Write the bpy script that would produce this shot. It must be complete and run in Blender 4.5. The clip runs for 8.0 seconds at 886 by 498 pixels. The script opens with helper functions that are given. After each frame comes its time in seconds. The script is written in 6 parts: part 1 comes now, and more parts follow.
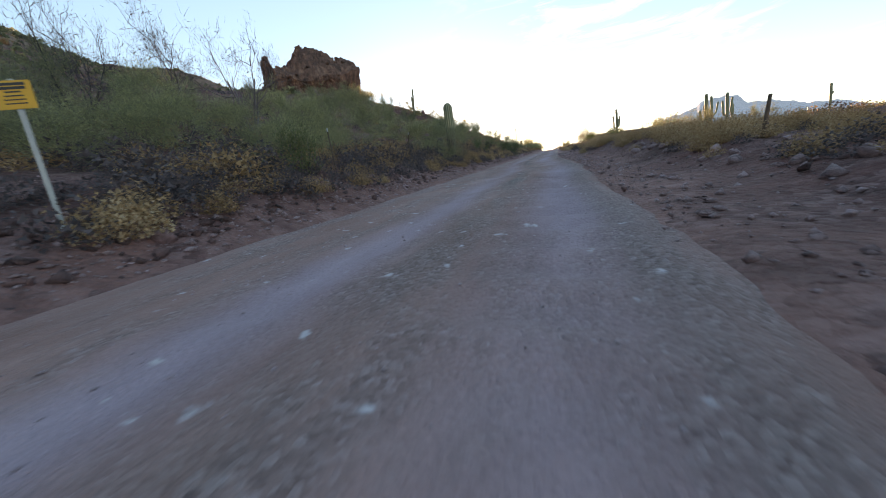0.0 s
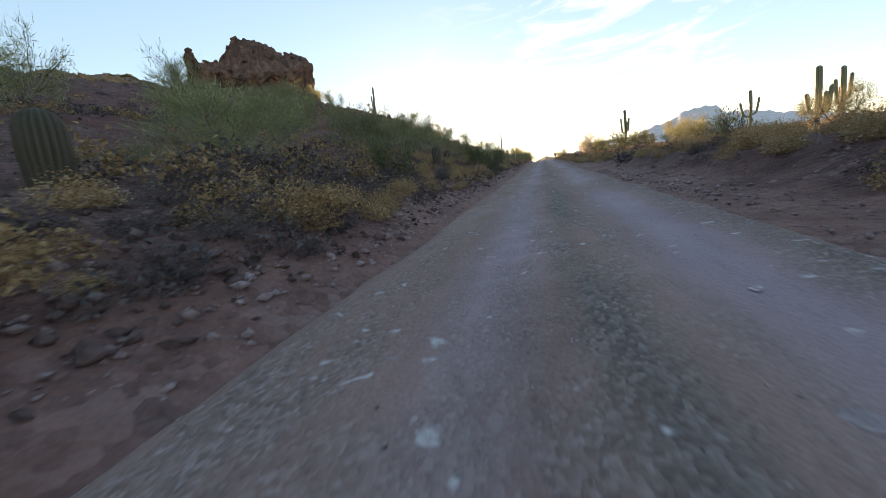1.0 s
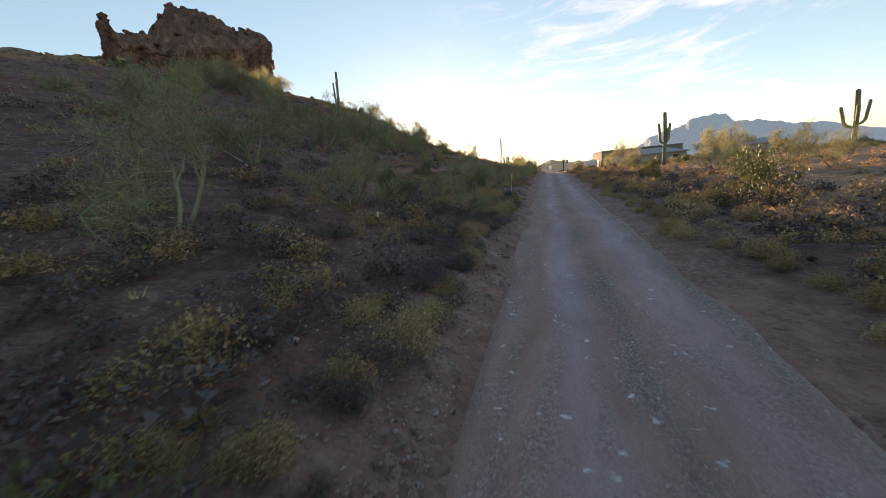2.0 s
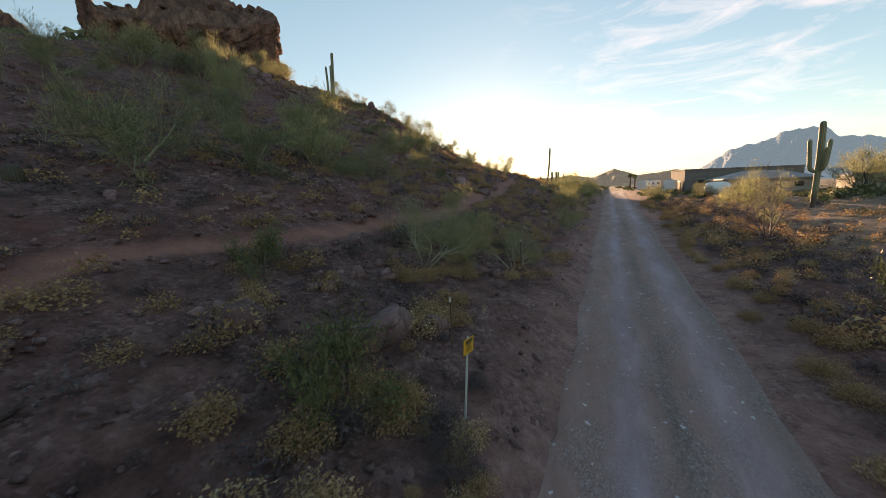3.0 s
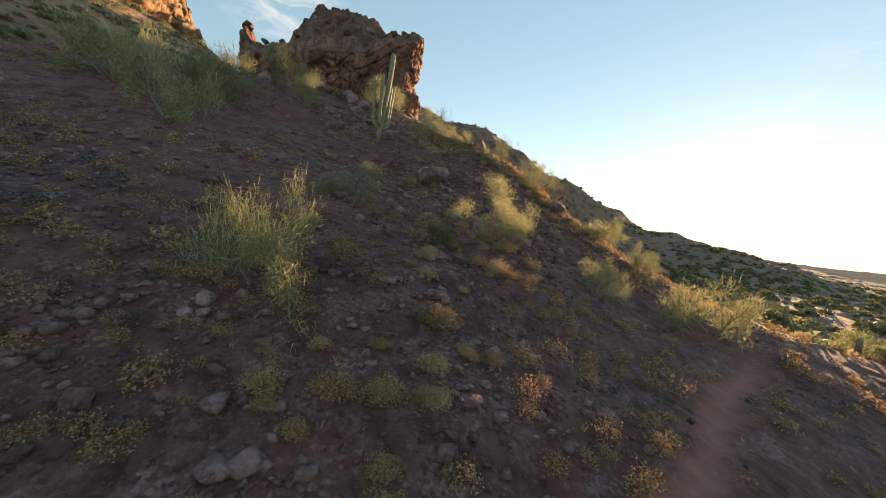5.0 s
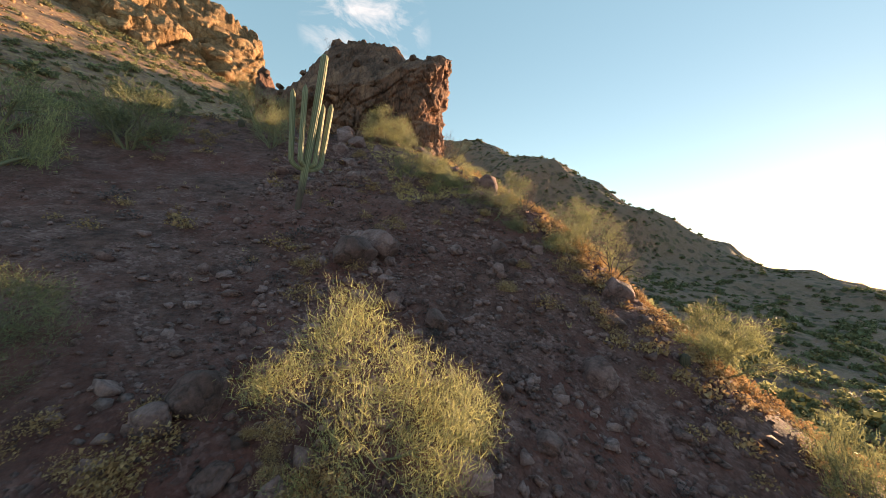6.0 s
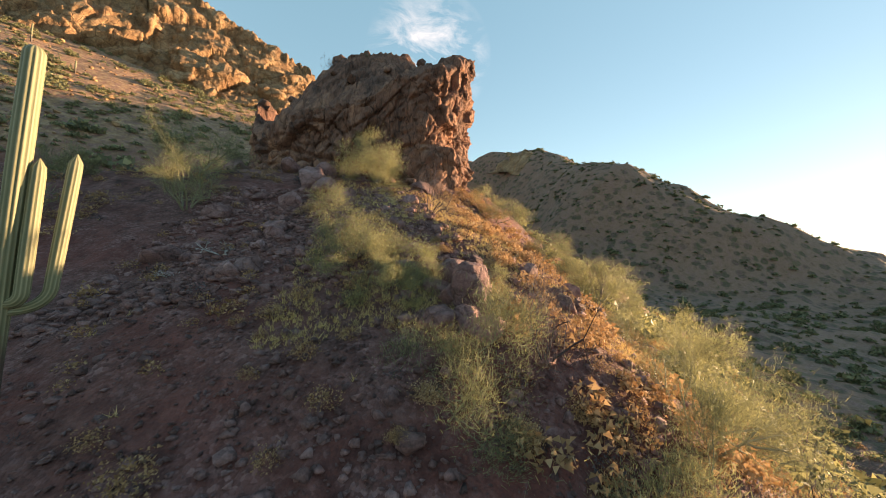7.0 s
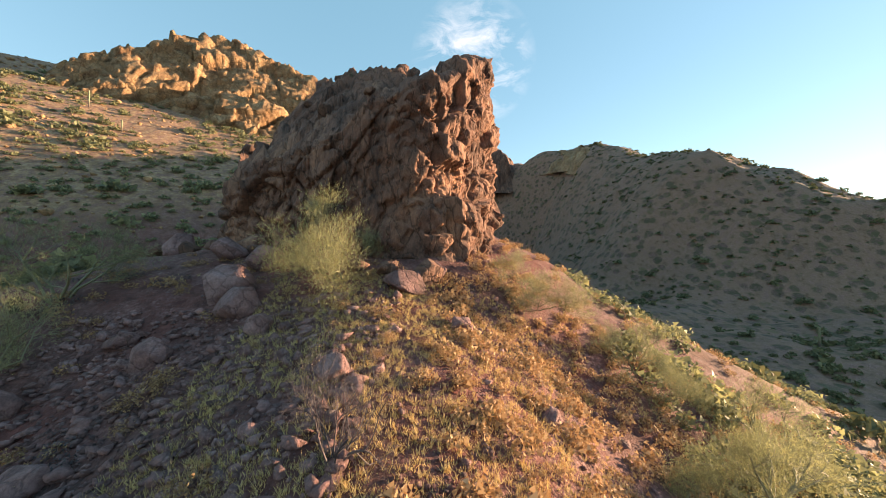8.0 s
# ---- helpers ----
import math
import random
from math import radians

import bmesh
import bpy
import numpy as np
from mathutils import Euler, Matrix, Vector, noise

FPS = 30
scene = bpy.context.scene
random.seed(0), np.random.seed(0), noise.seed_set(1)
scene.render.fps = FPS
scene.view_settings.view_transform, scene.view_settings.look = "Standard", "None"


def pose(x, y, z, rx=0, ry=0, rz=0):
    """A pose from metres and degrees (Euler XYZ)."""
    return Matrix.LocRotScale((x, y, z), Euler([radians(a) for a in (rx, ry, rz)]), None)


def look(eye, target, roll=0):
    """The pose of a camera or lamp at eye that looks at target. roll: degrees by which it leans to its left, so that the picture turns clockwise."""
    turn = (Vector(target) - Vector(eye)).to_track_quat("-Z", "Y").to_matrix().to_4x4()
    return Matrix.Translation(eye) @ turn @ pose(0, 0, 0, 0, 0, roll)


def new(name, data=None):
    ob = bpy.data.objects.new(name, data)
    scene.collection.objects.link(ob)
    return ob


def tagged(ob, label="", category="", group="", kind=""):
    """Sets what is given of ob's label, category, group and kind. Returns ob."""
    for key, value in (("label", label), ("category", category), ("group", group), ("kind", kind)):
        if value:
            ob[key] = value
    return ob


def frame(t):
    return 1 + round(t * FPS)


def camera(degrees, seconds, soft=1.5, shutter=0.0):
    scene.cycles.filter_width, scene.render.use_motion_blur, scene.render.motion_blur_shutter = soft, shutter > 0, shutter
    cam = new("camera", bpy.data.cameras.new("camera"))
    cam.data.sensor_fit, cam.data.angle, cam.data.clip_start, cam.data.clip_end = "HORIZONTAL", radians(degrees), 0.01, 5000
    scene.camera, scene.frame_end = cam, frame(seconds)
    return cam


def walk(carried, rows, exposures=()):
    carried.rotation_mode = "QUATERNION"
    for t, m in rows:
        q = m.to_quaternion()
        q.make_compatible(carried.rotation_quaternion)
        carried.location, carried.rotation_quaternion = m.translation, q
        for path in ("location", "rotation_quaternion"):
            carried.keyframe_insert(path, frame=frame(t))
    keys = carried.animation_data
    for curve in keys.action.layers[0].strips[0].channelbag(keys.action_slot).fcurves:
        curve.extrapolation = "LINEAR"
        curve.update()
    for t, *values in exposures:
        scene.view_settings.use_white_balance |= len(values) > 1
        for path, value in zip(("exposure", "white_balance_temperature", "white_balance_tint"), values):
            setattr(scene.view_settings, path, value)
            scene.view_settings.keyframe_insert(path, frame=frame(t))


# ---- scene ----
cam = camera(101.22, 8.0, soft=0.8, shutter=0.035)
PATH = [
    (0, (1.462, -41.465, -0.862), (0.837, -39.605, -1.250), -6.92),
    (0.2, (1.111, -36.293, -0.792), (0.501, -34.427, -1.176), -7.12),
    (0.4, (0.610, -31.183, -0.607), (0.010, -29.312, -0.977), -7.22),
    (0.6, (0.044, -26.147, -0.340), (-0.544, -24.269, -0.696), -7.26),
    (0.8, (-0.486, -21.186, -0.004), (-1.058, -19.302, -0.351), -7.32),
    (1, (-0.903, -16.296, 0.428), (-1.465, -14.407, 0.087), -7.48),
    (1.2, (-1.186, -11.470, 0.970), (-1.746, -9.579, 0.636), -7.62),
    (1.4, (-1.376, -6.699, 1.569), (-1.935, -4.807, 1.239), -7.39),
    (1.6, (-1.531, -1.965, 2.181), (-2.088, -0.074, 1.844), -6.74),
    (1.8, (-1.662, 2.744, 2.825), (-2.221, 4.633, 2.482), -6.00),
    (2, (-1.756, 7.430, 3.515), (-2.324, 9.316, 3.168), -5.41),
    (2.2, (-1.816, 12.090, 4.229), (-2.401, 13.971, 3.882), -4.98),
    (2.4, (-1.856, 16.713, 4.929), (-2.474, 18.584, 4.586), -4.60),
    (2.6, (-1.900, 21.285, 5.578), (-2.568, 23.140, 5.241), -4.04),
    (2.8, (-1.971, 25.786, 6.152), (-2.707, 27.617, 5.822), -3.15),
    (3, (-2.087, 30.196, 6.664), (-2.905, 31.992, 6.339), -1.86),
    (3.2, (-2.258, 34.491, 7.159), (-3.166, 36.244, 6.838), -0.20),
    (3.4, (-2.506, 38.649, 7.678), (-3.510, 40.349, 7.362), 1.60),
    (3.6, (-2.879, 42.659, 8.249), (-3.982, 44.298, 7.938), 3.24),
    (3.8, (-3.415, 46.520, 8.890), (-4.616, 48.091, 8.588), 4.57),
    (4, (-4.122, 50.237, 9.612), (-5.416, 51.734, 9.322), 5.68),
    (4.2, (-4.997, 53.810, 10.406), (-6.379, 55.231, 10.134), 6.63),
    (4.4, (-6.041, 57.240, 11.233), (-7.503, 58.583, 10.987), 7.32),
    (4.6, (-7.253, 60.532, 12.047), (-8.789, 61.795, 11.836), 7.64),
    (4.8, (-8.631, 63.709, 12.817), (-10.235, 64.890, 12.643), 7.65),
    (5, (-10.175, 66.793, 13.548), (-11.841, 67.891, 13.414), 7.47),
    (5.2, (-11.884, 69.786, 14.273), (-13.605, 70.801, 14.177), 7.19),
    (5.4, (-13.758, 72.675, 15.035), (-15.526, 73.608, 14.972), 6.88),
    (5.6, (-15.789, 75.434, 15.877), (-17.597, 76.289, 15.843), 6.57),
    (5.8, (-17.962, 78.033, 16.830), (-19.803, 78.814, 16.820), 6.26),
    (6, (-20.247, 80.447, 17.902), (-22.118, 81.154, 17.909), 5.95),
    (6.2, (-22.608, 82.657, 19.067), (-24.506, 83.287, 19.087), 5.63),
    (6.4, (-25.016, 84.660, 20.279), (-26.937, 85.214, 20.307), 5.29),
    (6.6, (-27.453, 86.471, 21.505), (-29.395, 86.951, 21.537), 4.85),
    (6.8, (-29.908, 88.119, 22.744), (-31.865, 88.528, 22.782), 4.29),
    (7, (-32.377, 89.631, 24.021), (-34.347, 89.974, 24.066), 3.71),
    (7.2, (-34.868, 91.007, 25.358), (-36.849, 91.282, 25.408), 3.00),
    (7.4, (-37.387, 92.239, 26.757), (-39.376, 92.446, 26.812), 2.16),
    (7.6, (-39.933, 93.323, 28.211), (-41.927, 93.462, 28.268), 1.26),
    (7.8, (-42.504, 94.256, 29.709), (-44.502, 94.334, 29.768), 0.38),
    (8, (-45.101, 95.038, 31.250), (-47.100, 95.060, 31.311), -0.45),
]
walk(cam, [(t, look(eye, target, roll)) for t, eye, target, roll in PATH],
     exposures=[(0, 1.74, 8200, 38), (1.0, 1.62, 8400, 36), (1.6, 1.48, 8500, 36), (3.0, 1.2, 8700, 32), (4.6, 1.42, 8800, 31), (6.0, 1.52, 8600, 27), (7.0, 1.55, 8400, 27), (8.0, 1.64, 7600, 24)])

# ---- world, sun, exposure ----
SUN_AZ, SUN_EL = 17.0, 5.2            # degrees to the left of +y, degrees up
SUN_DIR = Vector((-math.sin(radians(SUN_AZ)) * math.cos(radians(SUN_EL)), math.cos(radians(SUN_AZ)) * math.cos(radians(SUN_EL)), math.sin(radians(SUN_EL))))
scene.view_settings.exposure = 0.0


def build_world():
    world = bpy.data.worlds.new("evening_sky")
    scene.world = world
    world.use_nodes = True
    nt = world.node_tree
    nt.nodes.clear()
    out = nt.nodes.new("ShaderNodeOutputWorld")
    bg = nt.nodes.new("ShaderNodeBackground")
    sky = nt.nodes.new("ShaderNodeTexSky")
    sky.sky_type = "NISHITA"
    sky.sun_disc = False
    sky.sun_elevation = radians(SUN_EL + 3)
    sky.sun_rotation = radians(-SUN_AZ)
    sky.altitude = 500
    sky.air_density, sky.dust_density, sky.ozone_density = 1.0, 0.1, 1.7
    coord = nt.nodes.new("ShaderNodeTexCoord")

    def scalar(op, x, y=0.0):
        m = nt.nodes.new("ShaderNodeMath")
        m.operation = op
        m.use_clamp = op in ("MULTIPLY_ADD", "MAXIMUM")
        for k, v in enumerate((x, y)):
            if isinstance(v, (int, float)):
                m.inputs[k].default_value = v
            else:
                nt.links.new(v, m.inputs[k])
        return m.outputs[0]

    def blot(direction, tight):
        """1 towards a direction, falling off round it."""
        d = nt.nodes.new("ShaderNodeVectorMath")
        d.operation = "DOT_PRODUCT"
        d.inputs[1].default_value = Vector(direction).normalized()
        nt.links.new(coord.outputs["Generated"], d.inputs[0])
        return scalar("MAXIMUM", scalar("ADD", 1.0, scalar("MULTIPLY", scalar("SUBTRACT", d.outputs["Value"], 1.0), tight)), 0.0)

    def wisps(scale, stretch, turn, low, high):
        m = nt.nodes.new("ShaderNodeMapping")
        m.inputs["Scale"].default_value = stretch
        m.inputs["Rotation"].default_value = turn
        n = nt.nodes.new("ShaderNodeTexNoise")
        n.inputs["Scale"].default_value = scale
        n.inputs["Detail"].default_value = 9.0
        n.inputs["Roughness"].default_value = 0.64
        n.inputs["Distortion"].default_value = 0.6
        r = nt.nodes.new("ShaderNodeValToRGB")
        r.color_ramp.elements[0].position, r.color_ramp.elements[1].position = low, high
        nt.links.new(coord.outputs["Generated"], m.inputs["Vector"])
        nt.links.new(m.outputs["Vector"], n.inputs["Vector"])
        nt.links.new(n.outputs["Fac"], r.inputs["Fac"])
        return r.outputs["Color"]

    # thin high cirrus to the north-east, one small cloud over the outcrop, a low band at the skyline
    cirrus = scalar("MULTIPLY", wisps(2.4, (2.2, 3.0, 9.0), (0.0, 0.5, 0.0), 0.50, 0.72), scalar("MULTIPLY", blot((0.19, 0.93, 0.29), 9.0), 0.36))
    puff = scalar("MULTIPLY", wisps(6.0, (1.0, 1.6, 3.4), (0.0, 0.0, 0.0), 0.44, 0.70), scalar("MULTIPLY", blot((-0.872, 0.085, 0.478), 85.0), 0.5))
    band = scalar("MULTIPLY", wisps(2.6, (1.2, 1.2, 16.0), (0.0, 0.0, 0.0), 0.50, 0.70), scalar("MULTIPLY", blot((0.20, 0.975, 0.09), 40.0), 0.45))
    cover = scalar("MAXIMUM", scalar("MAXIMUM", cirrus, puff), band)
    mix = nt.nodes.new("ShaderNodeMix")
    mix.data_type = "RGBA"
    mix.inputs[7].default_value = (9.5, 9.3, 9.4, 1)
    nt.links.new(cover, mix.inputs[0])
    tint = nt.nodes.new("ShaderNodeMix")
    tint.data_type, tint.blend_type = "RGBA", "MULTIPLY"
    tint.inputs[0].default_value = 1.0
    tint.inputs[7].default_value = (1.0, 1.04, 0.96, 1)
    nt.links.new(sky.outputs["Color"], tint.inputs[6])
    # thin evening haze, even over the dome
    haze = nt.nodes.new("ShaderNodeMix")
    haze.data_type, haze.blend_type = "RGBA", "ADD"
    haze.inputs[0].default_value = 1.0
    haze.inputs[7].default_value = (0.48, 1.55, 2.2, 1)
    nt.links.new(tint.outputs[2], haze.inputs[6])
    nt.links.new(haze.outputs[2], mix.inputs[6])
    nt.links.new(mix.outputs[2], bg.inputs["Color"])
    bg.inputs["Strength"].default_value = SKY_STRENGTH
    nt.links.new(bg.outputs["Background"], out.inputs["Surface"])


SKY_STRENGTH = 0.070
build_world()
sun = new("sun", bpy.data.lights.new("sun", "SUN"))
sun.data.energy, sun.data.angle, sun.data.color = 6.0, radians(0.53), (1.0, 0.79, 0.50)
sun.matrix_world = Matrix.Translation((0, 0, 80)) @ (-SUN_DIR).to_track_quat("-Z", "Y").to_matrix().to_4x4()


# ---- numeric noise ----
def hash01(ix, iy, iz=0, seed=0):
    ix, iy = np.atleast_1d(ix), np.atleast_1d(iy)
    n = (ix.astype(np.int64) * 374761393 + iy.astype(np.int64) * 668265263 + np.int64(iz) * 2147483647 + seed * 1274126177) & 0xFFFFFFFF
    n = ((n ^ (n >> 13)) * 1274126177) & 0xFFFFFFFF
    n = ((n ^ (n >> 16)) * 2246822519) & 0xFFFFFFFF
    return ((n ^ (n >> 15)) & 0xFFFFFF) / float(0xFFFFFF)


def vnoise(x, y, seed=0):
    """Smooth value noise between -1 and 1."""
    ix, iy = np.floor(x), np.floor(y)
    fx, fy = x - ix, y - iy
    fx, fy = fx * fx * (3 - 2 * fx), fy * fy * (3 - 2 * fy)
    a, b = hash01(ix, iy, 0, seed), hash01(ix + 1, iy, 0, seed)
    c, d = hash01(ix, iy + 1, 0, seed), hash01(ix + 1, iy + 1, 0, seed)
    return 2 * ((a * (1 - fx) + b * fx) * (1 - fy) + (c * (1 - fx) + d * fx) * fy) - 1


def fbm(x, y, octaves=4, seed=0, gain=0.5):
    total, amp = 0.0, 1.0
    for k in range(octaves):
        total = total + amp * vnoise(x * 2 ** k + 17.3 * k, y * 2 ** k - 9.1 * k, seed + k)
        amp *= gain
    return total


def smooth(a, b, v):
    s = np.clip((v - a) / (b - a), 0, 1)
    return s * s * (3 - 2 * s)


# ---- the lie of the land ----
ROAD_L, ROAD_R = -3.03, 1.60


def wide_right(y):
    """Extra width of the road on its right, where it opens out."""
    y = np.asarray(y, float)
    return 0.75 * smooth(-10, -24, y)

U_NODES = [0, 1.3, 4, 10, 20, 30, 40, 50, 62, 75, 100, 140]
STATIONS = [-60, 0, 40, 75, 92]
RISE = [
    [0, 0.7, 1.2, 2.2, 4.5, 8.0, 11.5, 15.0, 18.5, 20.5, 22.5, 32.0],
    [0, 0.7, 1.6, 3.0, 6.0, 9.0, 12.5, 16.5, 19.8, 22.0, 23.5, 32.0],
    [0, 0.7, 1.3, 3.3, 6.8, 10.3, 14.0, 18.6, 22.4, 24.5, 25.5, 33.0],
    [0, 0.7, 1.4, 3.9, 7.9, 11.6, 15.2, 19.2, 26.5, 29.5, 31.0, 38.0],
    [0, 0.7, 1.2, 3.6, 6.4, 11.3, 18.0, 22.3, 26.8, 29.5, 31.0, 38.0],
]


def road_z(y):
    """Height of the road's middle line."""
    y = np.asarray(y, float)
    near = 0.0405 * y
    far = 3.15 + 0.9 * (1 - np.exp(-np.maximum(y - 78, 0) * 0.045))
    z = np.where(y < 78, near, far) - 0.004 * np.maximum(y - 150, 0)
    return np.maximum(z, 1.5 + 0 * y) * (y > 78) + z * (y <= 78)


def crest_y(u):
    return np.interp(u, [0, 11, 20, 30, 42, 62, 75, 110], [110, 109, 98, 94.5, 92, 90.5, 98, 100])


def left_rise(u, y):
    """Rise of the hillside above the road, u metres beyond its edge."""
    yc = crest_y(u)
    rows = np.stack([np.interp(u, U_NODES, r) for r in RISE])
    ys = np.minimum(y, yc)
    k = np.clip(np.searchsorted(STATIONS, ys) - 1, 0, len(STATIONS) - 2)
    a = np.asarray(STATIONS, float)
    w = np.clip((ys - a[k]) / (a[k + 1] - a[k]), 0, 1)
    w = w * w * (3 - 2 * w)
    idx = np.arange(u.size).reshape(u.shape)
    flat = rows.reshape(len(STATIONS), -1)
    base = flat[k.ravel(), idx.ravel()].reshape(u.shape) * (1 - w) + flat[k.ravel() + 1, idx.ravel()].reshape(u.shape) * w
    over = np.maximum(y - yc, 0)
    valley = 0.5 + 0.085 * np.minimum(u, 160)
    fall = np.minimum(over * over * 0.045, 0.5 * over)
    down = valley + np.maximum(base - fall - valley, 0)
    up = base + (valley - base) * smooth(0, 30, over)
    return np.where(base > valley, down, up)


def land(x, y, detail=True):
    x, y = np.broadcast_arrays(np.asarray(x, float), np.asarray(y, float))
    zr = road_z(y)
    u = np.maximum(ROAD_L - x, 0)
    v = np.maximum(x - ROAD_R - wide_right(y), 0)
    hill = left_rise(u, y)
    # the sunlit mountain in the west, its flank turned to the evening sun
    out = -(x + 45) * 0.78 - (y - 95) * 0.62
    along = -(x + 45) * 0.62 + (y - 95) * 0.78
    hill = hill + np.maximum(out - 84, 0) * 0.60 * smooth(112, 66, along) * smooth(-260, -120, along) * smooth(60, 90, u) * smooth(420, 240, out)
    # the shaded hill beyond the valley
    ridge = np.interp(x, [-430, -365, -350, -330, -294, -276, -266, -237, -220, -187, -170, -162, -155, -150, -143, -133, -115, -98, -80, -40, 0], [100, 97, 93, 99, 93, 86, 78, 66, 65, 54, 37, 32, 32, 28, 22, 12, 11, 9, 7, 3, 0])
    bent = y + 45 * smooth(-294, -370, x) - 70 * smooth(-190, -110, x)
    hill = hill + np.where(u > 0, ridge * smooth(140, 205, bent) * smooth(330, 206, bent) * smooth(0, 30, u), 0)
    hill = hill + (1.1 * fbm(x * 0.06, y * 0.06, 4, 17) + 0.5 * fbm(x * 0.25, y * 0.25, 2, 19)) * smooth(132, 180, y) * smooth(30, 70, u) * smooth(700, 450, u)
    gully = 1 - 2 * np.abs(vnoise(x * 0.055 + 0.02 * y, y * 0.022, 14))
    hill = hill + (1.6 * gully + 0.8 * vnoise(x * 0.13, y * 0.1, 15)) * smooth(132, 165, y) * smooth(30, 70, u) * smooth(700, 400, u)
    # the bank along the other side
    berm = np.interp(y, [-60, -37, -27, -18, -4, 12, 40, 90], [0.2, 0.25, 0.5, 0.68, 0.62, 0.33, 0.2, 0.1])
    rise = berm * smooth(1.4, 3.0, v) * (1 - 0.35 * smooth(4, 12, v)) - 0.25 * smooth(40, 85, y) * smooth(3, 12, v)
    far = smooth(60, 300, v) * (-2.0)
    z = zr + np.where(u > 0, hill, 0) + np.where(v > 0, rise + far, 0)
    off = np.where(u > 0, smooth(0.0, 1.6, u), smooth(0.3, 2.0, v))
    wide = fbm(x * 0.11, y * 0.11, 3, 5) * 0.45 * smooth(3, 14, u) + fbm(x * 0.11, y * 0.11, 3, 6) * 0.2 * smooth(3, 14, v)
    z = z + wide * (np.abs(x) < 400)
    if detail:
        z = z + off * (0.07 * fbm(x * 0.9, y * 0.9, 3, 11) + 0.03 * fbm(x * 3.1, y * 3.1, 2, 21))
        z = z - trail_mask(x, y) * 0.12
    return z


def trail_centre(y):
    """The foot trail: x for each y along the hillside."""
    return np.interp(y, [24, 30, 34.5, 40, 46, 54, 62, 69, 77, 92], [-10.0, -11.8, -14.6, -13.8, -11.8, -12.0, -12.1, -12.6, -13.7, -17.0])


def trail_mask(x, y):
    d = np.abs(x - trail_centre(y) - 0.25 * np.sin(y * 0.5))
    return smooth(0.8, 0.3, d + 0.18 * vnoise(x * 1.3, y * 1.3, 3)) * smooth(22, 27, y) * smooth(98, 88, y)


# ---- materials ----
def nodes_of(name):
    mat = bpy.data.materials.new(name)
    mat.use_nodes = True
    nt = mat.node_tree
    return mat, nt, nt.nodes["Principled BSDF"]


def add_noise(nt, vec, scale, detail=6.0, rough=0.6, dist=0.0):
    n = nt.nodes.new("ShaderNodeTexNoise")
    n.inputs["Scale"].default_value = scale
    n.inputs["Detail"].default_value = detail
    n.inputs["Roughness"].default_value = rough
    n.inputs["Distortion"].default_value = dist
    nt.links.new(vec, n.inputs["Vector"])
    return n.outputs["Fac"]


def add_ramp(nt, fac, stops):
    r = nt.nodes.new("ShaderNodeValToRGB")
    el = r.color_ramp.elements
    while len(el) < len(stops):
        el.new(0.5)
    for e, (p, c) in zip(el, stops):
        e.position, e.color = p, (*c, 1)
    nt.links.new(fac, r.inputs["Fac"])
    return r.outputs["Color"]


def add_mix(nt, fac, a, b, mode="MIX"):
    m = nt.nodes.new("ShaderNodeMix")
    m.data_type, m.blend_type = "RGBA", mode
    for socket, v in ((m.inputs[0], fac), (m.inputs[6], a), (m.inputs[7], b)):
        if isinstance(v, (int, float)):
            socket.default_value = v
        elif isinstance(v, tuple):
            socket.default_value = (*v, 1)
        else:
            nt.links.new(v, socket)
    return m.outputs[2]


def add_bump(nt, bsdf, height, strength, distance):
    b = nt.nodes.new("ShaderNodeBump")
    b.inputs["Strength"].default_value, b.inputs["Distance"].default_value = strength, distance
    nt.links.new(height, b.inputs["Height"])
    nt.links.new(b.outputs["Normal"], bsdf.inputs["Normal"])
    return b


def place_of(nt, kind="Position"):
    if kind == "Position":
        return nt.nodes.new("ShaderNodeNewGeometry").outputs["Position"]
    return nt.nodes.new("ShaderNodeTexCoord").outputs["Object"]


def add_math(nt, op, a, b=0.0):
    m = nt.nodes.new("ShaderNodeMath")
    m.operation = op
    for socket, v in ((m.inputs[0], a), (m.inputs[1], b)):
        if isinstance(v, (int, float)):
            socket.default_value = v
        else:
            nt.links.new(v, socket)
    return m.outputs[0]


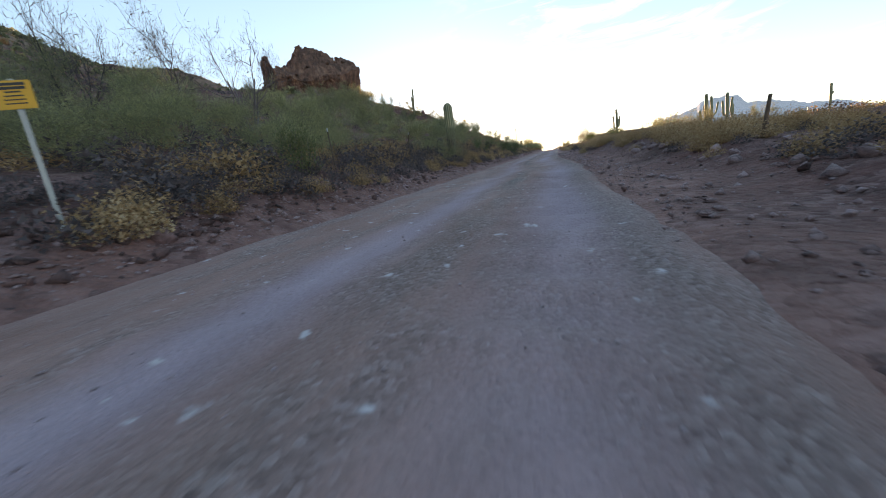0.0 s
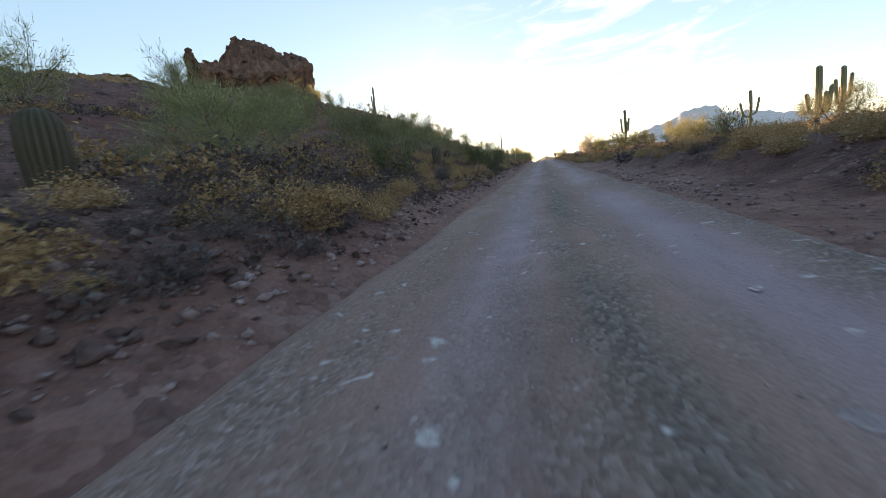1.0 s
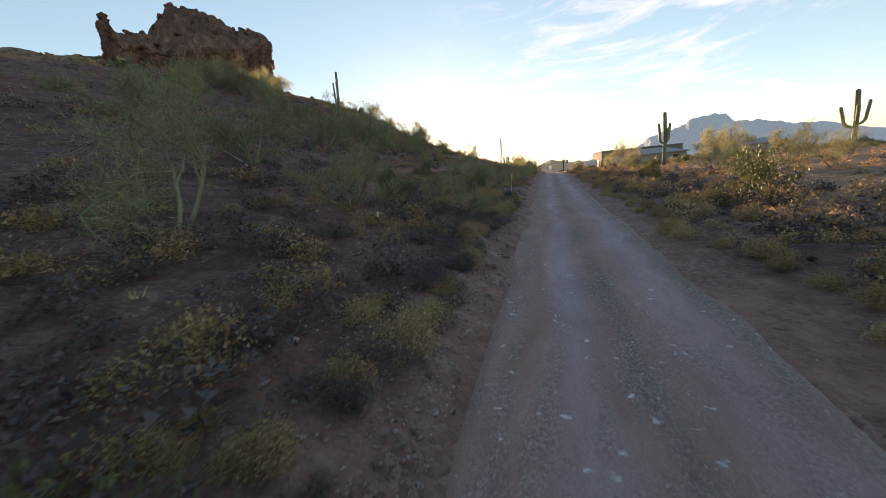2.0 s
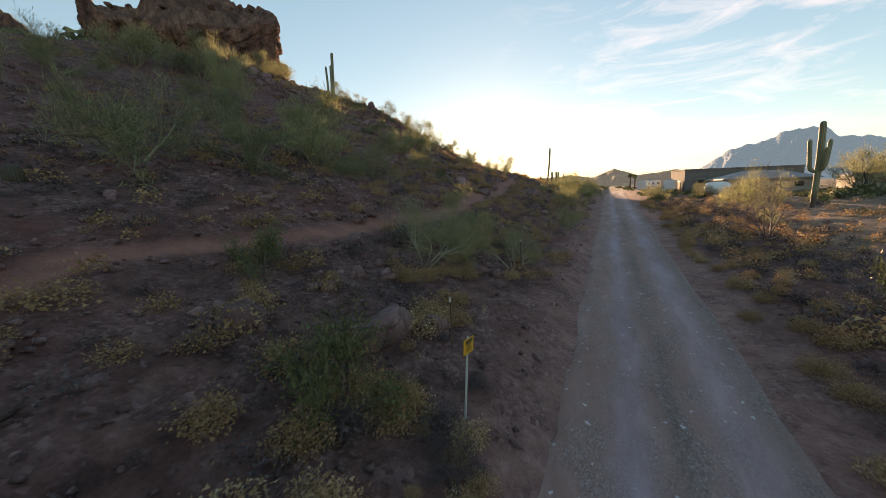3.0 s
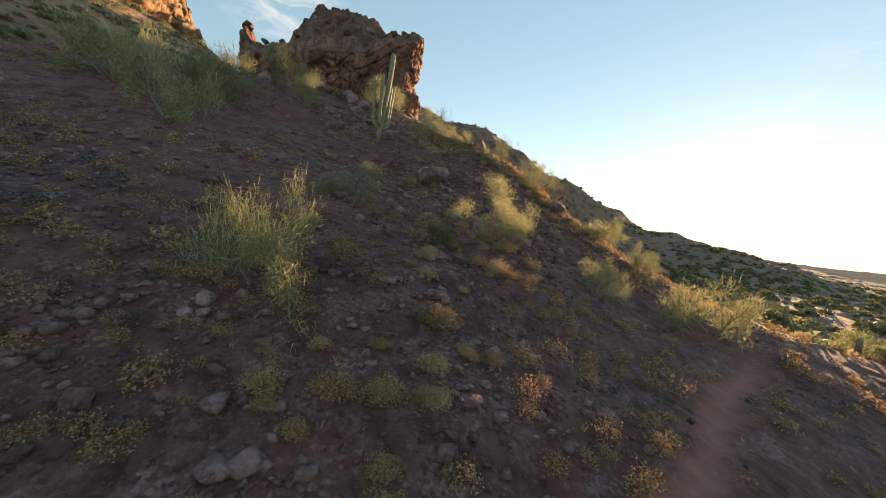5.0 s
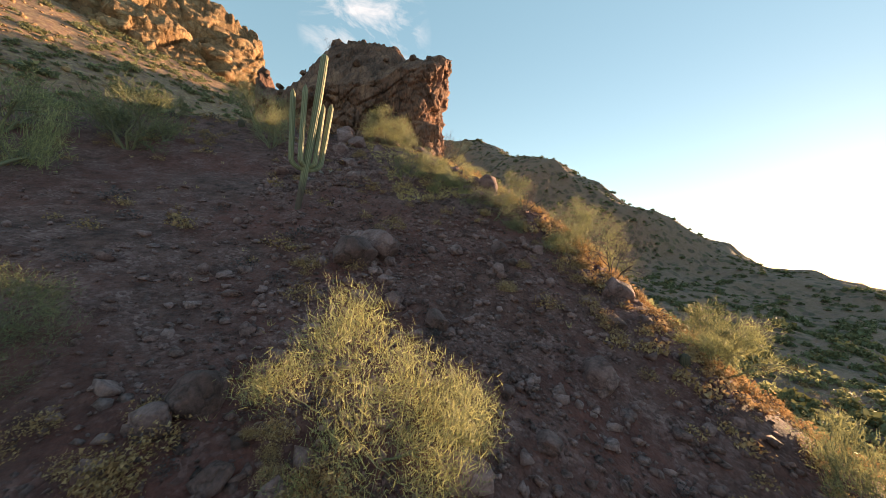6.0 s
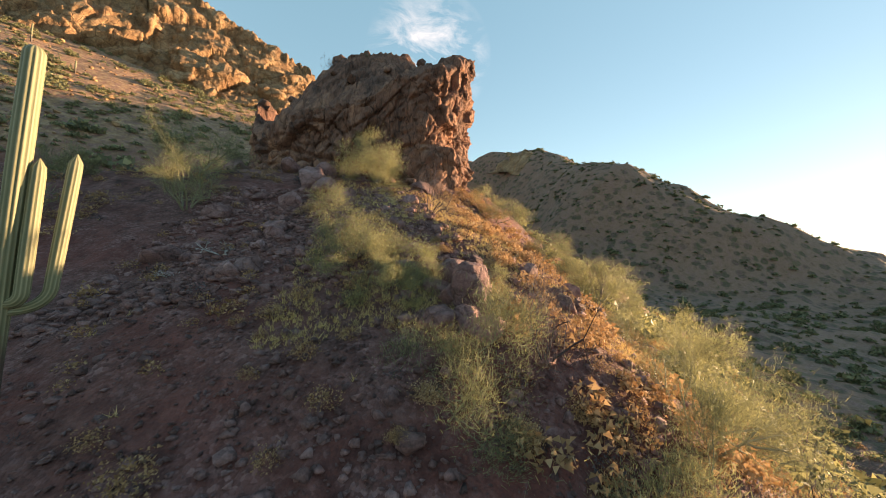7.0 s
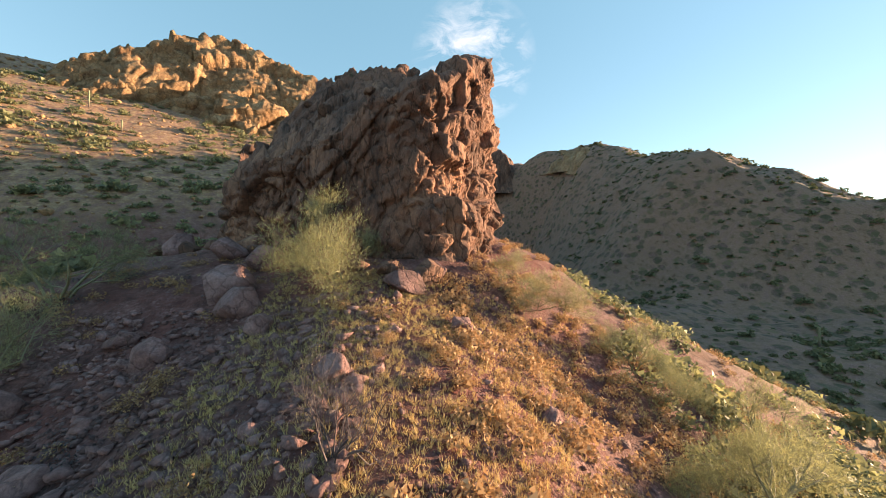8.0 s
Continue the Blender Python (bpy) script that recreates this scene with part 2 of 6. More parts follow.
def mat_ground():
    mat, nt, bsdf = nodes_of("desert_ground")
    pos = place_of(nt)
    wide = add_noise(nt, pos, 0.12, 5, 0.6)
    mid = add_noise(nt, pos, 1.3, 8, 0.68)
    soil = add_ramp(nt, mid, [(0.34, (0.030, 0.012, 0.011)), (0.46, (0.098, 0.036, 0.031)), (0.58, (0.165, 0.070, 0.060)), (0.72, (0.27, 0.140, 0.120))])
    red = add_ramp(nt, mid, [(0.3, (0.092, 0.023, 0.019)), (0.7, (0.231, 0.069, 0.057))])
    col = add_mix(nt, add_ramp(nt, wide, [(0.42, (0, 0, 0)), (0.62, (1, 1, 1))]), soil, red)
    attr = nt.nodes.new("ShaderNodeAttribute")
    attr.attribute_name = "trail"
    col = add_mix(nt, attr.outputs["Fac"], col, add_ramp(nt, mid, [(0.3, (0.328, 0.109, 0.083)), (0.7, (0.454, 0.181, 0.143))]))
    edge = nt.nodes.new("ShaderNodeAttribute")
    edge.attribute_name = "verge"
    col = add_mix(nt, edge.outputs["Fac"], col, add_ramp(nt, mid, [(0.3, (0.221, 0.088, 0.075)), (0.55, (0.377, 0.176, 0.153)), (0.75, (0.554, 0.310, 0.294))]))
    west = nt.nodes.new("ShaderNodeAttribute")
    west.attribute_name = "tawny"
    col = add_mix(nt, west.outputs["Fac"], col, add_ramp(nt, add_noise(nt, pos, 0.55, 11, 0.8), [(0.34, (0.12, 0.06, 0.035)), (0.48, (0.33, 0.19, 0.10)), (0.66, (0.56, 0.385, 0.235))]))
    olive = nt.nodes.new("ShaderNodeAttribute")
    olive.attribute_name = "olive"
    slope = add_ramp(nt, add_noise(nt, pos, 0.6, 11, 0.82), [(0.36, (0.136, 0.070, 0.044)), (0.5, (0.307, 0.180, 0.118)), (0.64, (0.543, 0.372, 0.242))])
    tuft = nt.nodes.new("ShaderNodeTexVoronoi")
    tuft.inputs["Scale"].default_value = 0.32
    nt.links.new(add_warp(nt, pos), tuft.inputs["Vector"])
    ragged = add_math(nt, "ADD", tuft.outputs["Distance"], add_math(nt, "MULTIPLY", add_noise(nt, pos, 2.2, 6, 0.7), 0.5))
    clump = add_math(nt, "MULTIPLY", add_ramp(nt, ragged, [(0.66, (1, 1, 1)), (0.78, (0, 0, 0))]), add_ramp(nt, tuft.outputs["Color"], [(0.35, (0, 0, 0)), (0.45, (1, 1, 1))]))
    slope = add_mix(nt, add_math(nt, "MULTIPLY", clump, 0.85), slope, add_ramp(nt, tuft.outputs["Color"], [(0.4, (0.050, 0.056, 0.028)), (0.8, (0.10, 0.098, 0.045)), (1.0, (0.24, 0.17, 0.085))]))
    col = add_mix(nt, olive.outputs["Fac"], col, slope)
    # gravel
    vor = nt.nodes.new("ShaderNodeTexVoronoi")
    vor.inputs["Scale"].default_value = 9.0
    nt.links.new(pos, vor.inputs["Vector"])
    pebble = add_ramp(nt, vor.outputs["Color"], [(0.0, (0.076, 0.031, 0.029)), (0.5, (0.213, 0.094, 0.086)), (1.0, (0.417, 0.239, 0.230))])
    patch = add_ramp(nt, add_noise(nt, pos, 0.6, 6, 0.7), [(0.44, (0, 0, 0)), (0.62, (0.8, 0.8, 0.8))])
    patch = add_mix(nt, attr.outputs["Fac"], patch, (0.05, 0.05, 0.05))
    col = add_mix(nt, patch, col, pebble)
    cob = nt.nodes.new("ShaderNodeTexVoronoi")
    cob.inputs["Scale"].default_value = 3.1
    nt.links.new(add_warp(nt, pos), cob.inputs["Vector"])
    lump = add_math(nt, "MULTIPLY", add_ramp(nt, cob.outputs["Distance"], [(0.16, (1, 1, 1)), (0.30, (0, 0, 0))]), add_ramp(nt, cob.outputs["Color"], [(0.52, (0, 0, 0)), (0.56, (1, 1, 1))]))
    lump = add_math(nt, "MULTIPLY", lump, add_math(nt, "SUBTRACT", 0.65, add_math(nt, "MULTIPLY", attr.outputs["Fac"], 0.65)))
    col = add_mix(nt, lump, col, add_ramp(nt, cob.outputs["Color"], [(0.5, (0.078, 0.035, 0.033)), (0.75, (0.213, 0.101, 0.094)), (1.0, (0.359, 0.214, 0.209))]))
    fine = add_noise(nt, pos, 26, 4, 0.7)
    col = add_mix(nt, 0.45, col, add_ramp(nt, fine, [(0.3, (0.35, 0.35, 0.35)), (0.7, (1, 1, 1))]), "MULTIPLY")
    nt.links.new(col, bsdf.inputs["Base Color"])
    bsdf.inputs["Roughness"].default_value = 0.95
    h = add_math(nt, "ADD", add_math(nt, "MULTIPLY", mid, 1.0), add_math(nt, "MULTIPLY", vor.outputs["Distance"], -0.5))
    h = add_math(nt, "ADD", h, add_math(nt, "MULTIPLY", fine, 0.3))
    h = add_math(nt, "ADD", h, add_math(nt, "MULTIPLY", lump, 0.5))
    add_bump(nt, bsdf, h, 1.0, 0.14)
    return mat


def mat_road():
    mat, nt, bsdf = nodes_of("graded_dirt_road")
    pos = place_of(nt)
    attr = nt.nodes.new("ShaderNodeAttribute")
    attr.attribute_name = "track"
    drift = nt.nodes.new("ShaderNodeMapping")
    drift.inputs["Scale"].default_value = (1.0, 0.28, 1.0)
    nt.links.new(pos, drift.inputs["Vector"])
    blot = add_noise(nt, drift.outputs["Vector"], 1.1, 7, 0.65, 0.4)
    dirt = add_ramp(nt, blot, [(0.32, (0.270, 0.128, 0.106)), (0.55, (0.369, 0.195, 0.170)), (0.75, (0.460, 0.270, 0.242))])
    packed = add_ramp(nt, blot, [(0.3, (0.345, 0.234, 0.270)), (0.7, (0.475, 0.344, 0.399))])
    col = add_mix(nt, attr.outputs["Fac"], dirt, packed)
    vor = nt.nodes.new("ShaderNodeTexVoronoi")
    vor.inputs["Scale"].default_value = 30.0
    nt.links.new(pos, vor.inputs["Vector"])
    gravel = add_ramp(nt, vor.outputs["Color"], [(0.0, (0.117, 0.074, 0.070)), (0.55, (0.285, 0.181, 0.171)), (0.9, (0.419, 0.313, 0.316)), (1.0, (0.586, 0.495, 0.522))])
    loose = add_math(nt, "MULTIPLY", add_ramp(nt, add_noise(nt, drift.outputs["Vector"], 2.3, 6, 0.7), [(0.42, (0, 0, 0)), (0.6, (1, 1, 1))]), 0.75)
    loose = add_math(nt, "MULTIPLY", loose, add_math(nt, "SUBTRACT", 1.0, add_math(nt, "MULTIPLY", attr.outputs["Fac"], 0.75)))
    col = add_mix(nt, loose, col, gravel)
    ridge = nt.nodes.new("ShaderNodeAttribute")
    ridge.attribute_name = "windrow"
    col = add_mix(nt, add_math(nt, "MULTIPLY", ridge.outputs["Fac"], 0.8), col, add_ramp(nt, vor.outputs["Color"], [(0.0, (0.07, 0.055, 0.055)), (0.5, (0.17, 0.135, 0.13)), (0.9, (0.30, 0.26, 0.25)), (1.0, (0.5, 0.46, 0.45))]))
    # pale chips bedded in the surface
    chip = nt.nodes.new("ShaderNodeTexVoronoi")
    chip.inputs["Scale"].default_value = 3.4
    nt.links.new(add_warp(nt, pos), chip.inputs["Vector"])
    near = add_ramp(nt, chip.outputs["Distance"], [(0.07, (1, 1, 1)), (0.20, (0, 0, 0))])
    some = add_ramp(nt, chip.outputs["Color"], [(0.54, (0, 0, 0)), (0.58, (1, 1, 1))])
    col = add_mix(nt, add_math(nt, "MULTIPLY", near, some), col, (0.60, 0.53, 0.56))
    fine = add_noise(nt, pos, 45, 4, 0.7)
    col = add_mix(nt, 0.35, col, add_ramp(nt, fine, [(0.3, (0.4, 0.4, 0.4)), (0.7, (1, 1, 1))]), "MULTIPLY")
    nt.links.new(col, bsdf.inputs["Base Color"])
    bsdf.inputs["Roughness"].default_value = 0.9
    h = add_math(nt, "ADD", add_math(nt, "MULTIPLY", blot, 0.6), add_math(nt, "MULTIPLY", vor.outputs["Distance"], -0.5))
    h = add_math(nt, "ADD", h, add_math(nt, "MULTIPLY", fine, 0.35))
    h = add_math(nt, "ADD", h, add_math(nt, "MULTIPLY", ridge.outputs["Fac"], add_math(nt, "MULTIPLY", vor.outputs["Distance"], -0.6)))
    add_bump(nt, bsdf, h, 1.0, 0.035)
    return mat


def add_warp(nt, vec):
    n = nt.nodes.new("ShaderNodeTexNoise")
    n.inputs["Scale"].default_value = 5.0
    nt.links.new(vec, n.inputs["Vector"])
    m = nt.nodes.new("ShaderNodeVectorMath")
    m.operation = "MULTIPLY_ADD"
    m.inputs[1].default_value = (0.35, 0.35, 0.35)
    nt.links.new(n.outputs["Color"], m.inputs[0])
    nt.links.new(vec, m.inputs[2])
    return m.outputs[0]


def mat_rock(name, dark, mid_c, pale, scale=1.0, streak=False, cracks=0.5):
    mat, nt, bsdf = nodes_of(name)
    pos = place_of(nt)
    info = nt.nodes.new("ShaderNodeObjectInfo")
    if streak:
        m = nt.nodes.new("ShaderNodeMapping")
        m.inputs["Scale"].default_value = (1, 1, 0.45)
        nt.links.new(pos, m.inputs["Vector"])
        pos2 = m.outputs["Vector"]
    else:
        pos2 = pos
    big = add_noise(nt, pos2, 0.45 * scale, 8, 0.68, 0.5)
    small = add_noise(nt, pos2, 4.5 * scale, 8, 0.72)
    col = add_ramp(nt, big, [(0.32, dark), (0.52, mid_c), (0.74, pale)])
    col = add_mix(nt, 0.6, col, add_ramp(nt, small, [(0.28, (0.28, 0.26, 0.26)), (0.6, (1, 1, 1))]), "MULTIPLY")
    crack = nt.nodes.new("ShaderNodeTexVoronoi")
    crack.feature = "DISTANCE_TO_EDGE"
    crack.inputs["Scale"].default_value = 1.1 * scale
    nt.links.new(add_warp(nt, pos2), crack.inputs["Vector"])
    edge = add_ramp(nt, crack.outputs["Distance"], [(0.0, (0, 0, 0)), (0.08, (1, 1, 1))])
    col = add_mix(nt, cracks, col, add_ramp(nt, crack.outputs["Distance"], [(0.0, (0.25, 0.23, 0.22)), (0.05, (1, 1, 1))]), "MULTIPLY")
    speck = add_noise(nt, pos, 13 * scale, 5, 0.75)
    col = add_mix(nt, 0.55, col, add_ramp(nt, speck, [(0.34, (0.45, 0.42, 0.41)), (0.5, (0.95, 0.95, 0.95)), (0.68, (1.25, 1.22, 1.18))]), "MULTIPLY")
    tone = add_math(nt, "MULTIPLY_ADD", info.outputs["Random"], 0.5)
    tone.node.inputs[2].default_value = 0.72
    gray = nt.nodes.new("ShaderNodeCombineColor")
    for k in range(3):
        nt.links.new(tone, gray.inputs[k])
    col = add_mix(nt, 1.0, col, gray.outputs["Color"], "MULTIPLY")
    nt.links.new(col, bsdf.inputs["Base Color"])
    bsdf.inputs["Roughness"].default_value = 0.88
    h = add_math(nt, "ADD", add_math(nt, "MULTIPLY", small, 0.7), add_math(nt, "MULTIPLY", edge, 0.35))
    h = add_math(nt, "ADD", h, add_math(nt, "MULTIPLY", add_noise(nt, pos, 22 * scale, 4, 0.7), 0.2))
    add_bump(nt, bsdf, h, 0.9, 0.18 / scale)
    return mat


def mat_plant(name, stops, rough=0.7, through_light=0.25):
    mat, nt, bsdf = nodes_of(name)
    geo = nt.nodes.new("ShaderNodeNewGeometry")
    info = nt.nodes.new("ShaderNodeObjectInfo")
    fac = add_math(nt, "MULTIPLY_ADD", info.outputs["Random"], 0.35)
    nt.links.new(add_math(nt, "MULTIPLY", geo.outputs["Random Per Island"], 0.65), fac.node.inputs[2])
    col = add_ramp(nt, fac, stops)
    nt.links.new(col, bsdf.inputs["Base Color"])
    bsdf.inputs["Roughness"].default_value = rough
    if through_light:
        out = nt.nodes["Material Output"]
        tr = nt.nodes.new("ShaderNodeBsdfTranslucent")
        nt.links.new(col, tr.inputs["Color"])
        mix = nt.nodes.new("ShaderNodeMixShader")
        mix.inputs[0].default_value = through_light
        nt.links.new(bsdf.outputs[0], mix.inputs[1])
        nt.links.new(tr.outputs[0], mix.inputs[2])
        nt.links.new(mix.outputs[0], out.inputs["Surface"])
    return mat


def mat_plain(name, color, rough=0.6, metal=0.0, wear=0.25, scale=6.0):
    mat, nt, bsdf = nodes_of(name)
    pos = place_of(nt, "Object")
    n = add_noise(nt, pos, scale, 6, 0.65)
    dark = tuple(c * (1 - wear) for c in color)
    nt.links.new(add_ramp(nt, n, [(0.3, dark), (0.65, color)]), bsdf.inputs["Base Color"])
    bsdf.inputs["Roughness"].default_value, bsdf.inputs["Metallic"].default_value = rough, metal
    add_bump(nt, bsdf, n, 0.2, 0.01)
    return mat


GROUND = mat_ground()
ROAD = mat_road()
ROCK = mat_rock("weathered_boulder", (0.114, 0.056, 0.052), (0.261, 0.138, 0.133), (0.445, 0.285, 0.285), 1.0)
OUTCROP = mat_rock("volcanic_outcrop", (0.067, 0.034, 0.027), (0.213, 0.102, 0.071), (0.451, 0.232, 0.149), 0.8, True, 0.7)
CLIFF = mat_rock("tawny_cliff", (0.25, 0.125, 0.06), (0.46, 0.27, 0.14), (0.64, 0.44, 0.255), 0.3)
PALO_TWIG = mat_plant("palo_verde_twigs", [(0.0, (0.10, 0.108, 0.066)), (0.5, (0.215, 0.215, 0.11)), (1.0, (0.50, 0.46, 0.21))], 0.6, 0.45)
PALO_WOOD = mat_plant("palo_verde_bark", [(0.0, (0.12, 0.12, 0.068)), (1.0, (0.25, 0.23, 0.14))], 0.7, 0)
STRAW = mat_plant("dry_brittlebush", [(0.0, (0.186, 0.098, 0.047)), (0.45, (0.377, 0.218, 0.107)), (0.8, (0.508, 0.333, 0.188)), (1.0, (0.619, 0.495, 0.342))], 0.8, 0.3)
GREY_TWIG = mat_plant("grey_bursage", [(0.0, (0.045, 0.034, 0.038)), (0.5, (0.100, 0.074, 0.077)), (1.0, (0.220, 0.167, 0.170))], 0.8, 0.15)
GRASS = mat_plant("dry_grass", [(0.0, (0.40, 0.25, 0.10)), (0.5, (0.60, 0.43, 0.19)), (1.0, (0.74, 0.60, 0.33))], 0.7, 0.3)
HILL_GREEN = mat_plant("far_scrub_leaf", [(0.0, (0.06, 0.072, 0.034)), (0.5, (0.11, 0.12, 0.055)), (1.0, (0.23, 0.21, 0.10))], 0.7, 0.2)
CREOSOTE = mat_plant("creosote_leaf", [(0.0, (0.045, 0.06, 0.022)), (0.5, (0.09, 0.11, 0.04)), (1.0, (0.17, 0.17, 0.07))], 0.55, 0.25)


# ---- mesh helpers ----
def mesh_from(name, verts, faces, mat, smooth_shade=False):
    me = bpy.data.meshes.new(name)
    verts = np.asarray(verts, dtype=np.float32).reshape(-1, 3)
    if isinstance(faces, np.ndarray):
        n, k = faces.shape
        me.vertices.add(len(verts))
        me.vertices.foreach_set("co", verts.ravel())
        me.loops.add(n * k)
        me.loops.foreach_set("vertex_index", faces.astype(np.int32).ravel())
        me.polygons.add(n)
        me.polygons.foreach_set("loop_start", np.arange(0, n * k, k, dtype=np.int32))
        me.update(calc_edges=True)
    else:
        me.from_pydata(verts.tolist(), [], faces)
    if smooth_shade:
        me.polygons.foreach_set("use_smooth", np.ones(len(me.polygons), dtype=bool))
    me.materials.append(mat)
    me.validate()
    return me


def part(name, me, parent, label=""):
    ob = new(name, me)
    ob.parent = parent
    return tagged(ob, label) if label else ob


def grid_faces(nx, ny):
    i = np.arange((nx - 1) * (ny - 1))
    r, c = i // (nx - 1), i % (nx - 1)
    a = r * nx + c
    return np.stack([a, a + 1, a + nx + 1, a + nx], 1)


def graded(lo, hi, step, mid_lo, mid_hi, wide, far_lo, far_hi, grow=1.1):
    """Even steps from lo to hi, wider ones out to mid_lo and mid_hi, growing ones beyond."""
    def side(v, mid, far, way):
        out, s = [], step
        while v * way < far * way:
            s = min(s * 1.07, wide) if v * way < mid * way else s * grow
            v += s * way
            out.append(v)
        return out
    mid = list(np.arange(lo, hi + 1e-6, step))
    return np.array(side(mid[0], mid_lo, far_lo, -1)[::-1] + mid + side(mid[-1], mid_hi, far_hi, 1))


# ---- ground and road ----
def build_ground():
    xs = graded(-74, 6, 0.64, -440, 60, 3.0, -3500, 3500)
    ys = graded(-44, 106, 0.66, -150, 300, 3.0, -3000, 4500)
    gx, gy = np.meshgrid(xs, ys)
    z = land(gx, gy)
    far_side = ROAD_R + wide_right(gy)
    on_road = smooth(0.25, 0.0, np.abs(gx - (ROAD_L + far_side) / 2) - (far_side - ROAD_L) / 2 + 0.25)
    z = z - 0.10 * on_road
    me = mesh_from("ground", np.stack([gx, gy, z], -1), grid_faces(len(xs), len(ys)), GROUND, True)
    att = me.attributes.new("trail", "FLOAT", "POINT")
    att.data.foreach_set("value", trail_mask(gx, gy).astype(np.float32).ravel())
    att = me.attributes.new("olive", "FLOAT", "POINT")
    olive = smooth(118, 136, gy + 5 * fbm(gx * 0.05, gy * 0.05, 3, 83)) * smooth(-4, -14, gx)
    olive = np.maximum(olive, smooth(8, 16, gx + 4 * fbm(gx * 0.08, gy * 0.08, 3, 84)) * smooth(-10, 30, gy))
    olive = np.maximum(olive, smooth(150, 190, gy))
    att.data.foreach_set("value", olive.astype(np.float32).ravel())
    att = me.attributes.new("tawny", "FLOAT", "POINT")
    tawny = smooth(30, 46, z + 6 * fbm(gx * 0.03, gy * 0.03, 3, 81)) * smooth(-80, -110, gx) * smooth(110, 60, gy)
    att.data.foreach_set("value", tawny.astype(np.float32).ravel())
    att = me.attributes.new("verge", "FLOAT", "POINT")
    verge = smooth(2.2, 0.2, ROAD_L - gx + 0.7 * fbm(gx * 0.8, gy * 0.5, 3, 61)) * (gx < 0) + smooth(3.0, 0.3, gx - far_side + 0.9 * fbm(gx * 0.8, gy * 0.5, 3, 63)) * (gx > 0)
    att.data.foreach_set("value", np.clip(verge, 0, 1).astype(np.float32).ravel())
    tagged(new("ground", me), "stony red-brown desert hillside and flats", "ground", kind="structure")


def road_surface(x, y):
    s = (x - ROAD_L) / (ROAD_R + wide_right(y) - ROAD_L)
    mid = np.interp(y, [-42, -24, -16, -8, 8, 45, 120], [0.35, 0.28, -0.5, -0.65, -0.5, -0.6, -0.7])
    ruts = np.exp(-((x - mid + 0.85) / 0.42) ** 2) + np.exp(-((x - mid - 1.15) / 0.55) ** 2)
    ripple = np.sin(y * 8.6 + 1.5 * np.sin(y * 0.4) + 1.2 * vnoise(x * 0.9, y * 0.5, 36))
    wash = ripple * (0.026 * np.exp(-((s - 0.38) / 0.14) ** 2) * smooth(-0.2, 0.5, vnoise(x * 0.3, y * 0.12, 3)) + 0.042 * np.exp(-((x - 1.3) / 0.6) ** 2) * smooth(-26, -31, y))
    edge = smooth(0.06, 0.0, np.minimum(s, 1 - s))
    z = road_z(y) + 0.02 - 0.035 * ruts + wash + 0.018 * fbm(x * 1.6, y * 0.8, 3, 31) + 0.006 * fbm(x * 7, y * 7, 2, 33)
    windrow = np.exp(-((x - mid - 0.05 * np.sin(y * 0.7)) / 0.22) ** 2) * (0.55 + 0.45 * vnoise(y * 0.35, x * 0.0, 57)) + 0.5 * np.exp(-((s - 0.93) / 0.05) ** 2)
    return z + 0.03 * windrow - 0.07 * edge, ruts, windrow


def build_road():
    xs = np.linspace(-0.0, 1.0, 56)
    ys = np.concatenate([np.arange(-60, 40, 0.16), np.arange(40, 110, 0.5), np.arange(110, 330, 4.0)])
    gs, gy = np.meshgrid(xs, ys)
    left = ROAD_L + (0.06 + 0.2 * smooth(10, 26, ys)) * fbm(ys * 0.45, ys * 0 + 2.0, 4, 41)
    right = ROAD_R + wide_right(ys) + 0.10 * fbm(ys * 0.4, ys * 0 + 7.0, 3, 43)
    # beyond the house the road bends away
    bend = 0.0009 * np.maximum(ys - 120, 0) ** 2
    gx = (left + bend)[:, None] * (1 - gs) + (right + bend)[:, None] * gs
    z, ruts, windrow = road_surface(ROAD_L + gs * (ROAD_R + wide_right(gy) - ROAD_L), gy)
    me = mesh_from("road", np.stack([gx, gy, z], -1), grid_faces(len(xs), len(ys)), ROAD, True)
    att = me.attributes.new("track", "FLOAT", "POINT")
    mask = np.clip(ruts * (0.75 + 0.5 * vnoise(gx * 0.5, gy * 0.25, 51)), 0, 1)
    att.data.foreach_set("value", mask.astype(np.float32).ravel())
    att = me.attributes.new("windrow", "FLOAT", "POINT")
    att.data.foreach_set("value", np.clip(windrow, 0, 1).astype(np.float32).ravel())
    tagged(new("road", me), "graded dirt road with washboard and packed wheel tracks", "road", kind="structure")


build_ground()
build_road()


# ---- rocks ----
def ico(subdiv):
    bm = bmesh.new()
    bmesh.ops.create_icosphere(bm, subdivisions=subdiv, radius=1.0)
    v = np.array([p.co[:] for p in bm.verts])
    f = np.array([[p.index for p in q.verts] for q in bm.faces])
    bm.free()
    return v, f


def noise3(p, seed):
    """Cheap solid noise from three planes."""
    a = vnoise(p[:, 0] + 3.1 * seed, p[:, 1] + 0.7 * p[:, 2], seed)
    b = vnoise(p[:, 1] - 1.7 * seed, p[:, 2] - 0.6 * p[:, 0], seed + 9)
    c = vnoise(p[:, 2] + 5.3 * seed, p[:, 0] + 0.5 * p[:, 1], seed + 18)
    return (a + b + c) / 3


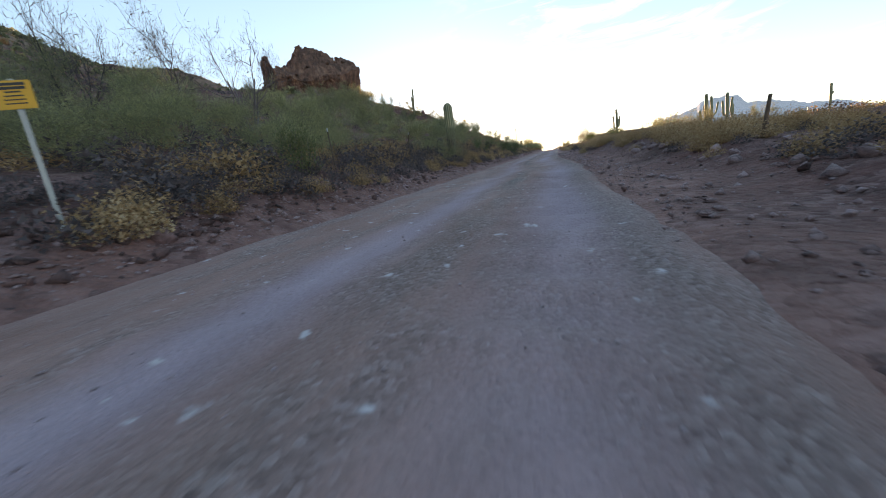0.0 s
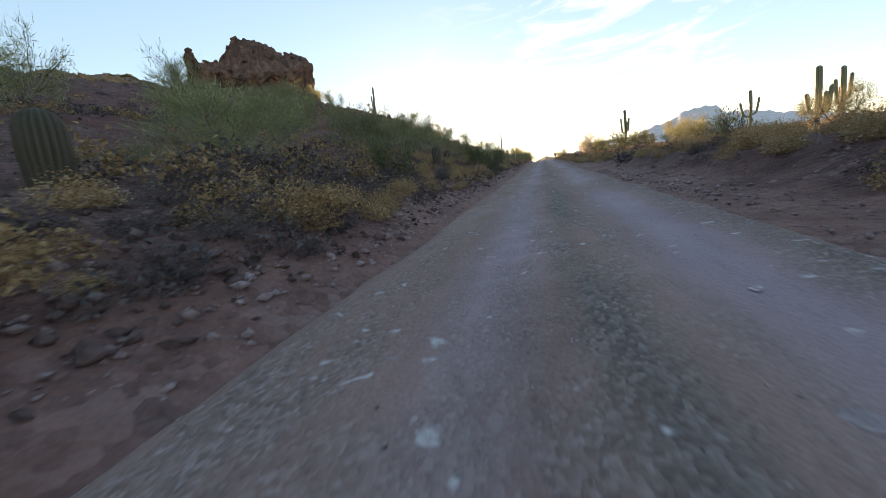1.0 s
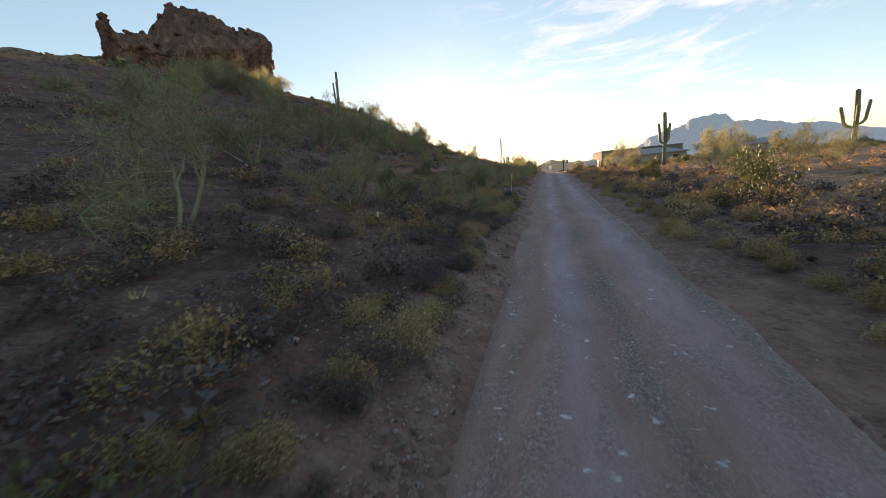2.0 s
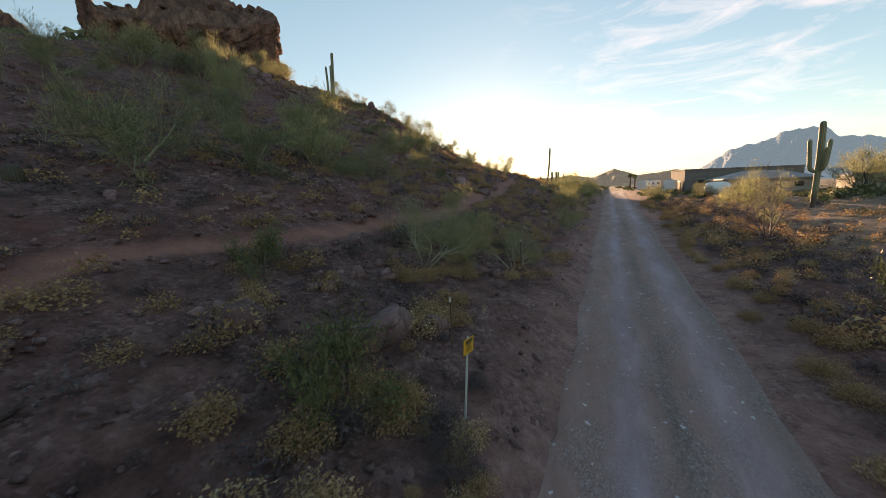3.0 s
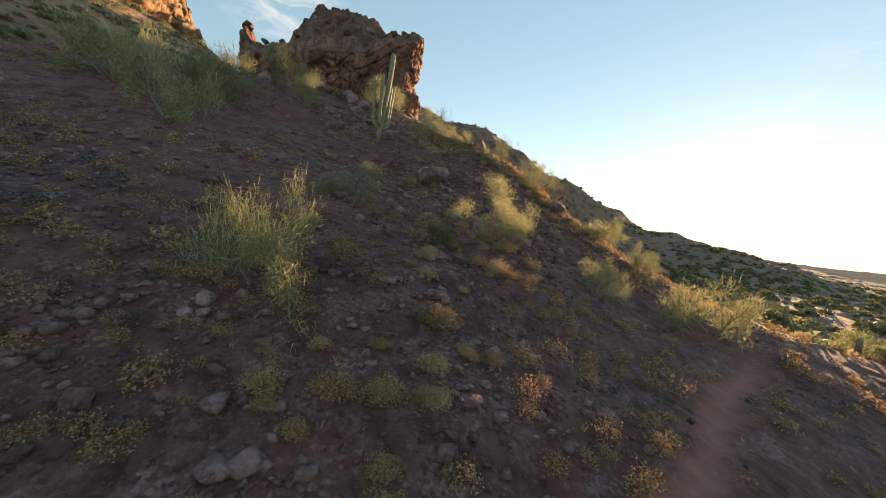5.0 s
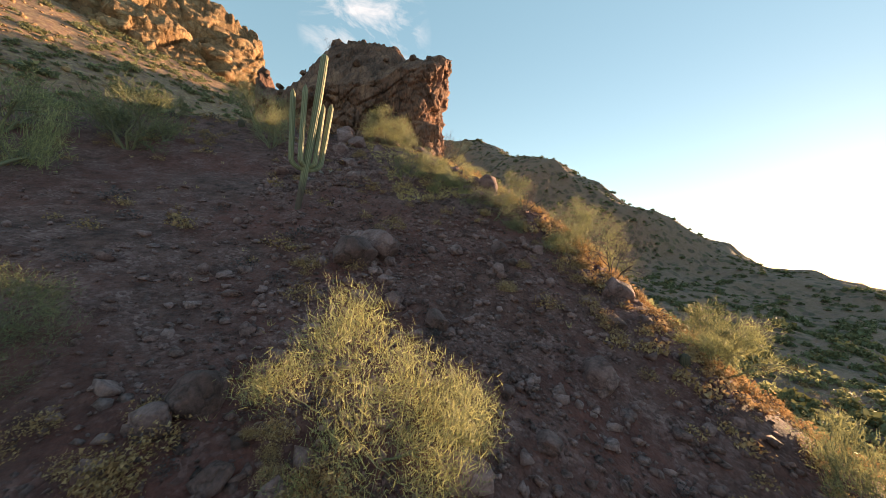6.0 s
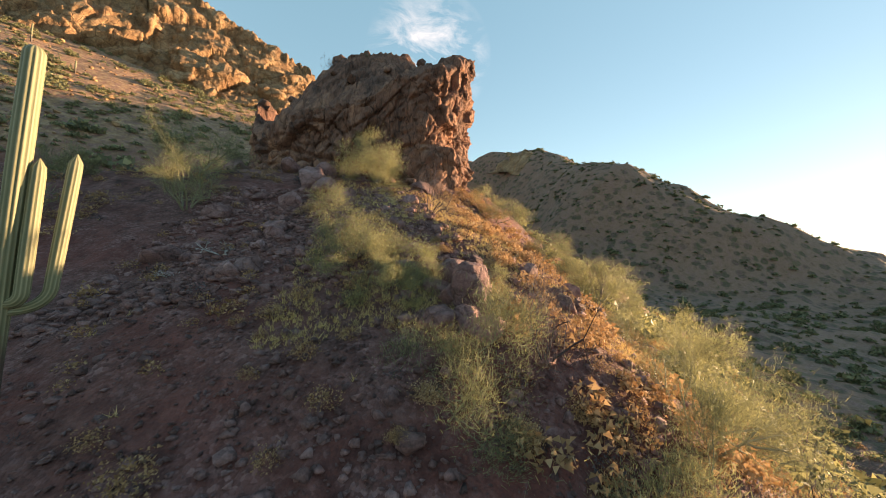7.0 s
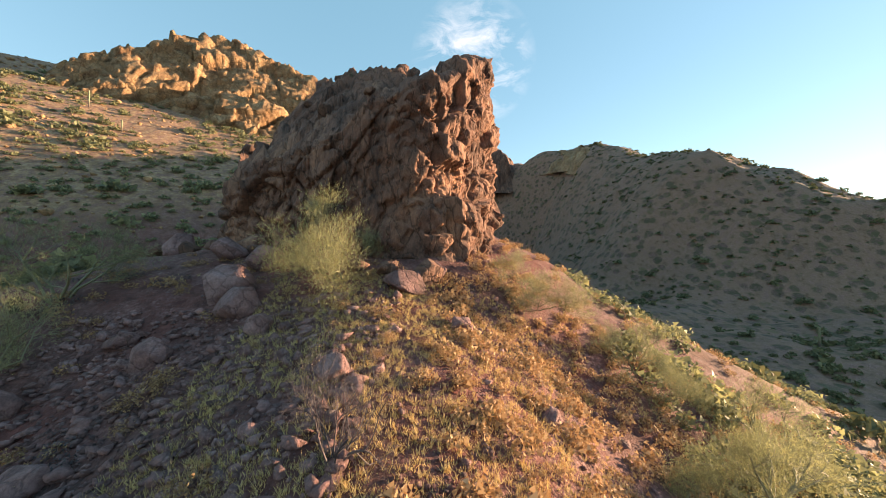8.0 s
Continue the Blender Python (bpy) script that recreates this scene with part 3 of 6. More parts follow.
def boulder_shape(seed, subdiv=3, sharp=0.6):
    """An angular rock about 1 m across: the hull of points on an uneven ball, its larger kinds roughened."""
    rng = np.random.default_rng(seed)
    count, cuts = {1: (9, 0), 2: (15, 0), 3: (17, 2), 4: (24, 4)}[subdiv]
    p = rng.normal(size=(count, 3))
    p = p / np.linalg.norm(p, axis=1)[:, None] * rng.uniform(0.78, 1.0, (count, 1)) * rng.uniform(0.7, 1.1, 3)
    bm = bmesh.new()
    for c in p:
        bm.verts.new(c)
    done = bmesh.ops.convex_hull(bm, input=bm.verts[:])
    bmesh.ops.delete(bm, geom=[g for g in done["geom_interior"] if isinstance(g, bmesh.types.BMVert)], context="VERTS")
    if cuts:
        bmesh.ops.subdivide_edges(bm, edges=bm.edges[:], cuts=cuts, use_grid_fill=True)
        bmesh.ops.triangulate(bm, faces=bm.faces[:])
        bmesh.ops.smooth_vert(bm, verts=bm.verts[:], factor=0.12, use_axis_x=True, use_axis_y=True, use_axis_z=True)
    bm.verts.index_update()
    v = np.array([q.co[:] for q in bm.verts])
    f = np.array([[q.index for q in t.verts] for t in bm.faces])
    bm.free()
    if cuts:
        v = v * (1 + 0.07 * noise3(v * 2.1, seed) + 0.06 * noise3(v * 5.0, seed + 3) + 0.04 * noise3(v * 11.0, seed + 5))[:, None]
    v = v * 0.55 / np.abs(v).max()
    v[:, 2] *= rng.uniform(0.65, 0.95)
    return v, f


def chip_shape(seed):
    """An angular chip of eight faces, about 1 m across."""
    rng = np.random.default_rng(seed)
    v = np.array([(1, 0, 0), (0, 1, 0), (-1, 0, 0), (0, -1, 0), (0, 0, 1), (0, 0, -1)], float) * rng.uniform(0.28, 0.55, (6, 1)) + rng.normal(size=(6, 3)) * 0.09
    f = np.array([(0, 1, 4), (1, 2, 4), (2, 3, 4), (3, 0, 4), (1, 0, 5), (2, 1, 5), (3, 2, 5), (0, 3, 5)])
    return v * (1, 1, 0.75), f


def rot_z(v, a):
    c, s = math.cos(a), math.sin(a)
    return np.stack([v[:, 0] * c - v[:, 1] * s, v[:, 0] * s + v[:, 1] * c, v[:, 2]], 1)


def joined(name, shapes, places, mat, smooth_shade=True):
    """One mesh of many scattered copies; places: x, y, z, size, turn, shape index."""
    vs, fs, n = [], [], 0
    for x, y, z, size, turn, k in places:
        v, f = shapes[int(k)]
        vs.append(rot_z(v, turn) * size + (x, y, z))
        fs.append(f + n)
        n += len(v)
    return mesh_from(name, np.concatenate(vs), np.concatenate(fs), mat, smooth_shade)


# ---- the outcrop ----
def cell_blocks(p, scale, seed):
    """Blocky relief: a random height for each jittered cell, and the gap between cells."""
    q = p * scale
    base = np.floor(q)
    best = np.full(len(p), 9.0)
    second = np.full(len(p), 9.0)
    height = np.zeros(len(p))
    facet = np.zeros(len(p))
    for dx in (-1, 0, 1):
        for dy in (-1, 0, 1):
            for dz in (-1, 0, 1):
                c = base + (dx, dy, dz)
                jit = np.stack([hash01(c[:, 0] + 57 * c[:, 2], c[:, 1], 0, seed + k) for k in range(3)], 1)
                d = np.linalg.norm(c + jit - q, axis=1)
                hh = hash01(c[:, 0] - 31 * c[:, 2], c[:, 1], 0, seed + 7)
                closer = d < best
                second = np.where(closer, best, np.minimum(second, d))
                height = np.where(closer, hh, height)
                lean = np.stack([hash01(c[:, 0] + 13 * c[:, 2], c[:, 1], 0, seed + 20 + k) * 2 - 1 for k in range(3)], 1)
                facet = np.where(closer, ((q - c - jit) * lean).sum(1), facet)
                best = np.where(closer, d, best)
    return height, second - best, facet


TOP_ALONG = [-2, 0, 4, 6, 8, 14, 19, 22, 24, 30, 31.5, 36]
TOP_FRONT = [41.5, 43.2, 42.8, 41.2, 40.4, 39.6, 38.0, 36.6, 35.5, 35.0, 35.0, 33.0]
TOP_BACK = [48.4, 49.4, 49.0, 48.6, 50.8, 51.2, 50.6, 46.5, 43.4, 42.6, 46.0, 38.0]


def outcrop_top(e1, e2):
    w = np.clip((e2 - 0.5) / 10.0, 0, 1) ** 0.85
    return np.interp(e1, TOP_ALONG, TOP_FRONT) * (1 - w) + np.interp(e1, TOP_ALONG, TOP_BACK) * w - 0.5 * np.maximum(e2 - 12.5, 0)


def build_outcrop():
    """A massif of dark volcanic rock on the spur: a steep front, and a top that rises to the back."""
    nu, nv = 680, 156
    th = np.linspace(0, 2 * np.pi, nu, endpoint=False)
    p = 6.0
    r = 1 / (np.abs(np.cos(th)) ** p + np.abs(np.sin(th)) ** p) ** (1 / p)
    plan1, plan2 = r * np.cos(th) * 17.0, r * np.sin(th) * 7.6
    vs = []
    for j in range(nv):
        w = j / (nv - 1)
        k = min(w / 0.66, 1.0)
        taper = 1.0 + 0.10 * (1 - k) ** 2.0 if w < 0.66 else max(1.0 - ((w - 0.66) / 0.34), 0.0)
        e1, e2 = 16.0 + plan1 * taper, 7.6 + plan2 * taper
        # the far end is cut back along the front
        e1 = np.where(e1 > 7, 7 + (e1 - 7) * (0.58 + 0.42 * np.clip(e2 / 11.0, 0, 1)), e1)
        top = outcrop_top(e1, e2)
        z = 23.0 + (top - 23.0) * k
        x, y = -68.0 - 0.447 * e1 - 0.894 * e2, 94.0 - 0.894 * e1 + 0.447 * e2
        vs.append(np.stack([x, y, z], 1))
    v = np.concatenate(vs)
    centre = np.array([-68.0 - 0.447 * 16 - 0.894 * 7.6, 94.0 - 0.894 * 16 + 0.447 * 7.6, 34.0])
    local = v - centre
    out = local * (1, 1, 0.0)
    out = out / (np.linalg.norm(out, axis=1)[:, None] + 1e-6)
    cap = np.repeat(smooth(0.6, 0.72, np.arange(nv) / (nv - 1)), nu)[:, None]
    out = out * (1 - cap) + np.array([0, 0, 1.0]) * cap
    tilt = np.array([[1, 0, 0.25], [0, 1, -0.2], [-0.3, 0.15, 1]])
    h1, gap1, f1 = cell_blocks(v @ tilt, 0.17, 61)
    h2, gap2, f2 = cell_blocks(v @ tilt.T, 0.48, 71)
    h3, gap3, f3 = cell_blocks(v, 1.6, 81)
    h4, gap4, f4 = cell_blocks(v @ tilt, 2.9, 87)
    push = 1.0 * (h1 - 0.5) + 0.9 * f1 - 0.45 * smooth(0.07, 0, gap1) + 0.6 * (h2 - 0.5) + 0.6 * f2 - 0.28 * smooth(0.08, 0, gap2)
    push += 0.05 * (h4 - 0.5) + 0.10 * f4 + 0.20 * (h3 - 0.5) + 0.28 * f3 - 0.08 * smooth(0.12, 0, gap3) + 0.5 * noise3(v * 0.13, 5) + 0.06 * noise3(v * 4.4, 9)
    v = v + out * push[:, None]
    i = np.arange(nu)
    faces = np.concatenate([np.stack([j * nu + i, j * nu + (i + 1) % nu, (j + 1) * nu + (i + 1) % nu, (j + 1) * nu + i], 1) for j in range(nv - 1)])
    ob = tagged(new("rock_outcrop", mesh_from("rock_outcrop", v, faces, OUTCROP)), "dark red-brown volcanic outcrop, blocky and cracked, crowning the hill", "rock outcrop")
    # loose blocks along its crest and foot
    rng = np.random.default_rng(77)
    shapes = [mesh_from("block", *boulder_shape(360 + k, 3, 0.9), OUTCROP) for k in range(5)]
    spots = [(e1, e2, outcrop_top(e1, e2) + 0.2, s) for e1, e2, s in ((0.5, 11, 2.4), (2.5, 12, 2.6), (5, 11.5, 1.8), (9, 12, 1.8), (13, 11.5, 2.0), (16, 11, 2.4), (18.5, 11, 2.6), (21, 10.5, 1.8), (25, 11, 1.7), (28, 10.5, 1.5), (31, 11, 1.6), (31, 11, 2.2), (8, 5, 1.2), (12, 4, 1.4), (16, 6, 1.3), (20, 4, 1.6), (4, 6, 1.4), (24, 5, 1.5))]
    spots[11] = (31.4, 10.9, 45.4, 2.4)
    spots += [(e1, -1.5 + rng.uniform(-1, 0.4), None, rng.uniform(1.2, 2.8)) for e1 in np.linspace(-1, 30, 15)]
    for k, (e1, e2, z, s) in enumerate(spots):
        x, y = -68.0 - 0.447 * e1 - 0.894 * e2, 94.0 - 0.894 * e1 + 0.447 * e2
        if z is None:
            z = float(land(np.array([x]), np.array([y]))[0]) + 0.1 * s
        c = part("block", shapes[k % 5], ob)
        c.matrix_basis = pose(x, y, float(z), rng.uniform(-15, 15), rng.uniform(-15, 15), rng.uniform(0, 360)) @ Matrix.Diagonal((s, s, s * 1.05, 1))
    return ob


build_outcrop()


# ---- plants ----
def tube(points, radii, sides=4):
    """A tapered tube along points."""
    pts = np.asarray(points, float)
    tang = np.gradient(pts, axis=0)
    tang /= np.linalg.norm(tang, axis=1)[:, None] + 1e-9
    ref = np.array([0.3, 0.9, 0.2]) if abs(tang[0][2]) > 0.8 else np.array([0, 0, 1.0])
    a = np.cross(tang, ref)
    a /= np.linalg.norm(a, axis=1)[:, None] + 1e-9
    b = np.cross(tang, a)
    th = np.arange(sides) * 2 * np.pi / sides
    ring = a[:, None] * np.cos(th)[None, :, None] + b[:, None] * np.sin(th)[None, :, None]
    v = (pts[:, None] + ring * np.asarray(radii)[:, None, None]).reshape(-1, 3)
    i, n = np.arange(sides), len(pts)
    f = np.concatenate([np.stack([k * sides + i, k * sides + (i + 1) % sides, (k + 1) * sides + (i + 1) % sides, (k + 1) * sides + i], 1) for k in range(n - 1)])
    return v, f


def slivers(base, way, length, width, rng):
    """Thin pointed blades: one triangle each."""
    n = len(base)
    perp = np.cross(way, rng.normal(size=(n, 3)))
    perp /= np.linalg.norm(perp, axis=1)[:, None] + 1e-9
    half = perp * (np.asarray(width).reshape(-1, 1) / 2)
    v = np.stack([base - half, base + half, base + way * np.asarray(length).reshape(-1, 1)], 1).reshape(-1, 3)
    return v, np.arange(3 * n).reshape(-1, 3)


def stack(pieces):
    vs, fs, n = [], [], 0
    for v, f in pieces:
        vs.append(v)
        fs.append(f + n)
        n += len(v)
    return np.concatenate(vs), np.concatenate(fs)


def unit(v):
    return v / (np.linalg.norm(v, axis=-1, keepdims=True) + 1e-9)


def palo_shapes(seed, height=3.0, spread=2.2, twigs=6000, levels=4, twig_len=0.28, twig_w=0.013, girth=1.0):
    """Branches and fine green twigs of a foothill palo verde; origin at the ground."""
    rng = np.random.default_rng(seed)
    wood, tips, ways = [], [], []
    stems = rng.integers(4, 7)
    for s in range(stems):
        az = 2 * np.pi * (s + rng.uniform(-0.3, 0.3)) / stems
        lean = rng.uniform(0.4, 1.6)
        way = np.array([math.cos(az) * lean * spread / height * 1.3, math.sin(az) * lean * spread / height * 1.3, 1.0])
        way = unit(way)
        p, r = np.array([0.05 * math.cos(az), 0.05 * math.sin(az), -0.12]), 0.055 * height / 3 * girth
        level = [(p, way, r, height * rng.uniform(0.42, 0.6))]
        for depth in range(levels):
            nxt = []
            for p, way, r, ln in level:
                n = 5 if depth < 2 else 4 if depth < 3 else 3
                pts = [p]
                w = way
                for _ in range(n - 1):
                    w = unit(w + rng.normal(size=3) * 0.16 + np.array([0, 0, 0.05]))
                    pts.append(pts[-1] + w * ln / (n - 1))
                rad = np.linspace(r, r * 0.55, n)
                wood.append(tube(pts, rad, 4 if depth < 2 else 3))
                if depth >= max(levels - 3, 1):
                    for k in range(1, n):
                        tips.append(pts[k])
                        ways.append(w)
                if depth < levels - 1:
                    for _ in range(3):
                        k = rng.integers(min(2, n - 1), n)
                        side = unit(w + rng.normal(size=3) * 0.78 + np.array([0, 0, 0.06]))
                        nxt.append((pts[k], side, r * 0.52, ln * rng.uniform(0.5, 0.72)))
            level = nxt
    tips, ways = np.array(tips), np.array(ways)
    k = rng.integers(0, len(tips), twigs)
    jit = rng.normal(size=(twigs, 3)) * (0.17, 0.17, 0.12)
    way = unit(ways[k] * 0.8 + rng.normal(size=(twigs, 3)) * 0.55 + np.array([0, 0, 0.32]))
    leaf = slivers(tips[k] + jit, way, rng.uniform(0.45, 1.2, twigs) * twig_len, rng.uniform(0.7, 1.3, twigs) * twig_w, rng)
    wv, wf = [], []
    n = 0
    for v, f in wood:
        wv.append(v)
        wf.append(f + n)
        n += len(v)
    return (np.concatenate(wv), np.concatenate(wf)), leaf


def shrub_core(seed, radius, height, fill=0.8, cuts=2, piece=0.62):
    """The dense heart of a small round shrub: leaf-like pieces turned every way over an uneven dome."""
    rng = np.random.default_rng(seed + 900)
    v, f = ico(cuts)
    c = v[f].mean(1)
    n = len(c)
    lump = (1 + 0.16 * np.sin(np.arctan2(c[:, 1], c[:, 0]) * 3 + seed)) * rng.uniform(0.5, 1.15, n)
    at = unit(c + rng.normal(size=c.shape) * 0.09) * lump[:, None] * (radius * fill, radius * fill, height * fill)
    at[:, 2] = np.abs(at[:, 2])
    edge = piece * radius * fill * np.linalg.norm(v[f[:, 0]] - v[f[:, 1]], axis=1)
    one = unit(rng.normal(size=(n, 3)))
    two = unit(np.cross(one, rng.normal(size=(n, 3))))
    k = rng.uniform(0.5, 1.0, (n, 1)) * edge[:, None]
    tri = np.stack([at - one * k * 0.5, at + one * k * 0.5, at + two * k * rng.uniform(0.4, 0.9, (n, 1))], 1)
    return tri.reshape(-1, 3), np.arange(3 * n).reshape(-1, 3)


def thin_shrub(seed, tips, radius, height, heads, head_size, stem_w, wide=0.6, cuts=2, piece=0.62):
    """A cheap far shrub: stems and heads alone."""
    rng = np.random.default_rng(seed)
    az, el = rng.uniform(0, 2 * np.pi, tips), np.arcsin(rng.uniform(0.1, 1.0, tips))
    lump = 1 + 0.18 * np.sin(az * 3 + seed) + 0.14 * rng.normal(size=tips)
    end = np.stack([np.cos(az) * np.cos(el) * radius, np.sin(az) * np.cos(el) * radius, np.sin(el) * height], 1) * lump[:, None]
    stems = slivers(np.zeros((tips, 3)) + (0, 0, -0.03), unit(end), np.linalg.norm(end, axis=1), np.full(tips, stem_w), rng)
    k = np.repeat(np.arange(tips), heads)
    at = end[k] * rng.uniform(0.75, 1.05, (len(k), 1)) + rng.normal(size=(len(k), 3)) * radius * 0.1
    return stack([stems, shrub_core(seed, radius, height, 0.85, cuts, piece), slivers(at, unit(rng.normal(size=(len(k), 3)) * 0.7 + unit(end[k]) * 0.8), rng.uniform(0.7, 1.3, len(k)) * head_size * 1.2, rng.uniform(0.7, 1.3, len(k)) * head_size * wide, rng)])


def brittle_shapes(seed, tips=150, radius=0.5, height=0.45, heads=3, head_size=0.034, stem_w=0.008, cuts=3, piece=0.62):
    """A dome of dry stems with small seed heads; origin at the ground."""
    rng = np.random.default_rng(seed)
    az = rng.uniform(0, 2 * np.pi, tips)
    el = np.arcsin(rng.uniform(0.12, 1.0, tips))
    lump = 1 + 0.16 * np.sin(az * 3 + seed) + 0.12 * rng.normal(size=tips)
    end = np.stack([np.cos(az) * np.cos(el) * radius, np.sin(az) * np.cos(el) * radius, np.sin(el) * height], 1) * lump[:, None]
    base = rng.normal(size=(tips, 3)) * (0.07, 0.07, 0.0) + (0, 0, -0.03)
    way = end - base
    ln = np.linalg.norm(way, axis=1)
    stems = slivers(base, unit(way), ln, np.full(tips, stem_w), rng)
    k = np.repeat(np.arange(tips), heads)
    at = end[k] * rng.uniform(0.72, 1.04, (len(k), 1)) + rng.normal(size=(len(k), 3)) * radius * 0.09
    tuft = slivers(at, unit(rng.normal(size=(len(k), 3)) * 0.8 + unit(end[k]) * 0.6), rng.uniform(0.6, 1.3, len(k)) * head_size * 1.5, rng.uniform(0.6, 1.2, len(k)) * head_size * 0.8, rng)
    return stems, stack([shrub_core(seed, radius, height, 0.86, cuts, 0.85 if cuts == 4 else piece), tuft])


def thing_at(ob, x, y, turn=0.0, size=1.0, sink=0.0, tilt=(0, 0)):
    """Stand a thing on the land."""
    z = float(land(np.array([x]), np.array([y]))[0]) - sink
    ob.matrix_basis = pose(x, y, z, tilt[0], tilt[1], turn) @ Matrix.Diagonal((size, size, size, 1))
    return ob


def heights(x, y):
    return land(np.asarray(x, float), np.asarray(y, float))


# ---- saguaros and barrels ----
def mat_cactus(name, dark, light, bark=1.0):
    mat, nt, bsdf = nodes_of(name)
    pos = place_of(nt, "Object")
    n = add_noise(nt, pos, 3.0, 6, 0.65)
    attr = nt.nodes.new("ShaderNodeAttribute")
    attr.attribute_name = "rib"
    col = add_mix(nt, attr.outputs["Fac"], add_ramp(nt, n, [(0.3, dark), (0.7, tuple(c * 1.3 for c in dark))]), light)
    # corky bark towards the foot
    sep = nt.nodes.new("ShaderNodeSeparateXYZ")
    nt.links.new(pos, sep.inputs[0])
    low = add_ramp(nt, add_math(nt, "ADD", add_math(nt, "MULTIPLY", sep.outputs["Z"], 0.35), add_math(nt, "MULTIPLY", n, 0.3)), [(0.5, (1, 1, 1)), (0.9, (0, 0, 0))])
    col = add_mix(nt, add_math(nt, "MULTIPLY", low, bark), col, (0.09, 0.062, 0.048))
    nt.links.new(col, bsdf.inputs["Base Color"])
    bsdf.inputs["Roughness"].default_value = 0.6
    add_bump(nt, bsdf, add_noise(nt, pos, 30, 4, 0.7), 0.4, 0.02)
    return mat


SAGUARO = mat_cactus("saguaro_skin", (0.105, 0.115, 0.058), (0.31, 0.285, 0.175))
BARREL = mat_cactus("barrel_cactus_skin", (0.03, 0.028, 0.016), (0.085, 0.055, 0.03), 0.0)


def ribbed(points, radii, ribs=13, per=4, depth=0.13):
    pts = np.asarray(points, float)
    tang = np.gradient(pts, axis=0)
    tang /= np.linalg.norm(tang, axis=1)[:, None] + 1e-9
    ref = np.array([0.35, 0.93, 0.0])
    a = np.cross(tang, ref)
    a /= np.linalg.norm(a, axis=1)[:, None] + 1e-9
    b = np.cross(tang, a)
    n = ribs * per
    th = np.arange(n) * 2 * np.pi / n
    wave = np.abs(np.cos(th * ribs / 2))
    rr = 1 - depth * (1 - wave) ** 1.0
    ring = a[:, None] * (np.cos(th) * rr)[None, :, None] + b[:, None] * (np.sin(th) * rr)[None, :, None]
    v = (pts[:, None] + ring * np.asarray(radii)[:, None, None]).reshape(-1, 3)
    i = np.arange(n)
    f = np.concatenate([np.stack([k * n + i, k * n + (i + 1) % n, (k + 1) * n + (i + 1) % n, (k + 1) * n + i], 1) for k in range(len(pts) - 1)])
    return v, f, np.tile(smooth(0.55, 1.0, wave), len(pts))


def rib_mesh(name, points, radii, mat, ribs=13, depth=0.13):
    v, f, w = ribbed(points, radii, ribs, 4, depth)
    me = mesh_from(name, v, f, mat, True)
    att = me.attributes.new("rib", "FLOAT", "POINT")
    att.data.foreach_set("value", w.astype(np.float32))
    return me


def dome_profile(height, radius, n=26, foot=0.75):
    z = np.concatenate([np.linspace(-0.25, height - radius * 1.2, n), height - radius * 1.2 + radius * 1.2 * np.sin(np.linspace(0.15, 1, 8) * np.pi / 2)])
    r = np.concatenate([radius * np.interp(np.linspace(0, 1, n), [0, 0.3, 0.75, 1], [foot, 0.95, 1.05, 1.0]), radius * np.cos(np.linspace(0.15, 1, 8) * np.pi / 2) + 0.004])
    return z, r


def saguaro(height, radius, arms, label, group="", lean=(0, 0)):
    """arms: (height on the trunk, direction in degrees, reach, rise)."""
    z, r = dome_profile(height, radius)
    bow = 0.02 * height
    pts = np.stack([lean[0] * z + bow * np.sin(z / height * 2.6), lean[1] * z + bow * np.sin(z / height * 2.0), z], 1)
    ob = new("saguaro", rib_mesh("saguaro", pts, r, SAGUARO))
    tagged(ob, label, "saguaro cactus", group)
    for at, az, reach, rise in arms:
        s = np.linspace(0, 1, 26)
        bend = np.minimum(s / 0.42, 1)
        out = reach * np.sin(bend * np.pi / 2) ** 0.9 * (1 + 0.55 * np.maximum(s - 0.42, 0))
        low = 0.75 * reach
        up = np.where(s < 0.42, low * (1 - np.cos(bend * np.pi / 2)), low + (s - 0.42) / 0.58 * (rise - low))
        ca, sa = math.cos(radians(az)), math.sin(radians(az))
        rad = radius * 0.72 * np.where(s > 0.93, np.sqrt(np.maximum(1 - ((s - 0.93) / 0.07) ** 2, 0.0004)), np.interp(s, [0, 0.2, 0.6, 0.93], [0.7, 0.92, 1.0, 0.98]))
        k = np.argmin(np.abs(z - at))
        p = np.stack([pts[k][0] + ca * out, pts[k][1] + sa * out, at + up], 1)
        part("arm", rib_mesh("arm", p, rad, SAGUARO, 11), ob)
    return ob


thing_at(saguaro(9.4, 0.23, [(2.4, -84, 0.86, 4.6), (2.6, -48, 0.5, 4.7), (2.6, 88, 0.46, 3.9), (2.4, 112, 0.92, 4.4)], "tall four-armed green saguaro on the stony slope", lean=(0.03, 0.05)), -43.9, 79.8)
thing_at(saguaro(9.3, 0.30, [(3.9, 175, 0.75, 3.6), (4.2, 20, 0.7, 3.2), (4.0, -70, 0.6, 2.5)], "tall saguaro with three upright arms on the flat"), 18.8, 84.6)
thing_at(saguaro(8.3, 0.30, [(3.2, 170, 1.3, 3.0), (3.6, 10, 1.2, 3.2), (4.0, 250, 0.5, 2.2)], "saguaro with wide curving arms on the flat"), 39.7, 74.4)
thing_at(saguaro(5.3, 0.24, [(1.2, 170, 0.6, 1.9), (1.4, 20, 0.6, 1.7), (1.1, -60, 0.75, 2.4)], "low-branched saguaro among dry brush"), 23.0, 25.8)
thing_at(saguaro(5.4, 0.22, [(2.0, 190, 0.55, 2.3), (2.3, 5, 0.5, 2.4)], "slender saguaro with two short arms"), 27.0, 29.5)
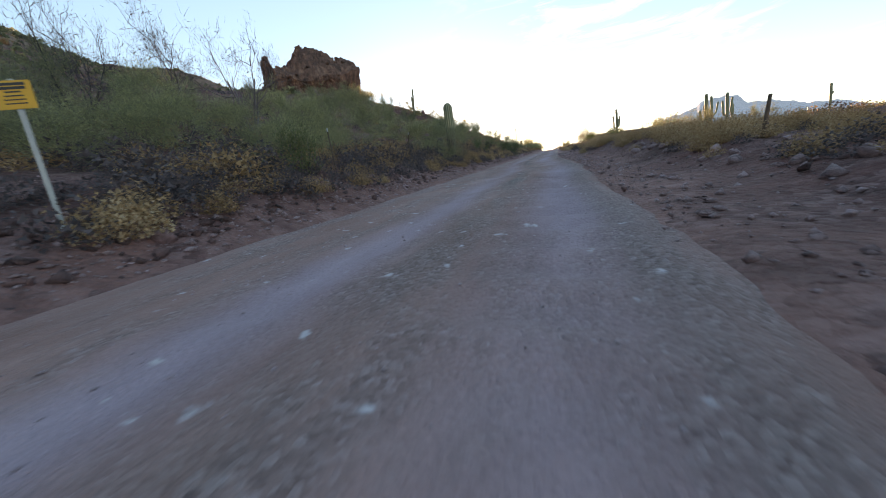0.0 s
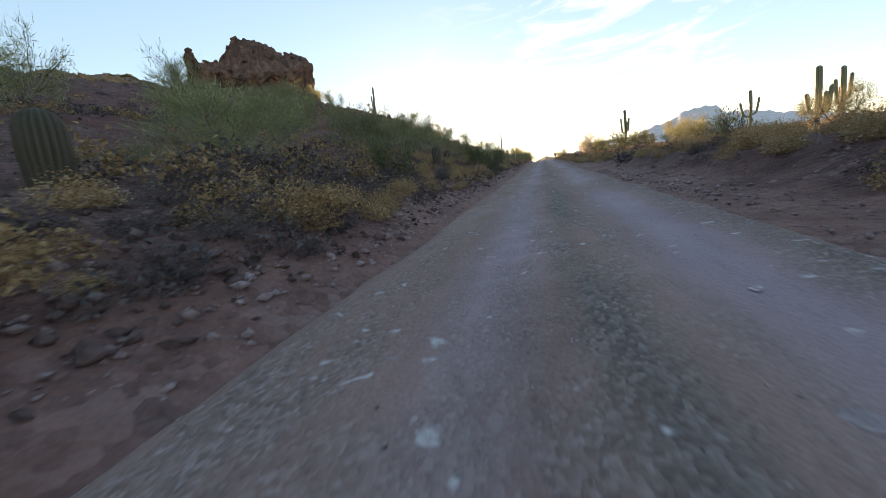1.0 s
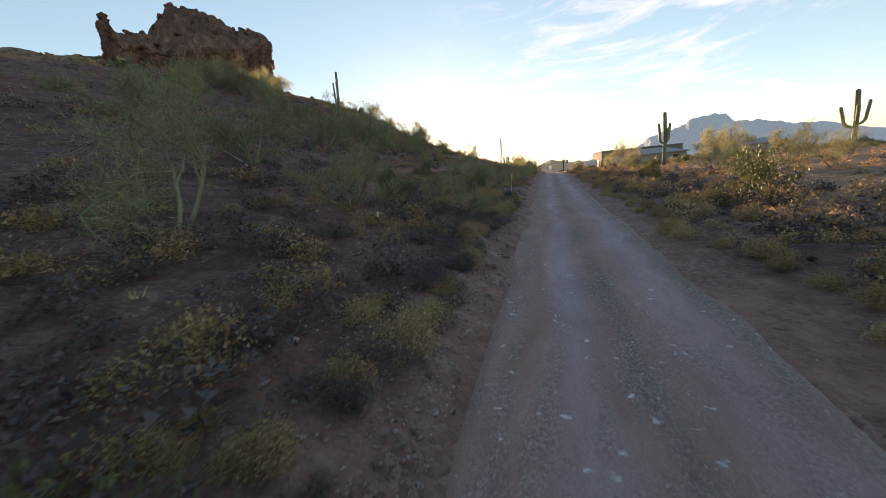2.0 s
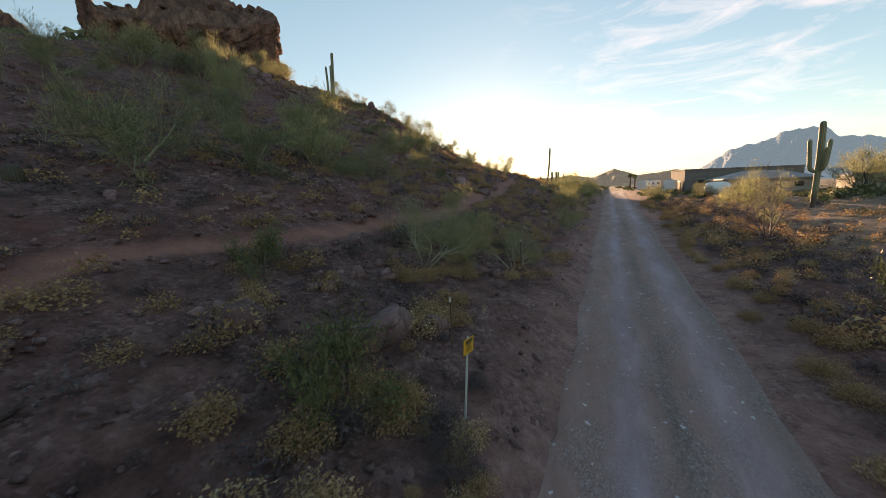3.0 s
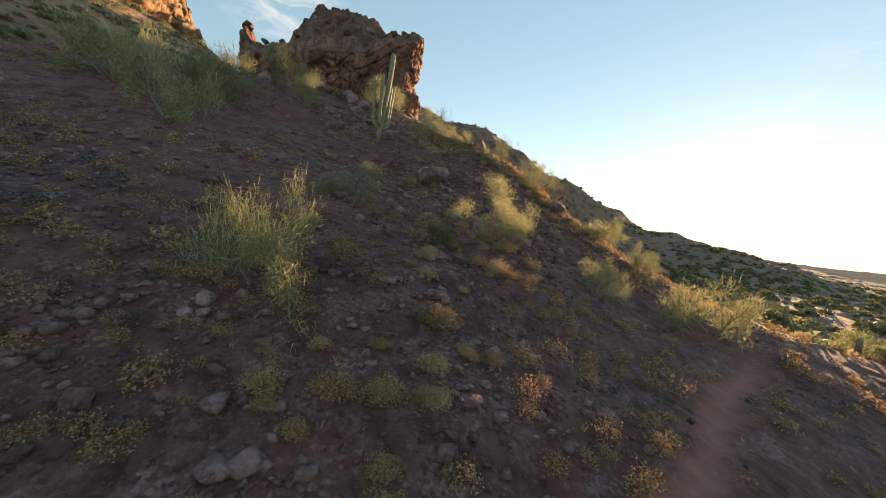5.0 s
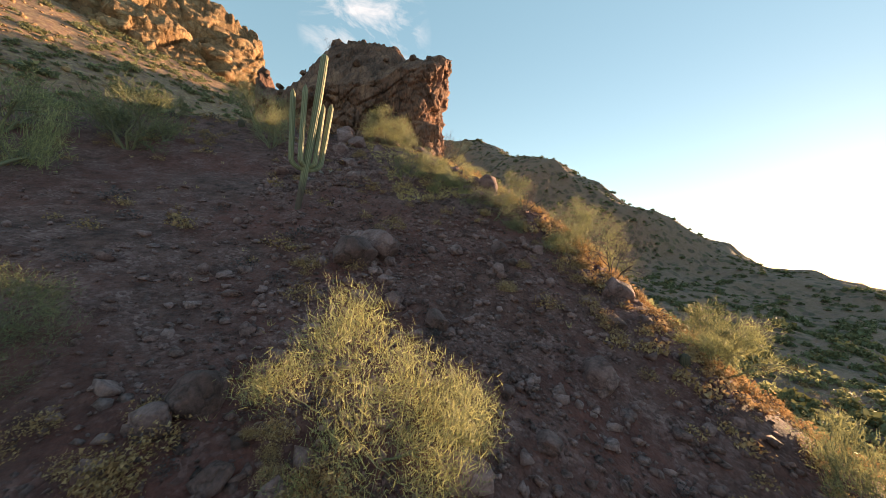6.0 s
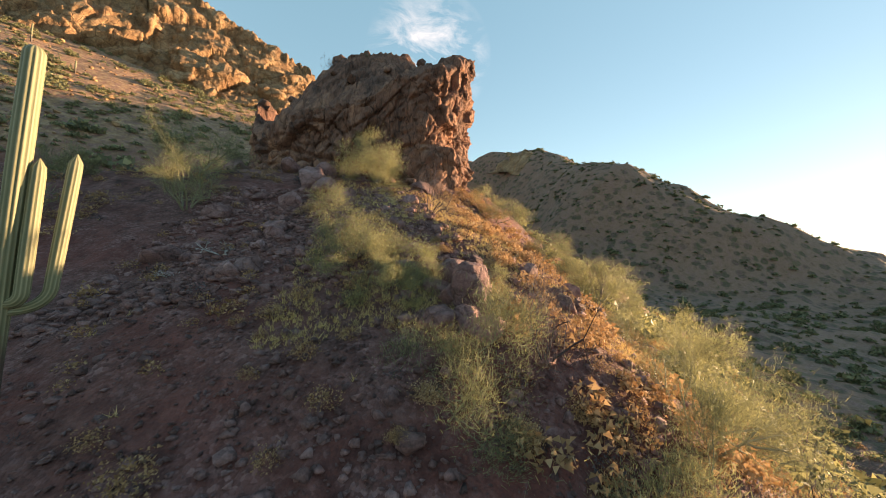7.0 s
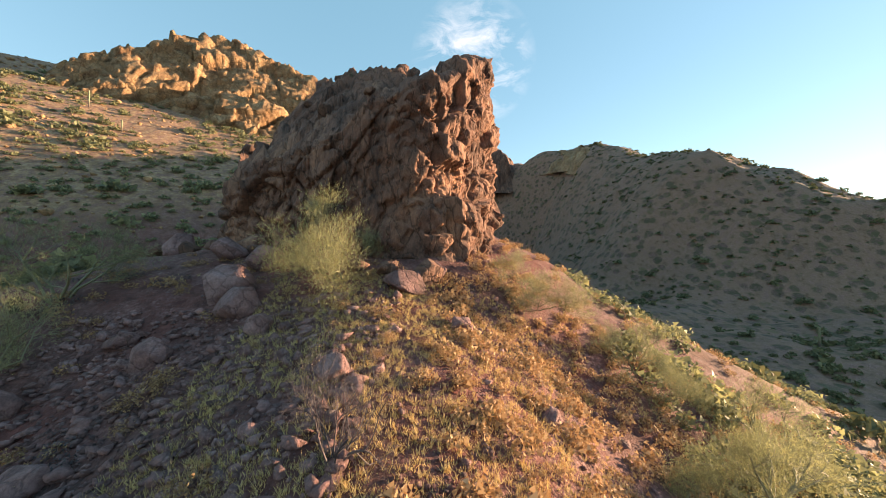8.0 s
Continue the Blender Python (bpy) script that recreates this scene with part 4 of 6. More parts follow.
thing_at(saguaro(6.8, 0.24, [(4.4, 10, 0.35, 0.5)], "lone tall saguaro with one stub arm"), 61.9, 70.7)
thing_at(saguaro(3.55, 0.29, [], "thick single-column young saguaro beside the road"), -5.25, -17.3)
thing_at(saguaro(7.3, 0.17, [], "thin leaning dead saguaro spear on the spur", lean=(0.05, 0.0)), -14.2, 112.0)
for sx, sy, sh in ((-12.6, 113.5, 3.2), (-13.2, 111.6, 2.5), (-12.0, 112.2, 2.9), (-15.8, 113.0, 2.2)):
    thing_at(saguaro(sh, 0.2, [], "short stout saguaro in a roadside cluster", "cluster of young saguaros"), sx, sy)
for sx, sy, sh in ((-67.9, 133.0, 3.2), (-113.7, 166.8, 4.4), (-172.0, -27.0, 6.0), (-160.0, -5.0, 4.0), (-24.0, 128.0, 3.0), (-60, 150, 4), (-16, 160, 4.5), (29.0, 33.0, 3.6)):
    thing_at(saguaro(sh, 0.22, [], "distant single-column saguaro on the slope", "far saguaros"), sx, sy)


def barrel(height, radius, label):
    z, r = dome_profile(height, radius, 16, 0.85)
    ob = new("barrel_cactus", rib_mesh("barrel_cactus", np.stack([0.04 * z, 0 * z, z], 1), r, BARREL, 19, 0.16))
    tagged(ob, label, "barrel cactus")
    rng = np.random.default_rng(int(height * 100))
    th = rng.uniform(0, 2 * np.pi, 500)
    k = rng.integers(4, len(z) - 1, 500)
    base = np.stack([np.cos(th) * r[k] + 0.04 * z[k], np.sin(th) * r[k], z[k]], 1)
    way = unit(np.stack([np.cos(th), np.sin(th), rng.uniform(-0.2, 0.9, 500)], 1))
    tagged(part("spines", mesh_from("spines", *slivers(base, way, np.full(500, 0.06), np.full(500, 0.005), rng), GREY_TWIG), ob), kind="stuff")
    return ob


for bx, by, bh, br in ((-6.4, 3.3, 1.08, 0.235), (-7.35, -12.8, 1.02, 0.27), (-6.9, 7.7, 0.8, 0.2), (-20.8, 45.3, 0.95, 0.2), (-21.4, 36.0, 0.6, 0.3), (-64.4, 72.9, 0.75, 0.32), (-13.35, 61.45, 0.35, 0.17), (-31.1, 96.2, 0.5, 0.2)):
    thing_at(barrel(bh, br, "ribbed barrel cactus with tan spines among dry brush"), bx, by, turn=bx * 40)


# ---- palo verde and other large shrubs ----
def spans(leaf):
    """Width and height of a crown."""
    r = np.linalg.norm(leaf[0][:, :2], axis=1)
    return np.percentile(r, 96) * 2, np.percentile(leaf[0][:, 2], 98)


PALO_PROTO = []
for k, (hh, sp, tw) in enumerate(((2.6, 2.3, 9000), (3.0, 2.0, 9000), (2.2, 2.4, 9000))):
    wood, leaf = palo_shapes(100 + k, hh, sp, tw, twig_len=0.15, twig_w=0.0095)
    PALO_PROTO.append((mesh_from("palo_verde", *wood, PALO_WOOD), mesh_from("foliage", *leaf, PALO_TWIG), *spans(leaf)))


wood, leaf = palo_shapes(112, 2.4, 2.4, 16000, 5, twig_len=0.17, twig_w=0.0095, girth=0.5)
PALO_FINE = [(mesh_from("palo_verde", *wood, PALO_WOOD), mesh_from("foliage", *leaf, PALO_TWIG), *spans(leaf))]
wood, leaf = palo_shapes(115, 2.0, 2.4, 11000, 5, twig_len=0.15, twig_w=0.005, girth=0.75)
PALO_AIRY = [(mesh_from("palo_verde", *wood, mat_plant("pale_palo_bark", [(0.0, (0.19, 0.19, 0.12)), (1.0, (0.36, 0.34, 0.23))], 0.7, 0)), mesh_from("foliage", *leaf, PALO_TWIG), *spans(leaf))]
AIRY_AT = {(-8.9, 43.4), (-5.9, 46.5), (-7.7, 29.2), (-41.0, 98.6)}
FINE_AT = {(-46.1, 90.7), (-45.7, 93.7), (-28.3, 82.2), (-49.2, 88.4), (-46.9, 89.3), (-46.3, 94.8), (-66.4, 89.4), (-69.1, 101.4), (-66.3, 107.6), (-59.0, 106.0), (-8.9, 43.4), (-8.4, 47.3), (-5.9, 46.5), (-38.5, 96.7), (-41.2, 91.5), (-31.0, 73.6), (-17.1, 53.2), (-6.1, -19.4), (-17.4, -31.6), (-18.5, -25.0), (-13.7, -19.8), (-11.5, -35.0), (-12.0, -24.0), (-9.5, -29.5), (-12.5, -30.5), (-8.7, -8.4)}


def shrub(protos, k, name, label, category, group, x, y, width, turn, squash=0.72):
    wood, leaf, span, tall = protos[k % len(protos)]
    ob = tagged(new(name, wood), label, category, group)
    tagged(part("foliage", leaf, ob), kind="stuff")
    width = width * 1.28
    s = width / span
    thing_at(ob, x, y, turn, s, 0.05 * s)
    ob.scale = (s, s, squash * width / tall)
    return ob


PALOS = [
    (-17.1, 53.2, 5.6), (-8.9, 43.4, 3.8), (-5.9, 46.5, 2.9), (-20.9, 45.3, 4.6), (-22.6, 40.4, 5.6), (-21.5, 51.1, 4.4), (-8.4, 47.3, 3.8),
    (-46.2, 63.8, 6.5), (-56.3, 58.9, 7.0), (-7.7, 29.2, 2.9), (-23.7, 68.4, 4.3), (-27.5, 57.8, 5.4), (-8.2, 84.6, 4.5),
    (-19.3, 93.5, 4.6), (-28.3, 82.2, 4.6), (-60.0, 76.4, 5.0), (-31.0, 73.6, 3.6), (-55.9, 66.9, 6.5), (-66.4, 89.4, 6.8), (-49.2, 88.4, 3.7),
    (-46.9, 89.3, 3.2), (-41.2, 91.5, 4.2), (-38.5, 96.7, 4.3), (-41.0, 98.6, 4.0), (-69.1, 101.4, 5.4), (-66.3, 107.6, 4.4), (-62.5, 111.0, 4.4), (-59.0, 106.0, 4.0),
    (-59.4, 107.0, 6.0), (-55.4, 112.0, 6.0), (-68.6, 107.5, 4.4), (-66.0, 114.0, 5.5), (-53.0, 105.0, 3.2), (-65.0, 74.4, 6.5),
    (-10.2, 13.8, 4.6), (-15.2, 11.3, 4.2), (-6.1, -19.4, 4.0), (-8.7, -8.4, 4.4), (-19.0, -12.0, 5.0), (-5.0, 6.7, 1.7),
    (-26.0, -20.0, 5.5), (-14.0, -3.0, 4.4), (-22.0, 4.0, 5.5), (-28.0, 14.0, 5.0), (-17.0, 24.0, 4.4), (-31.0, 28.0, 5.5), (-40.0, 40.0, 5.5),
    (-36.0, 54.0, 4.4), (-48.0, 48.0, 6.0), (-64.0, 66.0, 3.5), (-5.0, 60.5, 2.2), (-6.5, 100.0, 4.2), (-9.0, 106.0, 4.6), (-6.5, 112.0, 4.2), (-11.5, 118.0, 4.6), (-6.0, 119.0, 4.2), (-16.0, 119.0, 4.2), (-7.5, 126.0, 4.4), (-4.8, 106.0, 2.6),
    (-6.0, 74.0, 3.2), (-5.2, 90.0, 3.0), (-9.5, 98.0, 3.6), (-24.0, 88.0, 3.0), (-9.0, 20.0, 3.2), (-5.5, 24.0, 2.2),
    (-17.4, -31.6, 6.2), (-11.5, -35.0, 4.6), (-9.5, -29.5, 3.8), (-12.0, -24.0, 4.2), (-8.6, -24.5, 3.2), (-14.5, -37.0, 5.0), (-12.5, -30.5, 4.6), (-18.5, -25.0, 5.2), (-10.5, -27.1, 2.9), (-13.7, -19.8, 4.8), (-24.0, -33.0, 6.0), (-25.0, -26.0, 5.0), (-30.0, -30.0, 6.0), (-27.0, -5.0, 5.5), (-36.0, 2.0, 6.0), (-41.0, 20.0, 6.0), (-31.0, 98.5, 3.6), (-26.0, 97.0, 3.2), (-34.5, 103.0, 4.2), (-45.0, 106.0, 4.6), (-46.1, 90.7, 2.7), (-45.7, 93.7, 1.8),
]
PALO_FAR = []
for k in range(3):
    wood, leaf = palo_shapes(120 + k, 2.5, 2.3, 4800, 3, twig_len=0.24, twig_w=0.018)
    PALO_FAR.append((mesh_from("palo_verde", *wood, PALO_WOOD), mesh_from("foliage", *leaf, PALO_TWIG), *spans(leaf)))


def off_walk(x, y):
    """Metres from the middle of the walk, roughly."""
    return abs(x - float(np.interp(y, [-44, 0, 40, 60, 75, 86, 95], [0, -1, -2, -7, -16, -27, -45])))


for k, (px, py, w) in enumerate(PALOS):
    low = 0.62 if py < 0 and px > -12 else 0.85 if py < 0 else 1.0
    big = "wide" if w > 4.5 else "small"
    shrub(PALO_AIRY if (px, py) in AIRY_AT else PALO_FINE if (px, py) in FINE_AT else PALO_PROTO if off_walk(px, py) < 10 or px < -45 and py > 70 else PALO_FAR, k, "palo_verde", f"{big} feathery yellow-green palo verde shrub on the rocky hillside", "palo verde", "palo verdes on the hill", px, py, w, (k * 67) % 360, low * (0.50 + 0.04 * (k % 4)))

CREO_PROTO = []
for k in range(2):
    wood, leaf = palo_shapes(140 + k, 1.5, 1.2, 3000, 3, twig_len=0.10, twig_w=0.034)
    CREO_PROTO.append((mesh_from("creosote", *wood, GREY_TWIG), mesh_from("foliage", *leaf, CREOSOTE), *spans(leaf)))
for k, (px, py, w) in enumerate(((-6.5, 35.0, 1.9), (-4.0, 8.0, 1.5), (-4.6, 5.2, 1.5), (-9.0, 24.0, 1.8), (-12.0, 38.0, 1.6), (-5.2, -33.0, 1.4), (-5.6, -5.0, 1.5), (-16.0, 61.0, 1.2), (-9.7, 50.9, 0.9), (-26.0, 77.0, 1.4), (7.5, 4.0, 1.7), (9.0, 14.0, 1.9), (7.0, 27.0, 2.4), (12.0, 38.0, 2.6), (7.5, 47.0, 2.4))):
    shrub(CREO_PROTO, k, "creosote_bush", "dark green leafy creosote bush on gravelly soil", "creosote bush", "creosote bushes", px, py, w, k * 71)

# bare trees against the sky, mesquites on the flat, small trees on the crest and the outcrop
BARE_PROTO = []
for k in range(2):
    wood, leaf = palo_shapes(160 + k, 3.2, 2.4, 1900, 5, twig_len=0.3, twig_w=0.012, girth=0.8)
    BARE_PROTO.append((mesh_from("bare_tree", *wood, GREY_TWIG), mesh_from("foliage", *leaf, GREY_TWIG), *spans(leaf)))
for k, (px, py, w) in enumerate(((-19.0, -19.4, 5.6), (-20.8, -28.3, 5.4), (-19.2, -25.7, 5.0), (-42.3, 94.6, 2.6), (-37.0, 97.8, 3.2), (-54.0, 92.5, 2.6), (-78.0, 84.0, 2.6), (8.0, 62.0, 4.0))):
    shrub(BARE_PROTO, k, "bare_tree", "leafless grey desert tree with fine spreading twigs", "tree", "bare trees", px, py, w, k * 49, 0.9)
crest_tree = shrub(BARE_PROTO, 1, "bare_tree", "small leafless tree growing on the outcrop's top", "tree", "bare trees", -84.3, 81.5, 2.2, 20, 0.8)
crest_tree.location.z = float(outcrop_top(18.5, 9.0)) - 0.3
crest_shrub = shrub(CREO_PROTO, 0, "creosote_bush", "dark green leafy bush in a crack of the outcrop", "creosote bush", "creosote bushes", -82.6, 86.5, 1.5, 50)
crest_shrub.location.z = float(outcrop_top(13.0, 9.0)) - 0.2
MESQ_PROTO = []
for k in range(2):
    wood, leaf = palo_shapes(180 + k, 3.4, 2.6, 6500, 4, twig_len=0.2, twig_w=0.022, girth=0.7)
    MESQ_PROTO.append((mesh_from("mesquite", *wood, GREY_TWIG), mesh_from("foliage", *leaf, PALO_TWIG), *spans(leaf)))
for k, (px, py, w) in enumerate(((9.5, 70.0, 5.5), (41.0, 122.0, 10.0), (47.0, 126.0, 9.0), (46.0, 137.0, 9.0), (15.0, 92.0, 4.5), (25.0, 60.0, 5.0), (33.0, 95.0, 5.0), (14.0, 50.0, 3.6), (20.0, 44.0, 4.0), (13.0, 108.0, 3.5), (52.0, 80.0, 6.0), (4.6, 96.0, 3.0), (5.0, 112.0, 2.6), (-8.5, 132.0, 4.0), (-10.0, 122.0, 4.0), (20.0, 18.0, 3.8))):
    shrub(MESQ_PROTO, k, "mesquite", "spreading yellow-green mesquite tree on the flat", "mesquite tree", "trees on the flat", px, py, w, k * 83, 0.62)


# ---- scattered low shrubs ----
def scatter(count, seed, box, keep):
    rng = np.random.default_rng(seed)
    x = rng.uniform(box[0], box[1], count)
    y = rng.uniform(box[2], box[3], count)
    k = keep(x, y, rng)
    return x[k], y[k], rng


def off_limits(x, y):
    """True on the road, the trail and inside the outcrop."""
    on_road = (x > ROAD_L - 0.35) & (x < ROAD_R + 1.2 + 1.2 * (y < -20))
    e1, e2 = outcrop_frame(x, y)
    in_rock = (e1 > -1) & (e1 < 34) & (e2 > -1) & (e2 < 17)
    return on_road | (trail_mask(x, y) > 0.15) | in_rock


BRITTLE_NEAR = [(mesh_from("stems", *a, STRAW), mesh_from("foliage", *b, STRAW)) for a, b in (brittle_shapes(200 + k, 110, 0.5, 0.46, 3, 0.027, 0.006, 4) for k in range(4))]
BURSAGE_NEAR = [(mesh_from("stems", *a, GREY_TWIG), mesh_from("leaves", *b, GREY_TWIG)) for a, b in (brittle_shapes(220 + k, 260, 0.5, 0.42, 4, 0.022, 0.006, 3, 0.4) for k in range(3))]


def low_shrubs():
    def keep(x, y, rng):
        clump = fbm(x * 0.16, y * 0.16, 2, 91) + rng.uniform(-0.7, 0.7, len(x))
        roadside = np.exp(-np.maximum(ROAD_L - 3.0 - x, 0) / 5) * (y < 30) * 0.7
        barrels = (np.hypot(x + 5.2, y + 3.2) < 1.3) | (np.hypot(x + 6.0, y - 2.2) < 1.5) | (np.hypot(x + 6.6, y + 13.4) < 1.6)
        unseen = (x < -42) & (y < 45) & (rng.uniform(size=len(x)) < 0.6)
        unseen |= (x < -30) & (y < 40) & (rng.uniform(size=len(x)) < 0.5)
        unseen |= (x < -46) & (y > 85) & (rng.uniform(size=len(x)) < 0.6)
        return (clump + roadside > 0.1) & ~unseen & ~off_limits(x, y) & ~barrels
    x, y, rng = scatter(7400, 7, (-72, ROAD_L - 0.8, -44, 103), keep)
    xr = np.concatenate([ROAD_L - 0.7 - rng.gamma(1.2, 1.9, 1000), rng.uniform(-30, -6, 620), rng.uniform(-42, -27, 90), rng.uniform(-17, -4.6, 170)])
    yr = np.concatenate([rng.uniform(-44, 36, 1000), rng.uniform(36, 84, 620), rng.uniform(93.5, 101.5, 90), rng.uniform(20, 40, 170)])
    ok = (np.hypot(xr + 5.2, yr + 3.2) > 1.3) & (np.hypot(xr + 6.0, yr - 2.2) > 1.5) & (np.hypot(xr + 6.6, yr + 13.4) > 1.6) & ~off_limits(xr, yr)
    xr, yr = xr[ok], yr[ok]
    x, y = np.concatenate([x, xr]), np.concatenate([y, yr])
    size = np.clip(rng.lognormal(-0.12, 0.32, len(x)), 0.45, 1.6) * np.interp(y, [0, 40], [1.1, 1.0]) * np.where((x > ROAD_L - 2.2) & (y < 36), 0.72, 1.0)
    grey = rng.uniform(0, 1, len(x)) < np.interp(y, [-40, 20, 60], [0.78, 0.6, 0.2])
    turn = rng.uniform(0, 360, len(x))
    # those along the middle of the walk stand singly
    way = np.array([(-1, -44), (-2, -5), (-4, 30), (-8, 48), (-13, 62), (-20, 73), (-29, 83), (-38, 90), (-47, 94), (-58, 92)], float)
    a, b = way[:-1], way[1:]
    p = np.stack([x, y], 1)[:, None]
    s = np.clip(((p - a) * (b - a)).sum(-1) / ((b - a) ** 2).sum(-1), 0, 1)
    near = np.linalg.norm(p - a - s[..., None] * (b - a), axis=-1).min(1) * np.where(y < 34, 0.85, 1.0)
    order = np.argsort(near)
    made = {True: 0, False: 0}
    rest = {True: [], False: []}
    z = heights(x, y)
    for i in order:
        g = bool(grey[i])
        if made[g] < (130 if g else 298):
            stems, tops = (BURSAGE_NEAR if g else BRITTLE_NEAR)[i % (3 if g else 4)]
            ob = new("bursage" if g else "brittlebush", stems)
            tagged(ob, "grey leafless bursage shrub on stony soil" if g else "dry straw-coloured brittlebush dome with seed heads", "shrub", "bursage shrubs" if g else "brittlebushes")
            tagged(part("foliage", tops, ob), kind="stuff")
            ob.matrix_basis = pose(x[i], y[i], z[i], 0, 0, turn[i]) @ Matrix.Diagonal((size[i], size[i], size[i] * 0.95, 1))
            made[g] += 1
        else:
            rest[g].append((x[i], y[i], z[i], size[i], radians(turn[i]), i % 3 + (3 if near[i] > 8 else 0)))
    lean = [thin_shrub(246 + k, 40, 0.5, 0.44, 3, 0.030, 0.007, 0.6, 2, 0.45) for k in range(3)] + [thin_shrub(249 + k, 8, 0.5, 0.44, 2, 0.045, 0.010, 0.6, 2, 0.5) for k in range(3)]
    for g, name, mat, label in ((False, "brittlebush_cover", STRAW, "dry straw-coloured brittlebush over the hillside"), (True, "bursage_cover", GREY_TWIG, "grey bursage shrubs over the hillside")):
        shapes = [thin_shrub(240 + k, 18, 0.5, 0.46, 3, 0.042, 0.006, 0.6, 3) for k in range(3)] + [thin_shrub(243 + k, 8, 0.5, 0.46, 2, 0.045, 0.010, 0.6, 2, 0.6) for k in range(3)]
        tagged(new(name, joined(name, shapes if not g else lean, rest[g], mat, False)), label, "shrub", kind="stuff")


def outcrop_frame(x, y):
    """Metres along the outcrop's front face and back from it."""
    dx, dy = np.asarray(x) + 68.0, np.asarray(y) - 94.0
    return -0.447 * dx - 0.894 * dy, -0.894 * dx + 0.447 * dy


low_shrubs()


def verge_shrubs():
    """Dense dry shrubs on the cut bank beside the road."""
    for k, (x, y, w, grey) in enumerate((
            (-5.3, -2.9, 0.6, 1), (-4.9, -2.1, 0.65, 1), (-4.35, -1.9, 0.7, 0), (-4.9, -1.2, 0.8, 1), (-5.6, -2.0, 0.8, 0), (-5.6, -1.2, 0.75, 1),
            (-4.5, -0.6, 0.7, 1), (-6.4, -1.6, 0.8, 0), (-6.3, -0.5, 0.9, 1), (-5.6, 0.0, 0.8, 0), (-7.4, -1.3, 0.9, 1), (-7.3, 0.1, 0.9, 0), (-4.9, 0.7, 0.7, 0),
            (-4.5, 1.6, 0.75, 0), (-5.2, 1.7, 0.7, 1), (-4.3, 2.6, 0.7, 0), (-4.2, 3.5, 0.7, 0), (-6.9, 1.2, 0.7, 1), (-7.9, 1.4, 0.9, 0), (-7.6, 2.7, 0.8, 1), (-8.2, -0.8, 0.9, 0),
            (-7.0, 4.6, 1.2, 0), (-6.6, 5.4, 1.2, 0), (-7.9, 4.3, 1.2, 0), (-7.6, 5.6, 1.3, 0), (-8.4, 6.2, 1.3, 0), (-6.2, 4.6, 1.0, 0),
            (-5.7, -12.6, 0.75, 1), (-4.0, -14.0, 0.7, 1), (-4.3, -13.1, 0.75, 1), (-4.45, -12.0, 1.15, 0), (-3.7, -12.6, 0.65, 1), (-6.3, -11.5, 1.0, 1), (-3.8, -10.5, 0.75, 0),
            (-5.3, -14.2, 0.75, 1), (-4.9, -13.6, 0.7, 1), (-3.9, -11.6, 0.8, 1), (-5.4, -11.6, 0.9, 0), (-5.0, -10.6, 0.9, 1), (-4.4, -9.6, 0.8, 1),
            (-5.6, -2.6, 0.8, 0), (-6.2, -2.3, 0.9, 1), (-4.7, -2.6, 0.75, 1), (-4.55, -3.1, 0.6, 1), (-4.1, -2.3, 0.9, 0), (-4.4, -1.5, 0.95, 0), (-5.0, -3.4, 0.7, 0), (-5.9, -3.2, 0.8, 1), (-6.9, -2.6, 0.9, 0), (-7.2, -0.6, 0.9, 0), (-8.4, 0.4, 1.0, 0),
            (-4.9, -15.2, 0.8, 1), (-4.3, -15.4, 0.6, 1), (-5.9, -13.4, 0.9, 0), (-4.2, -11.2, 1.0, 0), (-5.2, -10.0, 0.9, 1), (-4.3, -8.4, 0.8, 0), (-4.4, -7.2, 0.8, 1), (-4.2, -5.8, 0.8, 0),
            (-3.85, -38.3, 1.25, 0), (-5.6, -38.9, 1.1, 1), (-6.0, -35.4, 1.3, 0), (-4.4, -34.6, 0.9, 1), (-5.3, -32.2, 1.0, 1), (-6.4, -33.4, 1.1, 0), (-3.95, -36.8, 0.8, 0), (-4.5, -36.6, 1.1, 1), (-3.95, -34.2, 0.85, 0), (-3.95, -32.1, 0.9, 0), (-4.7, -37.7, 0.9, 1),
            (-3.95, -25.4, 0.85, 0), (-4.4, -26.0, 0.8, 1), (-4.6, -26.8, 0.8, 1), (-4.1, -24.2, 0.85, 1), (-4.9, -25.2, 0.8, 1), (-4.2, -22.8, 0.8, 0))):
        stems, tops = (BURSAGE_NEAR if grey else BRITTLE_NEAR)[k % 3]
        ob = tagged(new("bursage" if grey else "brittlebush", stems), "grey leafless bursage shrub on the cut road bank" if grey else "dry straw-coloured brittlebush on the cut road bank", "shrub", "bursage shrubs" if grey else "brittlebushes")
        tagged(part("foliage", tops, ob), kind="stuff")
        thing_at(ob, x, y, k * 77 % 360, w, 0.02)


verge_shrubs()


BRUSH = [(mesh_from("stems", *a, STRAW), mesh_from("foliage", *b, STRAW)) for a, b in (brittle_shapes(230 + k, 220, 0.5, 0.46, 3, 0.025, 0.006) for k in range(3))]


